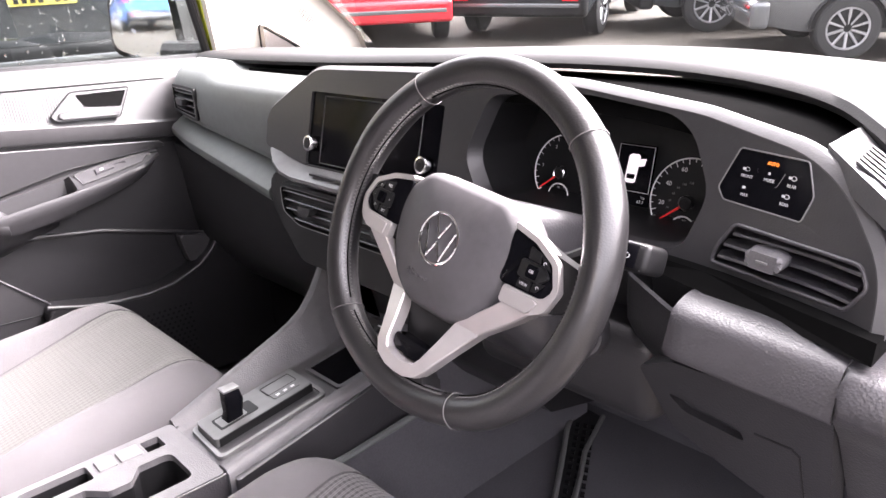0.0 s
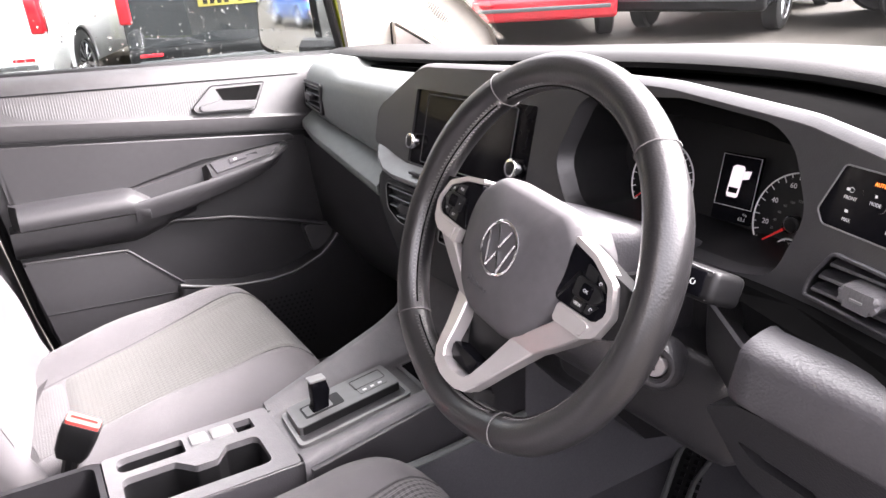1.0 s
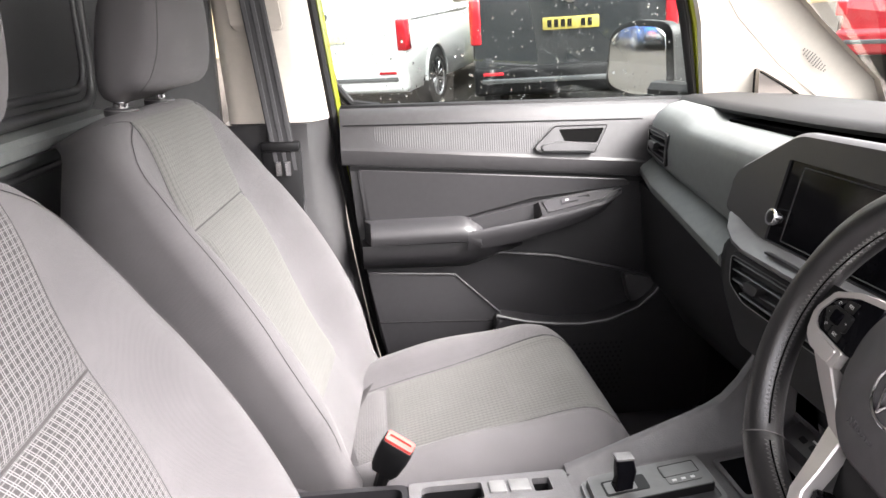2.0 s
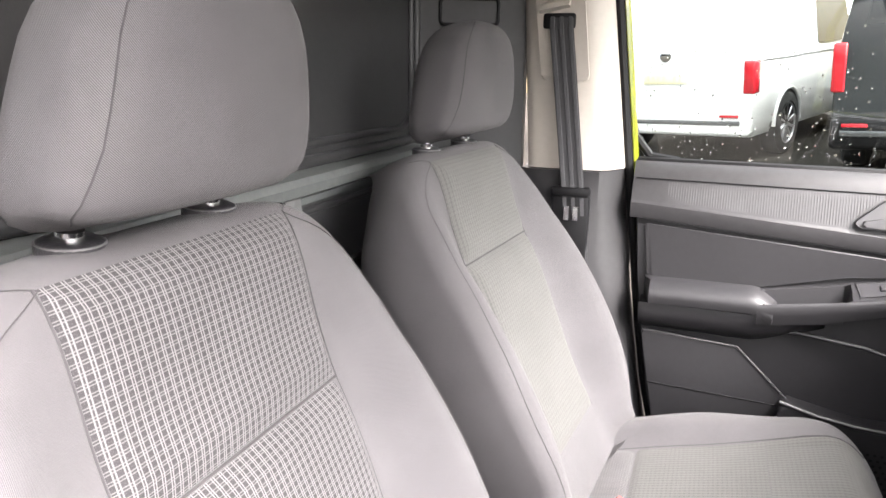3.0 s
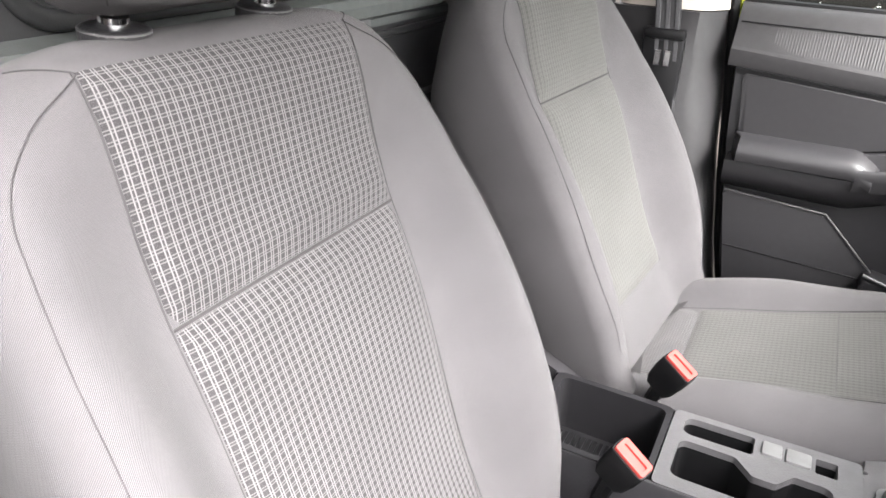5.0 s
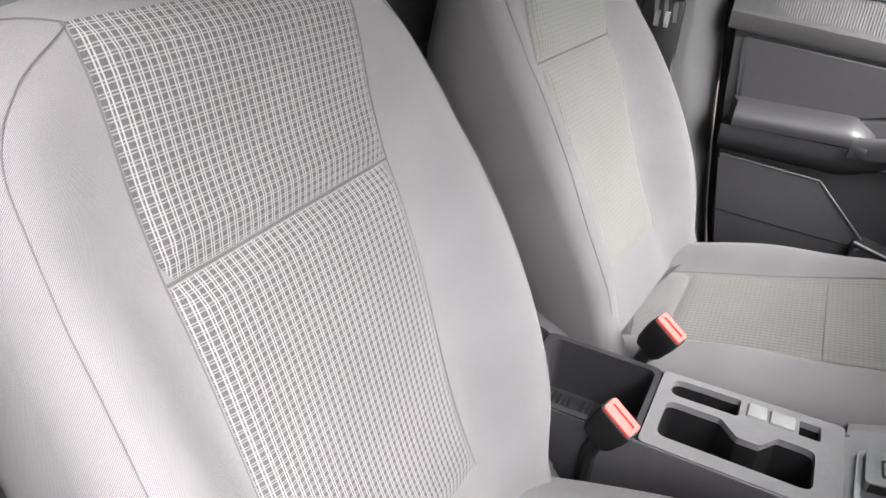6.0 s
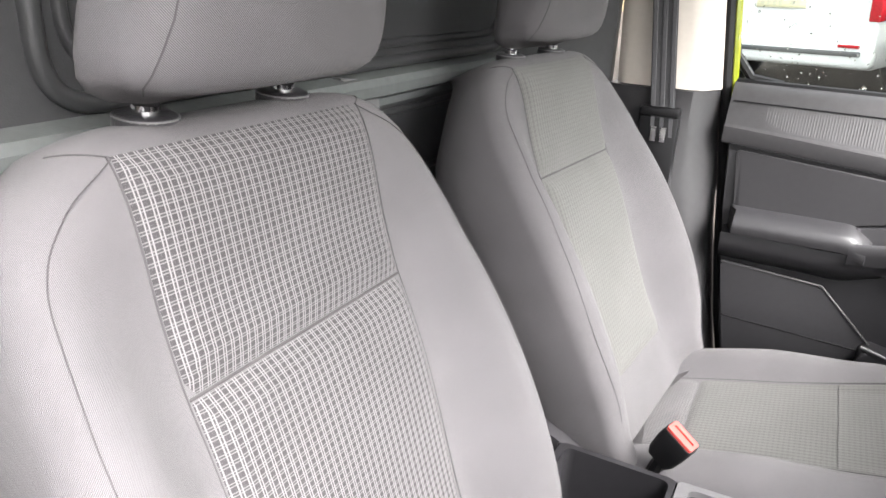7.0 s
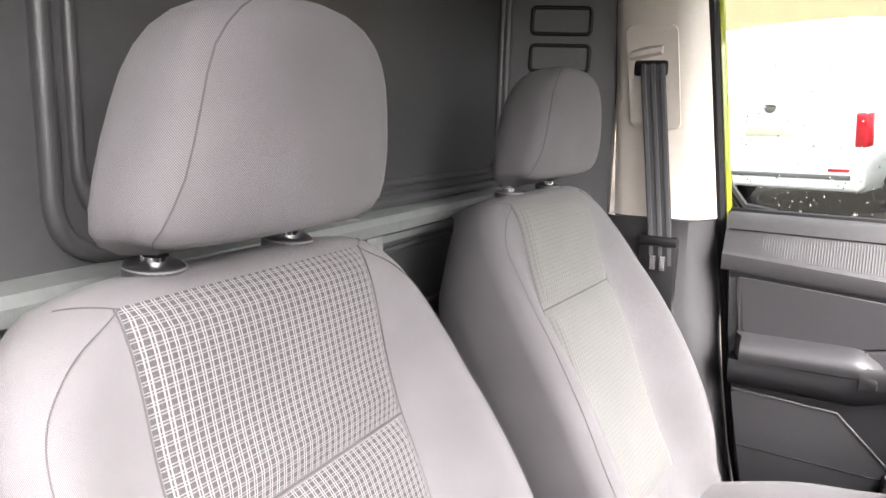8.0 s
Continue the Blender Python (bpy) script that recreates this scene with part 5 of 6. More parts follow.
        for xo, yo, ho, xi, yi, hi in arm:
            rows.append([(sg * xo, yo, ho - 0.016), (sg * xo, yo, ho - 0.0016), (sg * (xo + (xi - xo) * 0.06), yo + (yi - yo) * 0.06, ho), (sg * (xo + (xi - xo) * 0.94), yo + (yi - yo) * 0.94, hi), (sg * xi, yi, hi - 0.0016), (sg * xi, yi, hi - 0.016)])
        part("lower_spoke", loft(rows), M_SILVER, t, "satin silver lower spoke", angle=28)
    part("lower_filler", prism(soft_poly([(-0.044, -0.066), (0.044, -0.066), (0.024, -0.116), (-0.024, -0.116)], 0.006), flat, -0.038, -0.024, 0.003, 2), M_BLACK, t)
    part("lower_gloss", prism(soft_poly([(-0.024, -0.108), (0.024, -0.108), (0.020, -0.124), (-0.020, -0.124)], 0.004), flat, -0.020, -0.004, 0.002, 2), M_GLOSS, t)
    part("lower_bridge", prism(soft_poly([(-0.03, -0.130), (0.03, -0.130), (0.045, -0.156), (-0.045, -0.156)], 0.005), flat, -0.030, -0.004, 0.004, 2), M_LEATHER, t)
    return t


steering_wheel()


def steering_column():
    t = thing("steering_column", "dark steering column shroud with stalks and key slot", "steering column")
    tilt = radians(22)
    c, s = math.cos(tilt), math.sin(tilt)
    ax = Vector((0, c, -s))
    up = Vector((0, s, c))
    o = Vector((0.373, 0.485, 1.082))

    def put(a, b, d):
        return o + Vector((a, 0, 0)) + up * b + ax * d

    rows = []
    for d, w, h0, h1 in ((0.05, 0.050, -0.052, 0.045), (0.065, 0.062, -0.075, 0.055), (0.12, 0.070, -0.10, 0.058), (0.19, 0.075, -0.12, 0.06), (0.24, 0.075, -0.11, 0.055)):
        rows.append([put(a, b, d) for a, b in soft_poly([(-w, h0 * 0.7), (-w * 0.7, h0), (w * 0.7, h0), (w, h0 * 0.7), (w, h1), (-w, h1)], 0.02, 4)])
    part("shroud", loft(rows), M_DARK, t, angle=50)
    stalk = tube([put(0.05, -0.005, 0.085), put(0.10, 0.010, 0.075), put(0.135, 0.026, 0.062), put(0.165, 0.030, 0.056)], 0.010, 10)
    part("wiper_stalk", stalk, M_BLACK, t)
    tip = part("stalk_tip", rounded(0.140, 0.196, -0.018, 0.020, -0.013, 0.013, 0.006, 3, m=Matrix.Translation(put(0, 0.030, 0.056)) @ Euler((radians(-22), 0, 0)).to_matrix().to_4x4()), M_BLACK, t, "black wiper stalk end with white symbols")
    tm = Matrix.Translation(put(0, 0.030, 0.056)) @ Euler((radians(-22), 0, 0)).to_matrix().to_4x4()
    part("tip_face", rounded(0.146, 0.186, -0.0190, -0.0165, -0.010, 0.010, 0.001, m=tm), M_GLOSS, tip)
    part("tip_edge", tube([tm @ Vector(p) for p in ((0.190, -0.0165, -0.011), (0.1925, -0.0165, 0.0), (0.190, -0.0165, 0.011), (0.150, -0.0165, 0.0125))], 0.0005, 5), M_LEDGE, tip)
    for k in range(3):
        part("stalk_mark", tube([tm @ Vector((0.155 + k * 0.011 + 0.0022 * math.cos(q), -0.0192, 0.0022 * math.sin(q))) for q in (math.pi * (j + k) / 5 for j in range(6 + 2 * k))], 0.0004, 4), M_WHITEPR, tip)
    stalk = tube([put(-0.05, 0.0, 0.075), put(-0.12, 0.004, 0.07), put(-0.18, 0.006, 0.062)], 0.009, 10)
    part("indicator_stalk", stalk, M_BLACK, t)
    km = Matrix.Translation((0.4712, 0.5850, 0.9735)) @ Euler((radians(78), 0, radians(24))).to_matrix().to_4x4()
    part("key_surround", lathe([(0.027, -0.02), (0.024, 0.0), (0.0195, 0.005), (0.0165, 0.005), (0.0125, 0.001), (0.012, -0.01)], 28, km), M_DARK, t)
    part("key_lock", lathe([(0.0105, -0.006), (0.0105, 0.003), (0.0095, 0.0045), (0.0005, 0.0045)], 24, km), M_SILVER, t, "chrome ignition lock barrel")
    part("key_slot", rounded(-0.0012, 0.0012, -0.0040, 0.0040, 0.0035, 0.0050, 0, m=km), M_BLACK, t)
    part("lower_cover", rounded(0.30, 0.548, 0.60, 0.74, 0.882, 0.985, 0.025, 4), M_LOWER, t)
    return t


steering_column()


# ---- seats ----
def cloth_loft(rows, closed=True, caps=True, u_of=None):
    """A skin through rows of points with the cloth laid out on it in metres."""
    bm = bmesh.new()
    uvl = bm.loops.layers.uv.new("cloth")
    n = len(rows[0])
    run = [0.0]
    for a, b in zip(rows[len(rows) // 2], rows[len(rows) // 2][1:]):
        run.append(run[-1] + (Vector(b) - Vector(a)).length)
    full = run[-1] + (Vector(rows[len(rows) // 2][0]) - Vector(rows[len(rows) // 2][-1])).length
    up = [0.0]
    for a, b in zip(rows, rows[1:]):
        up.append(up[-1] + sum((Vector(q) - Vector(p)).length for p, q in zip(a, b)) / n)
    vs = [[bm.verts.new(p) for p in row] for row in rows]
    for j in range(len(rows) - 1):
        for i in range(n if closed else n - 1):
            i2 = (i + 1) % n
            f = bm.faces.new((vs[j][i], vs[j][i2], vs[j + 1][i2], vs[j + 1][i]))
            us = (run[i], run[i2] if i2 else full, run[i2] if i2 else full, run[i])
            for lp, u, v in zip(f.loops, us, (up[j], up[j], up[j + 1], up[j + 1])):
                lp[uvl].uv = (u, v)
    if closed and caps:
        for j in (0, len(rows) - 1):
            c = bm.verts.new(sum((v.co for v in vs[j]), Vector()) / n)
            for i in range(n):
                f = bm.faces.new((vs[j][i], vs[j][(i + 1) % n], c))
                for lp in f.loops:
                    lp[uvl].uv = (lp.vert.co.x, lp.vert.co.y + lp.vert.co.z)
    return bm


BACK_W = [(-0.06, 0.225), (0.05, 0.250), (0.16, 0.264), (0.30, 0.264), (0.42, 0.251), (0.48, 0.242), (0.53, 0.226), (0.56, 0.208), (0.583, 0.180), (0.597, 0.152), (0.605, 0.122), (0.611, 0.085)]
BACK_B = [(-0.02, 0.028), (0.08, 0.052), (0.22, 0.062), (0.36, 0.056), (0.44, 0.042), (0.50, 0.024), (0.55, 0.010), (0.59, 0.003), (0.62, 0.0)]


def back_front(u, w):
    """How far the backrest's front stands forward of its middle plane."""
    width, bol = curve_table(BACK_W, w), curve_table(BACK_B, w)
    a = min(1.0, abs(u) / width)
    edge = 0.07 * ((1 - a ** 9.0) ** (1 / 2.0)) - 0.07 if a < 1 else -0.07
    reach = 0.142
    bump = bol * smooth((abs(u) - reach) / 0.095)
    top = curve_table([(0.34, 0.0), (0.40, 0.001), (0.43, 0.005), (0.46, 0.010), (0.49, 0.017), (0.52, 0.024), (0.545, 0.028), (0.570, 0.028), (0.583, 0.023), (0.591, 0.013), (0.597, -0.001), (0.602, -0.018), (0.607, -0.042), (0.611, -0.068)], w)
    sink = 0.030 * smooth((0.38 - w) / 0.30)
    edge -= sink * (1 - smooth((abs(u) - 0.13) / 0.08)) / (1 - 0.35 * smooth((abs(u) - 0.1) / 0.1))
    return edge * (1 - 0.35 * smooth((abs(u) - 0.1) / 0.1)) + bump + top


def car_seat(turn, recline, forward, rise, check):
    """A front seat; turn, recline: how its backrest is set, in degrees; forward, rise: in metres."""
    t = thing("car_seat", "grey cloth front seat with checked cloth centre panels", "car seat", "pair of front seats")
    lean = Matrix(((1, 0, 0, 0), (0, 0.8944, -0.4472, 0.02), (0, 0.4472, 0.8944, 0.72), (0, 0, 0, 1)))

    def bp(u, v, w):
        return lean @ Vector((u, v, w))

    # backrest
    rows = []
    ws = [-0.06 + 0.0125 * k for k in range(49)] + [0.560, 0.568, 0.576, 0.583, 0.589, 0.594, 0.598, 0.601, 0.6035, 0.606, 0.608, 0.6095, 0.611]
    for w in ws:
        width = curve_table(BACK_W, w)
        deep = 0.180 * (1 - 0.36 * smooth((w - 0.46) / 0.15))
        row = []
        N = 40
        for k in range(N + 1):
            u = -width + 2 * width * (0.5 - 0.5 * math.cos(math.pi * k / N))
            row.append(bp(u, back_front(u, w), w))
        for k in range(1, 14):
            a = math.pi * k / 14
            rnd = smooth((w - 0.40) / 0.20)
            u = width * math.copysign(abs(math.cos(a)) ** (0.45 + 0.40 * rnd), math.cos(a))
            vb = back_front(width, w)
            row.append(bp(u, vb - (deep + vb) * abs(math.sin(a)) ** (0.6 + 0.35 * rnd), w))
        rows.append(row)
    back = part("backrest", cloth_loft(rows), M_CLOTH, t, "plain grey cloth backrest", angle=70)

    def insert(name, w0, w1, mat, u_half, parent):
        grid = []
        nw = max(8, int((w1 - w0) / 0.012))
        for j in range(nw + 1):
            w = w0 + (w1 - w0) * j / nw
            half = u_half(w)
            row = []
            for i in range(37):
                u = -half + 2 * half * i / 36
                e = min((half - abs(u)) * 1.5, w - w0, w1 - w)
                row.append(bp(u, back_front(u, w) - 0.0005 + 0.0095 * smooth(e / 0.028) ** 0.6, w))
            grid.append(row)
        return part(name, cloth_loft(grid, closed=False), mat, parent, angle=70)

    half = lambda w: curve_table([(0.0, 0.130), (0.1, 0.135), (0.2, 0.139), (0.28, 0.1412), (0.40, 0.1415), (0.58, 0.1415)], w)
    insert("lower_insert", 0.035, 0.397, check, half, back)
    insert("upper_insert", 0.399, 0.573, check, half, back)
    # Dark tube for the shade in the crease between the two inserts.
    line = [bp(0.141 * k / 12, back_front(0.141 * k / 12, 0.398) + 0.0004, 0.398) for k in range(-12, 13)]
    part("cross_seam", tube(line, 0.0014, 6), M_CREASE, back)
    for sg in (-1, 1):
        line = [bp(sg * (half(w) + 0.001), back_front(half(w), w) + 0.0005, w) for w in [0.035 + 0.538 * k / 30 for k in range(31)]]
        part("seam", tube(line, 0.0009, 5), M_PIPE, back)
        line = []
        for k in range(61):
            w = 0.02 + 0.550 * (1 - (1 - k / 60) ** 1.6)
            u = curve_table([(0.0, 0.226), (0.15, 0.248), (0.28, 0.245), (0.342, 0.240), (0.40, 0.234), (0.434, 0.230), (0.466, 0.225), (0.50, 0.218), (0.522, 0.207), (0.542, 0.188), (0.552, 0.174), (0.562, 0.155), (0.570, 0.1415)], w)
            line.append(bp(sg * u, back_front(u, w) + 0.0006 + 0.0008 * smooth((w - 0.46) / 0.1), w))
        part("piping", tube(line, 0.0005, 5), M_PIPE, back)
        line = [bp(sg * (0.141 + 0.028 * k / 8), back_front(0.141 + 0.028 * k / 8, 0.572 + 0.012 * k / 8) + 0.0004, 0.572 + 0.012 * k / 8) for k in range(9)]
        part("shoulder_seam", tube(line, 0.0006, 5), M_PIPE, back)
    # headrest
    hr = new("headrest")
    hr.parent = t
    hrows = []
    shape = [(1.266, 0.100, 0.030), (1.269, 0.126, 0.041), (1.276, 0.140, 0.048), (1.287, 0.146, 0.053), (1.305, 0.146, 0.056), (1.33, 0.142, 0.058), (1.355, 0.137, 0.058), (1.38, 0.130, 0.057), (1.40, 0.124, 0.055), (1.418, 0.115, 0.052), (1.432, 0.104, 0.048), (1.444, 0.088, 0.042), (1.453, 0.067, 0.034), (1.459, 0.040, 0.023), (1.462, 0.012, 0.009)]

    def head(k, a):
        z, width, dep = shape[k]
        width, dep = width * 0.965, dep * 0.96
        cu, sv = math.cos(a), math.sin(a)
        u = width * math.copysign(abs(cu) ** 0.62, cu)
        v = dep * math.copysign(abs(sv) ** 0.60, sv)
        lift = 0.013 * smooth((1.35 - z) / 0.08) * smooth((v + dep) / (1.2 * dep))
        return (u, -0.206 + 0.14 * (z - 1.33) + v * (1.15 if v < 0 else 1.0), z + lift)

    hrows = [[head(k, 2 * math.pi * j / 64) for j in range(64)] for k in range(len(shape))]
    part("cushion", cloth_loft(hrows), M_CLOTH, hr, "padded grey cloth headrest", angle=75)
    for sg in (-1, 1):
        line = []
        for k in range(1, len(shape) - 1):
            a = radians(lerp_table([(1.266, 8), (1.276, 22), (1.287, 30), (1.31, 35), (1.345, 37), (1.38, 36), (1.42, 35), (1.462, 42)], shape[k][0]))
            line.append(head(k, a if sg > 0 else math.pi - a))
        part("seam", tube(line, 0.0007, 5), M_PIPE, hr)
        part("post", lathe([(0.0065, 0), (0.0065, 0.075)], 14, Matrix.Translation((sg * 0.0775, -0.252, 1.235)) @ Euler((radians(-6), 0, 0)).to_matrix().to_4x4()), M_CHROME, hr, "chrome headrest post")
        part("guide_sleeve", lathe([(0.0245, -0.006), (0.0245, 0.002), (0.021, 0.0045), (0.010, 0.005), (0.0095, 0.010), (0.007, 0.010)], 24, Matrix.Translation((sg * 0.0775, -0.249, 1.2550)) @ Euler((radians(-5), 0, 0)).to_matrix().to_4x4()), M_DARK, hr, "dark plastic guide sleeve")
        gm = Matrix.Translation((sg * 0.0775, -0.249, 1.2550)) @ Euler((radians(-5), 0, 0)).to_matrix().to_4x4()
        part("sleeve_rim", tube([gm @ Vector((0.0235 * math.cos(q), 0.0235 * math.sin(q), 0.0022)) for q in (2 * math.pi * k / 28 for k in range(28))], 0.0012, 5, closed=True), M_LEDGE, hr)
        part("sleeve_collar", lathe([(0.0105, 0.004), (0.0105, 0.011), (0.0085, 0.0125), (0.0065, 0.0125)], 18, gm), M_CHROME, hr)
    # cushion
    def wide(y):
        return curve_table([(-0.06, 0.235), (0.1, 0.252), (0.35, 0.258), (0.46, 0.245), (0.52, 0.215)], y)

    def cush(u, y):
        """The height of the seat cushion."""
        base = 0.655 + 0.22 * (y - 0.05)
        roll = -0.20 * max(0.0, (y - 0.425) / 0.105) ** 2.3 * 0.55
        bol = soft_table([(0.0, 0.045), (0.2, 0.052), (0.38, 0.034), (0.50, 0.010)], y) * smooth((abs(u) - 0.115) / 0.07)
        a = min(1.0, abs(u) / wide(y))
        return base + roll + bol - 0.075 * (1 - (1 - a ** 4.5) ** (1 / 2.2) if a < 1 else 1)

    rows = []
    for y in [-0.06 + 0.0125 * k for k in range(40)] + [0.440, 0.452, 0.464, 0.475, 0.485, 0.494, 0.502, 0.509, 0.514]:
        width = wide(y)
        row = []
        for k in range(33):
            u = -width + 2 * width * (0.5 - 0.5 * math.cos(math.pi * k / 32))
            row.append((u, y, cush(u, y)))
        low = 0.56 + 0.05 * smooth((y - 0.40) / 0.12)
        side_z = row[-1][2]
        for k in range(1, 6):
            row.append((width * (1 - 0.02 * k), y - 0.0, side_z + (low - side_z) * k / 6))
        row += [(width * (1 - 2 * k / 7) * 0.9, y, low) for k in range(0, 8)]
        for k in range(5, 0, -1):
            row.append((-width * (1 - 0.02 * k), y, side_z + (low - side_z) * k / 6))
        rows.append(row)
    cushion = part("seat_cushion", cloth_loft(rows), M_CLOTH, t, "plain grey cloth seat cushion", angle=70)

    def cinsert(name, y0, y1, mat):
        grid = []
        n = max(5, int((y1 - y0) / 0.012))
        for j in range(n + 1):
            y = y0 + (y1 - y0) * j / n
            h = soft_table([(0.0, 0.125), (0.2, 0.130), (0.5, 0.150)], y)
            row = []
            for i in range(33):
                u = -h + 2 * h * i / 32
                e = min(h - abs(u), (y1 - y) * 0.35 if y1 > 0.4 else 1.0, y - y0 if y0 < 0.3 else 1.0, y1 - y if y1 < 0.2 else 1.0)
                row.append((u, y, cush(u, y) - 0.0005 + 0.006 * smooth(e / 0.014) ** 0.6))
            grid.append(row)
        return part(name, cloth_loft(grid, closed=False), mat, cushion, angle=70)

    cinsert("rear_band", 0.0, 0.105, M_RIBS)
    cinsert("centre_insert", 0.105 + 0.002, 0.330, check)
    cinsert("front_insert", 0.331, 0.492, check)
    for sg in (-1, 1):
        line = []
        for k in range(25):
            y = 0.02 + 0.472 * k / 24
            h = soft_table([(0.0, 0.125), (0.2, 0.130), (0.5, 0.150)], y) + 0.001
            line.append((sg * h, y, cush(h, y) + 0.0005))
        part("seam", tube(line, 0.0016, 5), M_PIPE, cushion)
    part("base_cover", rounded(-0.235, 0.235, -0.08, 0.44, 0.47, 0.575, 0.02, 3), M_DARK, t, "dark plastic seat base")
    for sg in (-1, 1):
        part("hinge_cover", prism(soft_poly([(-0.12, 0.74), (-0.05, 0.72), (0.06, 0.64), (0.06, 0.55), (-0.14, 0.56)], 0.03), lambda a, b, d, sg=sg: (sg * d, a, b), 0.225, 0.262, 0.008, 2), M_DARK, t)
    for ob in (back, hr):
        ob.matrix_local = pose(0, forward, rise, recline) @ pose(0, 0, 0, 0, 0, -turn)
    return t


seat = car_seat(0.0, 0.0, 0.0, 0.0, M_CHECK)
seat.matrix_world = pose(0.360, 0, 0)
far_seat = car_seat(5.0, 2.55, 0.060, 0.011, M_CHECK_LIT)
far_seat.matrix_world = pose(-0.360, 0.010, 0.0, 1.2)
tagged(seat, "grey cloth driver's seat with checked centre panels and headrest")
tagged(far_seat, "grey cloth passenger seat with checked centre panels and headrest")


# ---- centre console ----
def console():
    t = thing("centre_console", "grey plastic centre console with cup holders and gear selector", "centre console")
    z = 0.72

    def top(a, b, d):
        return (a, b, z - d)

    outer = soft_poly([(-0.092, 0.128), (0.068, 0.128), (0.068, 0.362), (-0.100, 0.362)], 0.008)
    cups = soft_poly([(-0.030, 0.145), (0.045, 0.145), (0.045, 0.330), (-0.030, 0.330), (-0.030, 0.285, 0.004), (-0.004, 0.266, 0.004), (-0.004, 0.238, 0.004), (-0.030, 0.215, 0.004)], 0.014)
    slot = soft_poly([(-0.081, 0.144), (-0.044, 0.144), (-0.046, 0.234, 0.005), (-0.083, 0.234, 0.005)], 0.015)
    hole = soft_poly([(-0.082, 0.308), (-0.052, 0.308), (-0.052, 0.334), (-0.082, 0.334)], 0.003)
    part("cup_holder_tray", plate(outer, [cups, slot, hole], top, 0.010), M_CONS, t, "pale grey cup holder surround")
    # Black liner in place of the tray's own walls, which lie in shade.
    part("cup_well_shade", plate(outer, [cups, slot, hole], lambda a, b, d: top(a, b, d + 0.0104), 0.06), M_BLACK, t, "cup holder wells blackened for their shade")
    part("well_floor", rounded(-0.09, 0.064, 0.132, 0.358, z - 0.075, z - 0.068, 0.002), M_BLACK, t)
    for y0, y1 in ((0.243, 0.268), (0.272, 0.303)):
        part("switch", rounded(-0.081, -0.053, y0, y1, z - 0.004, z + 0.004, 0.003), M_LEDGE, t, "silver-grey rocker switch")
    # open bin behind
    bx = plate(soft_poly([(-0.092, -0.045), (0.068, -0.045), (0.068, 0.126), (-0.092, 0.126)], 0.014), [soft_poly([(-0.082, -0.034), (0.058, -0.034), (0.058, 0.118), (-0.082, 0.118)], 0.014)], top, 0.16)
    part("bin", bx, M_LOWER, t, "open dark storage bin")
    part("bin_floor", rounded(-0.088, 0.064, -0.04, 0.122, z - 0.100, z - 0.090, 0.002), M_LOWER, t)
    ribs = bmesh.new()
    for k in range(16):
        b2 = rounded(-0.07, 0.046, -0.026 + k * 0.009, -0.021 + k * 0.009, z - 0.091, z - 0.087, 0)
        me = bpy.data.meshes.new("tmp")
        b2.to_mesh(me)
        b2.free()
        ribs.from_mesh(me)
        bpy.data.meshes.remove(me)
    part("rubber_mat", ribs, M_BLACK, t)
    # side walls
    for x0, x1 in ((-0.092, -0.088), (0.064, 0.070)):
        part("side_wall", rounded(x0, x1, -0.05, 0.37, 0.44, z - 0.002, 0.003), M_DARK, t)
    # rising front part
    def ridge(y):
        return lerp_table([(0.362, 0.722), (0.57, 0.804), (0.60, 0.822), (0.625, 0.852), (0.65, 0.895), (0.70, 0.95)], y)

    def low(y):
        return lerp_table([(0.362, 0.708), (0.55, 0.736), (0.66, 0.752), (0.74, 0.80)], y)

    def right(y):
        return lerp_table([(0.362, 0.722), (0.60, 0.762), (0.74, 0.80)], y)

    rows = []
    for k in range(17):
        y = 0.364 + k * 0.346 / 16
        a, b, c = ridge(y), low(y), right(y)
        rows.append([(-0.112, y, 0.44), (-0.112, y, a - 0.008), (-0.107, y, a), (-0.100, y, a), (-0.094, y, a - 0.004), (-0.080 - 0.004, y, b + 0.004), (-0.078, y, b), (0.036, y, b), (0.042, y, b + 0.004), (0.052, y, c), (0.066, y, c), (0.074, y, c - 0.006), (0.076, y, c - 0.03), (0.082, y, 0.44)])
    part("front_body", loft(rows), M_CONS, t, "rising grey console body", angle=50)
    part("grained_side", prism([(0.37, 0.712), (0.60, 0.752), (0.73, 0.785), (0.73, 0.66), (0.37, 0.64)], sheet_x, 0.076, 0.084, 0.003), M_DARK, t)
    part("tunnel_carpet", prism([(0.372, 0.442), (0.372, 0.650), (0.722, 0.670), (0.722, 0.79), (1.178, 0.79), (1.178, 0.442)], sheet_x, 0.070, 0.0815, 0.002), M_CARPET, t, "grey carpet on the tunnel side")
    part("front_cheek", rounded(-0.108, 0.078, 0.708, 1.180, 0.441, 0.80, 0.006), M_CARPET, t, "carpeted tunnel side")
    part("side_rail", tube([(0.086, 0.36, 0.655), (0.092, 0.55, 0.665), (0.094, 0.72, 0.68)], 0.006, 8), M_DASH, t)

    def slope(a, b, d):
        return (a, b, low(b) + 0.002 + d)

    part("selector_frame", plate(soft_poly([(-0.070, 0.378), (0.030, 0.374), (0.030, 0.556), (-0.070, 0.556)], 0.012), [soft_poly([(-0.064, 0.384), (0.024, 0.380), (0.024, 0.550), (-0.064, 0.550)], 0.010)], lambda a, b, d: slope(a, b, 0.004 - d), 0.006), M_LEDGE, t)
    part("recess_floor", prism(soft_poly([(-0.064, 0.384), (0.024, 0.380), (0.024, 0.550), (-0.064, 0.550)], 0.010), slope, 0.0002, 0.0010), M_DARK, t)
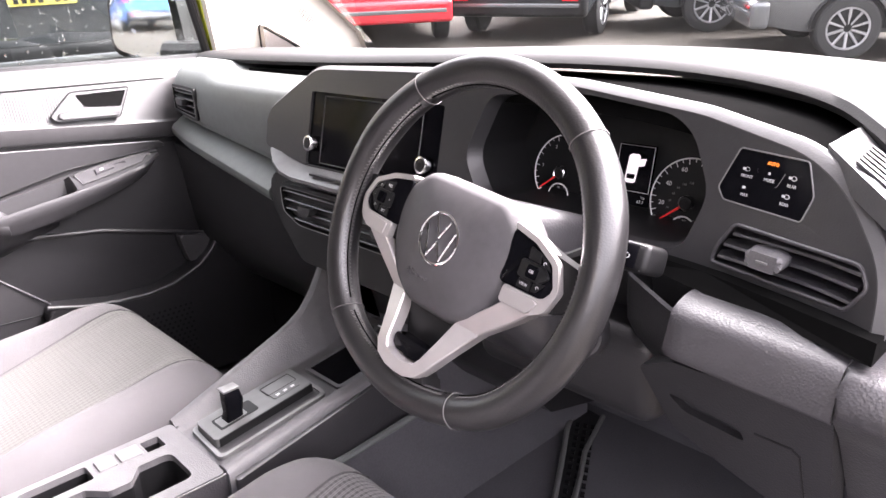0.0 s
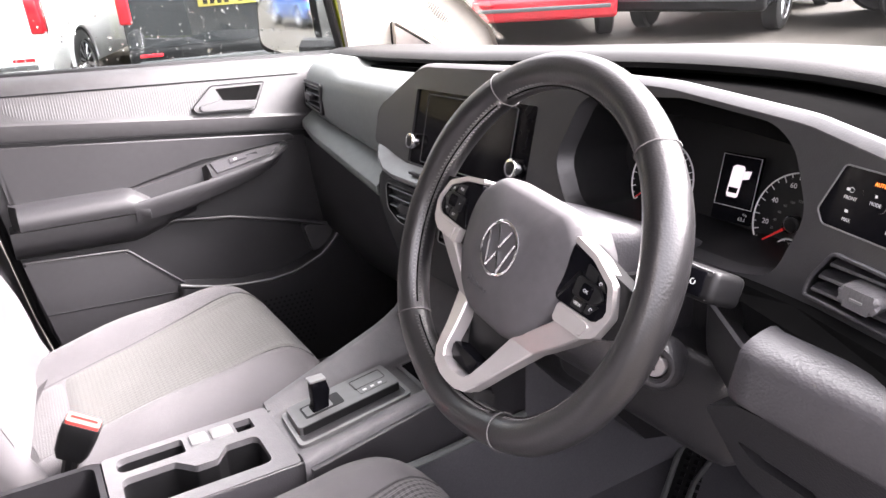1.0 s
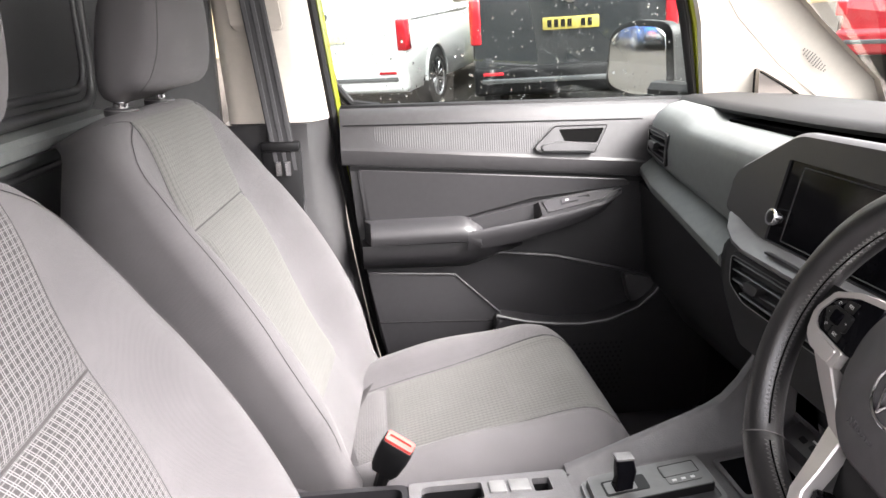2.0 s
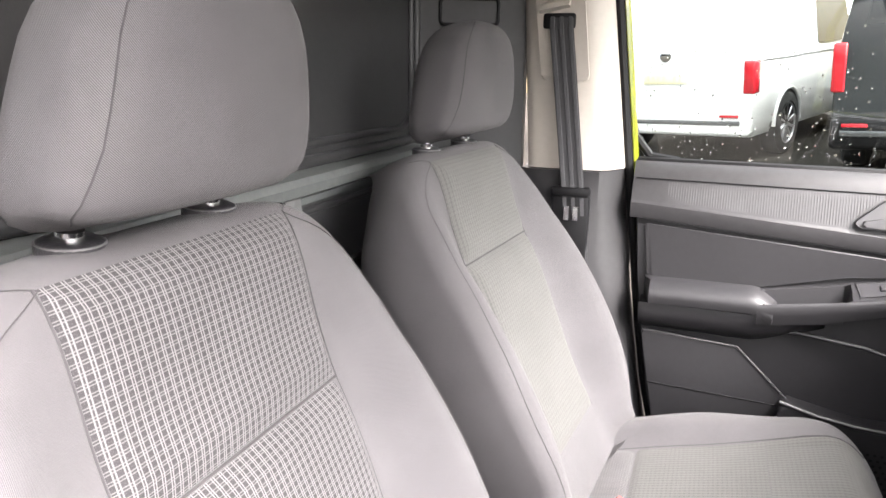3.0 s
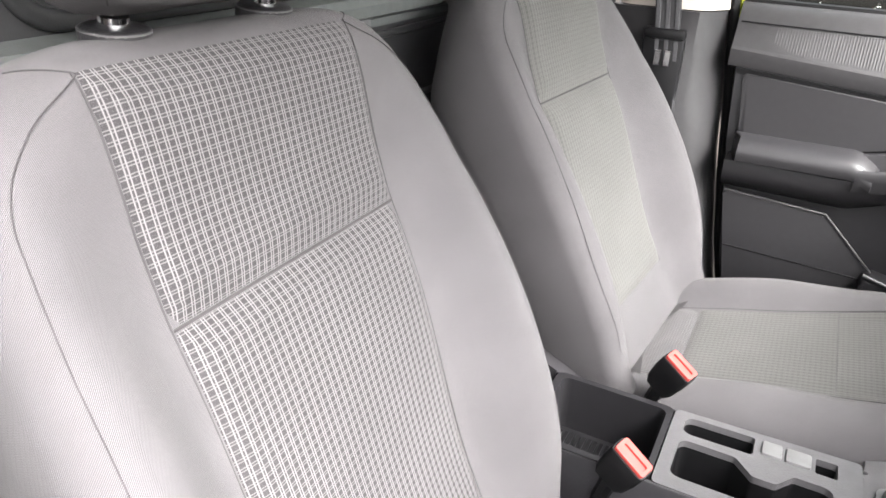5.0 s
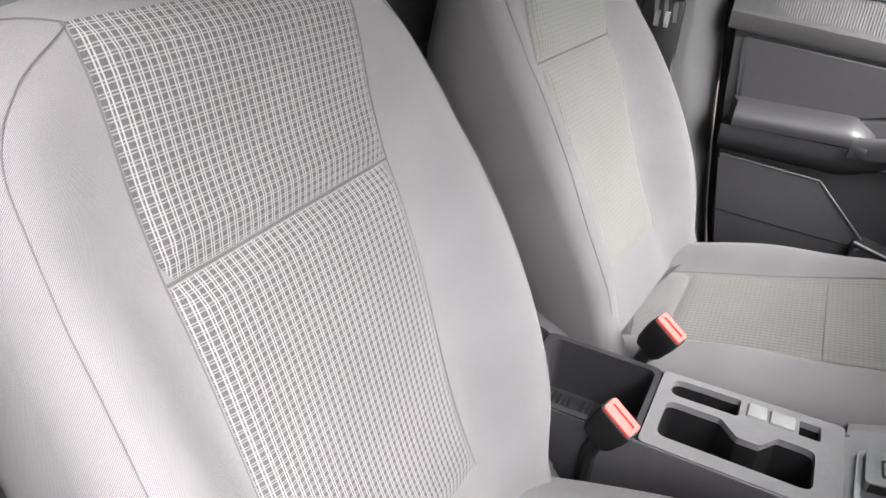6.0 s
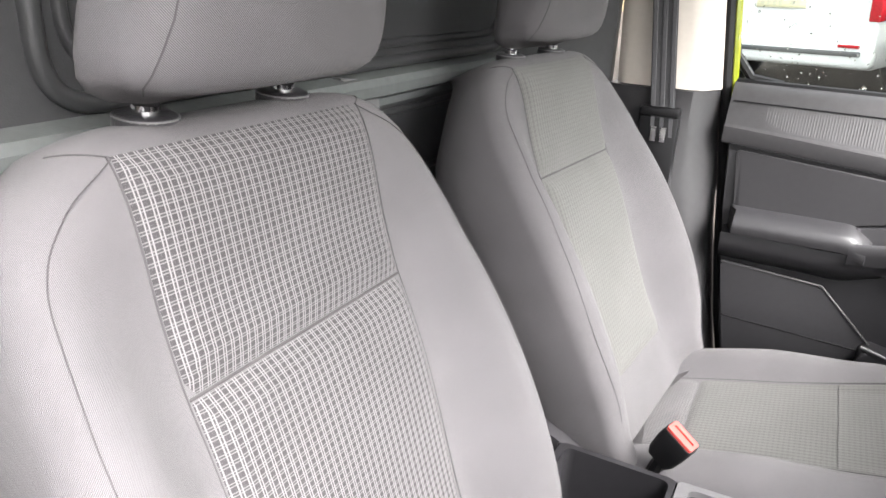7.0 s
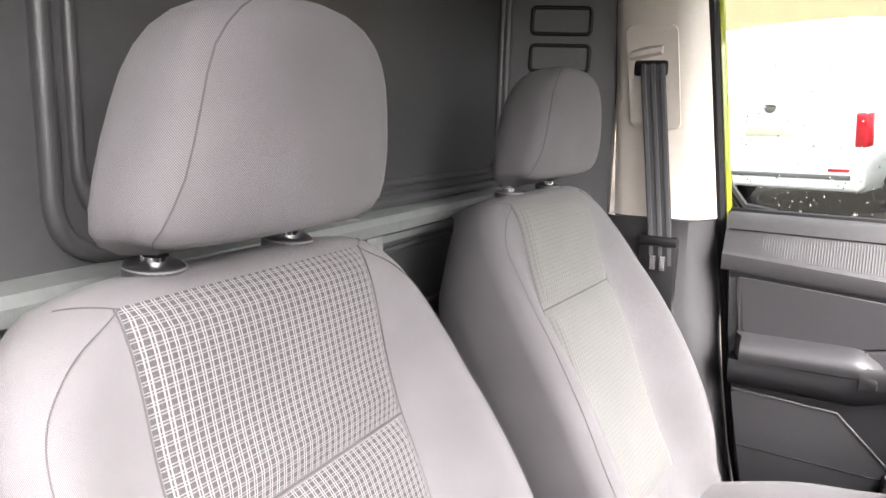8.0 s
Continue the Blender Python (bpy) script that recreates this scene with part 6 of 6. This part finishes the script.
    part("selector_plate", prism(soft_poly([(-0.063, 0.385), (0.002, 0.383), (0.002, 0.548), (-0.063, 0.548)], 0.006), slope, 0.0, 0.014, 0.001), M_PLATEG, t, "grey gear selector plate")
    part("side_wall_dark", prism([(0.0022, 0.388), (0.0040, 0.388), (0.0040, 0.546), (0.0022, 0.546)], slope, 0.0, 0.0135), M_BLACK, t)
    part("selector_slot", prism(soft_poly([(-0.045, 0.40), (-0.012, 0.40), (-0.012, 0.462), (-0.045, 0.462)], 0.004), slope, 0.0135, 0.0148), M_BLACK, t)
    part("brake_switch", prism(soft_poly([(-0.050, 0.488), (-0.010, 0.488), (-0.010, 0.535), (-0.050, 0.535)], 0.004), slope, 0.0135, 0.0150, 0.0005), M_PLATEG, t)
    part("brake_outline", tube([slope(a, b, 0.0150) for a, b in soft_poly([(-0.052, 0.486), (-0.026, 0.486), (-0.026, 0.537), (-0.052, 0.537)], 0.003)], 0.0006, 5, closed=True), M_BLACK, t)
    part("slot_insert", prism(soft_poly([(-0.041, 0.403), (-0.016, 0.403), (-0.016, 0.445), (-0.041, 0.445)], 0.003), slope, 0.0140, 0.0153), M_LEDGE, t, "silver slot insert")
    for k in range(3):
        part("switch_mark", prism([(-0.018, 0.494 + k * 0.013), (-0.014, 0.494 + k * 0.013), (-0.014, 0.500 + k * 0.013), (-0.018, 0.500 + k * 0.013)], slope, 0.0150, 0.0160), M_WHITEPR, t)
    lev = []
    for h, w, l, lean in ((0.0, 0.012, 0.013, 0.0), (0.012, 0.010, 0.012, 0.002), (0.030, 0.0105, 0.014, 0.003), (0.046, 0.0095, 0.012, 0.001), (0.050, 0.007, 0.009, 0.0)):
        lev.append([(-0.028 + a, 0.426 + lean + b, 0.732 + h) for a, b in soft_poly([(-w, -l), (w, -l), (w, l), (-w, l)], 0.004, 3)])
    part("gear_selector", loft(lev), M_GLOSS, t, "short gloss black gear selector")
    part("selector_cap", rounded(-0.0375, -0.0185, 0.413, 0.439, 0.7795, 0.7835, 0.0015), M_LEDGE, t, "silver selector cap")
    part("charge_tray", plate(soft_poly([(-0.058, 0.572), (0.036, 0.572), (0.036, 0.664), (-0.058, 0.664)], 0.006), [soft_poly([(-0.052, 0.578), (0.030, 0.578), (0.030, 0.658), (-0.052, 0.658)], 0.006)], lambda a, b, d: slope(a, b, 0.004 - d), 0.004), M_CONS, t)
    part("tray_floor", prism(soft_poly([(-0.053, 0.577), (0.031, 0.577), (0.031, 0.659), (-0.053, 0.659)], 0.006), slope, 0.0004, 0.0016), M_GLOSS, t, "black phone tray")
    part("socket_strip", prism(soft_poly([(-0.060, 0.672), (0.030, 0.672), (0.030, 0.70), (-0.060, 0.70)], 0.004), slope, 0.002, 0.02, 0.002), M_DARK, t)
    for k in range(2):
        part("socket", prism(soft_poly([(-0.030 + k * 0.024, 0.682), (-0.016 + k * 0.024, 0.682), (-0.016 + k * 0.024, 0.689), (-0.030 + k * 0.024, 0.689)], 0.002), slope, 0.018, 0.0206), M_BLACK, t)
    part("socket_mark", prism([(-0.012, 0.692), (0.004, 0.692), (0.004, 0.694), (-0.012, 0.694)], slope, 0.0196, 0.0206), M_WHITEPR, t)
    return t


console()


def buckle(x, y, z, rz, ry, name_label):
    m = Matrix.Translation((x, y, z)) @ Euler((radians(-28), radians(ry), radians(rz))).to_matrix().to_4x4()
    t = thing("seat_belt_buckle", name_label, "seat belt buckle", "seat belt buckles")
    rows = []
    for h, a, b in ((-0.058, 0.018, 0.012), (-0.046, 0.023, 0.0135), (-0.02, 0.0255, 0.0145), (-0.004, 0.0255, 0.0145), (0.0, 0.0245, 0.0135)):
        rows.append([m @ Vector((p[0], p[1], h)) for p in soft_poly([(-b, -a), (b, -a), (b, a), (-b, a)], 0.006, 3)])
    part("body", loft(rows), M_BLACK, t, "black buckle body", angle=40)
    part("release_button", plate(soft_poly([(-0.0115, -0.0225), (0.0115, -0.0225), (0.0115, 0.0225), (-0.0115, 0.0225)], 0.004), [soft_poly([(-0.004, -0.018), (0.006, -0.018), (0.006, 0.018), (-0.004, 0.018)], 0.002)], lambda a, b, d: m @ Vector((a, b, 0.005 - d)), 0.012), M_RED, t, "red release button")
    part("tongue_slot", prism(soft_poly([(-0.004, -0.018), (0.006, -0.018), (0.006, 0.018), (-0.004, 0.018)], 0.002), lambda a, b, d: m @ Vector((a, b, d)), 0.0, 0.0015), M_RED, t)
    part("stem", tube([m @ Vector((0, 0, -0.05)), m @ Vector((0, 0.01, -0.10)), m @ Vector((0, 0.04, -0.17))], 0.011, 8), M_BLACK, t)
    return t


buckle(-0.128, 0.118, 0.766, -20, 2, "black seat belt buckle with red button by the passenger seat")
buckle(0.098, 0.106, 0.768, -20, 6, "black seat belt buckle with red button by the driver's seat")


def pedals():
    def pedal(name, label, at, w, h):
        t = thing(name, label, "pedal", "foot pedals")
        m = Matrix.Translation(at) @ Euler((radians(-35), 0, 0)).to_matrix().to_4x4()
        part("pad", rounded(-w, w, -0.006, 0.008, -h, h, 0.006, m=m), M_BLACK, t)
        part("lever", tube([at + Vector((0, 0.012, 0.0)), at + Vector((0, 0.08, 0.10)), at + Vector((0, 0.10, 0.22))], 0.009, 8), M_BLACK, t)
        grip = bmesh.new()
        for sg in (-1, 1):
            for k in range(-3, 4):
                c = k * w * 0.42
                ends = [(c - h * 0.8 * sg, -h * 0.8), (c + h * 0.8 * sg, h * 0.8)]
                a, b = [Vector((max(-w * 0.86, min(w * 0.86, p)), -0.0075, q)) for p, q in ends]
                side = Vector((0.0016, 0, 0))
                grip.faces.new([grip.verts.new(m @ v) for v in (a - side, a + side, b + side, b - side)])
        part("tread_pattern", grip, M_DARK, t, smooth=False)

    pedal("brake_pedal", "black rubber brake pedal with crossed tread in the footwell", Vector((0.607, 0.85, 0.735)), 0.036, 0.030)
    pedal("accelerator_pedal", "black accelerator pedal deep in the dark footwell", Vector((0.690, 0.90, 0.690)), 0.024, 0.045)
    mat = thing("floor_mat", "dark carpet floor mat with pale bound edge", "floor mat")
    part("mat", rounded(0.30, 0.66, 0.28, 0.92, 0.441, 0.449, 0.003), M_CARPET, mat)
    rest = thing("foot_rest", "dark ribbed foot rest with pale edges in the footwell", "foot rest")
    part("tread", prism([(0.044, 1.19), (0.12, 1.18), (0.166, 1.05), (0.255, 0.88), (0.225, 0.87), (0.093, 1.09)], lambda a, b, d: (a, b, d), 0.441, 0.449), M_LOWER, rest)
    for ends in (((0.044, 1.19, 0.452), (0.093, 1.09, 0.452), (0.16, 0.98, 0.452), (0.225, 0.87, 0.452)), ((0.12, 1.18, 0.452), (0.166, 1.05, 0.452), (0.205, 0.98, 0.452), (0.255, 0.88, 0.452))):
        part("edge", tube(ends, 0.0055, 8), M_LEDGE, rest)
    knobs = bmesh.new()
    for k in range(11):
        for n in range(3):
            c = Vector((0.098 + 0.0125 * k + 0.014 * n, 1.12 - 0.0215 * k + 0.007 * n, 0.4505))
            bmesh.ops.create_cube(knobs, size=1.0, matrix=Matrix.Translation(c) @ Euler((0, 0, 0.5)).to_matrix().to_4x4() @ Matrix.Diagonal((0.008, 0.011, 0.004, 1)))
    part("tread_pattern", knobs, M_BLACK, rest, smooth=False)
    part("binding", tube([(a, b, 0.450) for a, b in soft_poly([(0.30, 0.28), (0.66, 0.28), (0.66, 0.92), (0.23, 0.92)], 0.05, 6)], 0.006, 6, closed=True), M_LEDGE, mat)


pedals()


# ---- outside ----
GROUND = Vector((0.055, -0.065, 1.0)).normalized()
TILT = Vector((0, 0, 1)).rotation_difference(GROUND).to_matrix().to_4x4()
bm = bmesh.new()
bmesh.ops.create_grid(bm, x_segments=24, y_segments=24, size=600)
bmesh.ops.transform(bm, matrix=TILT, verts=bm.verts)
tagged(finish("ground", bm, M_ASPHALT), "wet grey asphalt car park", "ground", kind="structure")


def wheel_part(parent, x, y, r, side_sign):
    w = new("wheel")
    w.parent = parent
    m = Matrix.Translation((x, y, r)) @ Euler((0, radians(90 * side_sign), 0)).to_matrix().to_4x4()
    part("tyre", lathe([(r * 0.66, -0.11), (r * 0.9, -0.11), (r, -0.08), (r, 0.08), (r * 0.92, 0.10), (r * 0.68, 0.105), (r * 0.66, 0.06)], 28, m), M_TYRE, w)
    part("rim", lathe([(r * 0.66, 0.0), (r * 0.665, 0.085), (r * 0.62, 0.09), (r * 0.58, 0.05), (r * 0.2, 0.045), (r * 0.0, 0.05)], 28, m), M_BLACK, w)
    for k in range(10):
        a = 2 * math.pi * k / 10
        p0, p1 = Vector((r * 0.12 * math.cos(a), r * 0.12 * math.sin(a), 0.07)), Vector((r * 0.62 * math.cos(a), r * 0.62 * math.sin(a), 0.082))
        part("spoke", tube([m @ p0, m @ p1], 0.016, 6), M_ALLOY, w)
    part("rim_lip", tube([m @ Vector((r * 0.64 * math.cos(a), r * 0.64 * math.sin(a), 0.09)) for a in (2 * math.pi * k / 28 for k in range(28))], 0.012, 6, closed=True), M_ALLOY, w)


def vehicle(name, label, paint, length, width, height, profile, wheel_r, at, lamp_z, lamp_h, plate_z, window_z, van=False, bumper=M_BLACK, plate_mat=M_PLATE, bars=M_BLACK):
    """A vehicle whose rear stands at y = 0 and whose nose points to +y. profile: rows of (y, lower z, upper z, half-width at the top)."""
    t = thing(name, label, "van" if van else "car", "parked vehicles", at=at)
    hw = width / 2
    rows = []
    for y, z0, z1, top_w, full in profile:
        belt = min(window_z, z1 - 0.05)
        pts = [(-hw * full * 0.93, z0), (-hw * full, z0 + 0.18), (-hw * full, (z0 + belt) / 2), (-hw * full * 0.985, belt), (-top_w, z1 - 0.06), (-top_w * 0.86, z1 - 0.01), (-top_w * 0.4, z1), (top_w * 0.4, z1), (top_w * 0.86, z1 - 0.01), (top_w, z1 - 0.06), (hw * full * 0.985, belt), (hw * full, (z0 + belt) / 2), (hw * full, z0 + 0.18), (hw * full * 0.93, z0)]
        rows.append([(x, y, z) for x, z in pts])
    part("body", loft(rows), paint, t, angle=30)
    axle = (0.95 if van else 0.85, length - 0.9)
    for y in axle:
        for sg in (-1, 1):
            wheel_part(t, sg * (hw - 0.082), y, wheel_r, sg)
            arch = [(sg * (hw + 0.002), y + (wheel_r + 0.045) * math.cos(a), wheel_r + (wheel_r + 0.045) * math.sin(a)) for a in (math.pi * k / 14 for k in range(15))]
            part("wheel_arch", tube(arch, 0.022, 6), M_BLACK if not van else paint, t)
            well = [(y + (wheel_r + 0.05) * math.cos(a), wheel_r + (wheel_r + 0.05) * math.sin(a)) for a in (math.pi * k / 14 for k in range(15))]
            part("wheel_well", prism(well, lambda a, b, d, sg=sg: (sg * d, a, b), hw - 0.25, hw + 0.002), M_BLACK, t)
    part("rear_bumper", rounded(-hw * 0.99, hw * 0.99, -0.075, 0.12, 0.30, 0.58, 0.05, 3), bumper, t)
    part("bumper_trim", rounded(-hw * 0.9, hw * 0.9, -0.085, -0.05, 0.42, 0.47, 0.008), M_SILVP, t)
    for sg in (-1, 1):
        part("tail_lamp", rounded(sg * hw - 0.10 if sg > 0 else -hw - 0.012, sg * hw + 0.012 if sg > 0 else -hw + 0.10, -0.03, 0.14, lamp_z - lamp_h / 2, lamp_z + lamp_h / 2, 0.02, 3), M_LAMP, t, "red tail lamp")
        part("reflector", rounded(sg * hw * 0.78 - 0.10, sg * hw * 0.78 + 0.10, -0.088, -0.06, 0.50, 0.53, 0.004), M_LAMP, t)
    part("number_plate", rounded(-0.26, 0.26, -0.032, -0.012, plate_z - 0.055, plate_z + 0.055, 0.003), plate_mat, t, "number plate with plain bars")
    for k in range(7):
        if k != 4:
            part("plate_bar", rounded(-0.215 + k * 0.062, -0.175 + k * 0.062, -0.0345, -0.030, plate_z - 0.035, plate_z + 0.035, 0), bars, t)
    part("badge", lathe([(0.065, 0.0), (0.065, 0.012), (0.055, 0.018), (0.0005, 0.018)], 24, Matrix.Translation((0, -0.012, plate_z + 0.24)) @ Euler((radians(90), 0, 0)).to_matrix().to_4x4()), M_CHROME, t)
    # glazing
    rear_top = profile[1][2] - 0.16
    if paint is not M_WHITEP and rear_top > window_z + 0.1:
        part("rear_window", prism(soft_poly([(-hw * 0.80, window_z + 0.04), (hw * 0.80, window_z + 0.04), (hw * 0.70, rear_top), (-hw * 0.70, rear_top)], 0.06), lambda a, b, d: (a, d + (b - window_z) * profile[1][0] / max(0.2, profile[1][2] - window_z), b), -0.012, 0.01), M_CARGLASS, t)
    for sg in (-1, 1):
        ys = (0.5, length * 0.36, length * 0.37, length * 0.62)
        for y0, y1 in ((ys[0], ys[1]), (ys[2], ys[3])):
            if van and y0 < 1:
                continue
            part("side_window", prism(soft_poly([(y0, window_z + 0.03), (y1, window_z + 0.03), (y1 - 0.08, height - 0.17), (y0 + 0.10, height - 0.17)], 0.05), lambda a, b, d, sg=sg: (sg * (hw * 0.99 - (b - window_z) * 0.20 + d), a, b), -0.03, 0.012), M_CARGLASS, t)
        part("sill_line", tube([(sg * (hw + 0.001), 0.2, window_z - 0.06), (sg * (hw + 0.001), length * 0.75, window_z - 0.05)], 0.008, 6), paint, t)
    return t


def bearing(yaw, dist, head):
    """A place on the ground: direction and distance from the van, and the heading there, in degrees to the left of straight ahead."""
    p = Vector((0.8 - math.sin(radians(yaw)) * dist, 0.1 + math.cos(radians(yaw)) * dist, 0))
    p.z = -(GROUND.x * p.x + GROUND.y * p.y) / GROUND.z
    return Matrix.Translation(p) @ TILT @ Euler((0, 0, radians(head))).to_matrix().to_4x4()


VAN = [(-0.02, 0.32, 1.0, 0.86, 0.97), (0.0, 0.30, 1.90, 0.78, 0.99), (0.12, 0.28, 1.97, 0.80, 1.0), (1.0, 0.28, 1.99, 0.80, 1.0), (3.2, 0.28, 1.97, 0.78, 1.0), (3.75, 0.28, 1.85, 0.72, 1.0), (4.4, 0.28, 1.16, 0.80, 0.97), (4.85, 0.30, 0.95, 0.70, 0.9), (4.95, 0.34, 0.7, 0.65, 0.86)]
HATCH = [(-0.02, 0.36, 0.85, 0.76, 0.93), (0.06, 0.34, 1.02, 0.74, 0.96), (0.42, 0.28, 1.40, 0.56, 1.0), (0.9, 0.26, 1.46, 0.58, 1.0), (2.1, 0.26, 1.47, 0.58, 1.0), (2.9, 0.26, 1.10, 0.66, 1.0), (3.9, 0.28, 0.86, 0.66, 0.95), (4.2, 0.34, 0.62, 0.6, 0.86)]
SUV = [(-0.02, 0.40, 1.0, 0.80, 0.94), (0.05, 0.36, 1.16, 0.78, 0.97), (0.34, 0.32, 1.60, 0.62, 1.0), (0.9, 0.30, 1.68, 0.64, 1.0), (2.4, 0.30, 1.67, 0.64, 1.0), (3.1, 0.30, 1.18, 0.72, 1.0), (4.2, 0.32, 1.0, 0.72, 0.96), (4.5, 0.38, 0.7, 0.66, 0.88)]
vehicle("white_van", "white panel van parked with red tail lamps, wet with rain", M_WHITEP, 4.95, 1.9, 1.99, VAN, 0.34, bearing(92.6, 8.4, 66), 0.90, 0.33, 0.90, 1.12, van=True, bumper=M_WHITEP, plate_mat=M_PALEPLATE, bars=M_PALEBAR)
vehicle("dark_van", "dark grey van with yellow rear plate, wet with rain", M_GREYP, 4.95, 1.9, 1.99, VAN, 0.34, bearing(74.0, 7.2, 72), 1.00, 0.42, 0.95, 1.12, van=True)
vehicle("red_car", "red hatchback parked in the car park", M_REDP, 4.2, 1.78, 1.47, HATCH, 0.31, bearing(50.8, 9.3, 52), 0.80, 0.16, 0.72, 0.95, bumper=M_REDP)
vehicle("dark_suv", "dark grey off-road car parked across the car park", M_GREYP, 4.5, 1.85, 1.68, SUV, 0.35, bearing(40.6, 9.6, 22), 0.86, 0.15, 0.72, 1.1)
vehicle("black_car", "black estate car parked across the car park", M_GREYP, 4.5, 1.85, 1.68, SUV, 0.35, bearing(32.0, 11.0, -48), 0.86, 0.15, 0.72, 1.1)
vehicle("silver_car", "silver hatchback parked across the car park", M_SILVP, 4.2, 1.78, 1.47, HATCH, 0.31, bearing(24.5, 9.0, -54), 0.80, 0.16, 0.72, 0.95, bumper=M_SILVP)
vehicle("blue_van", "blue van parked behind, seen in the door mirror", M_BLUEP, 4.95, 1.9, 1.99, VAN, 0.34, bearing(162.0, 20.0, 150), 1.02, 0.42, 1.06, 1.12, van=True)


def far_building():
    t = thing("brick_building", "pale brick building with windows beyond the car park", "building", at=bearing(94.0, 20.0, 94))
    part("wall", rounded(-16, 16, 0, 8, -1, 6.5, 0), M_BRICK, t)
    part("roof", prism([(-0.4, 6.4), (4, 9), (8.4, 6.4)], lambda a, b, d: (d, a, b), -16.4, 16.4), M_DARK, t)
    for k in range(9):
        for z in (0.9, 3.7):
            w = part("window", rounded(-14.6 + k * 3.4, -13.0 + k * 3.4, -0.05, 0.1, z, z + 1.5, 0.02), M_WHITEP, t)
            part("pane", rounded(-14.45 + k * 3.4, -13.15 + k * 3.4, -0.07, 0.0, z + 0.12, z + 1.38, 0), M_CARGLASS, w)
    return t


far_building()


def sky_block():
    """An unseen plain block, added to darken the low sky beyond the windscreen."""
    t = tagged(new("wall_unseen", None), "unseen plain brick block added to hold back low sky light ahead", "building", kind="structure")
    m = bearing(8.0, 26.0, 8.0)
    part("block_wall", rounded(-34, 6, 0, 8, -2, 6.4, 0, m=m), M_BRICK, t)
    part("block_roof", prism([(-0.4, 6.3), (4, 8.4), (8.4, 6.3)], lambda a, b, d: m @ Vector((d, a, b)), -34.4, 6.4), M_DARK, t)


sky_block()


def open_door():
    """The driver's door, swung open beyond the doorway."""
    t = tagged(new("door_2", None), "driver's door standing open with dark trim", "door", kind="structure")
    m = Matrix.Translation((0.86, 0.92, 0)) @ Euler((0, 0, radians(72))).to_matrix().to_4x4()
    part("panel", prism(soft_poly([(-1.05, 0.42), (0.0, 0.42), (0.0, 1.19), (-1.05, 1.19)], 0.06), lambda a, b, d: m @ Vector((d, a, b)), 0.0, 0.10, 0.01, 2), M_DOOR, t)
    part("skin", prism(soft_poly([(-1.06, 0.40), (0.0, 0.40), (0.0, 1.20), (-1.06, 1.20)], 0.06), lambda a, b, d: m @ Vector((d, a, b)), 0.10, 0.13, 0.01, 2), M_GREEN, t)
    part("window_frame", tube([m @ Vector((0.08, a, b)) for a, b in ((-1.02, 1.19), (-0.98, 1.60), (-0.85, 1.72), (-0.35, 1.74), (-0.02, 1.25))], 0.022, 8), M_GREEN, t)


open_door()
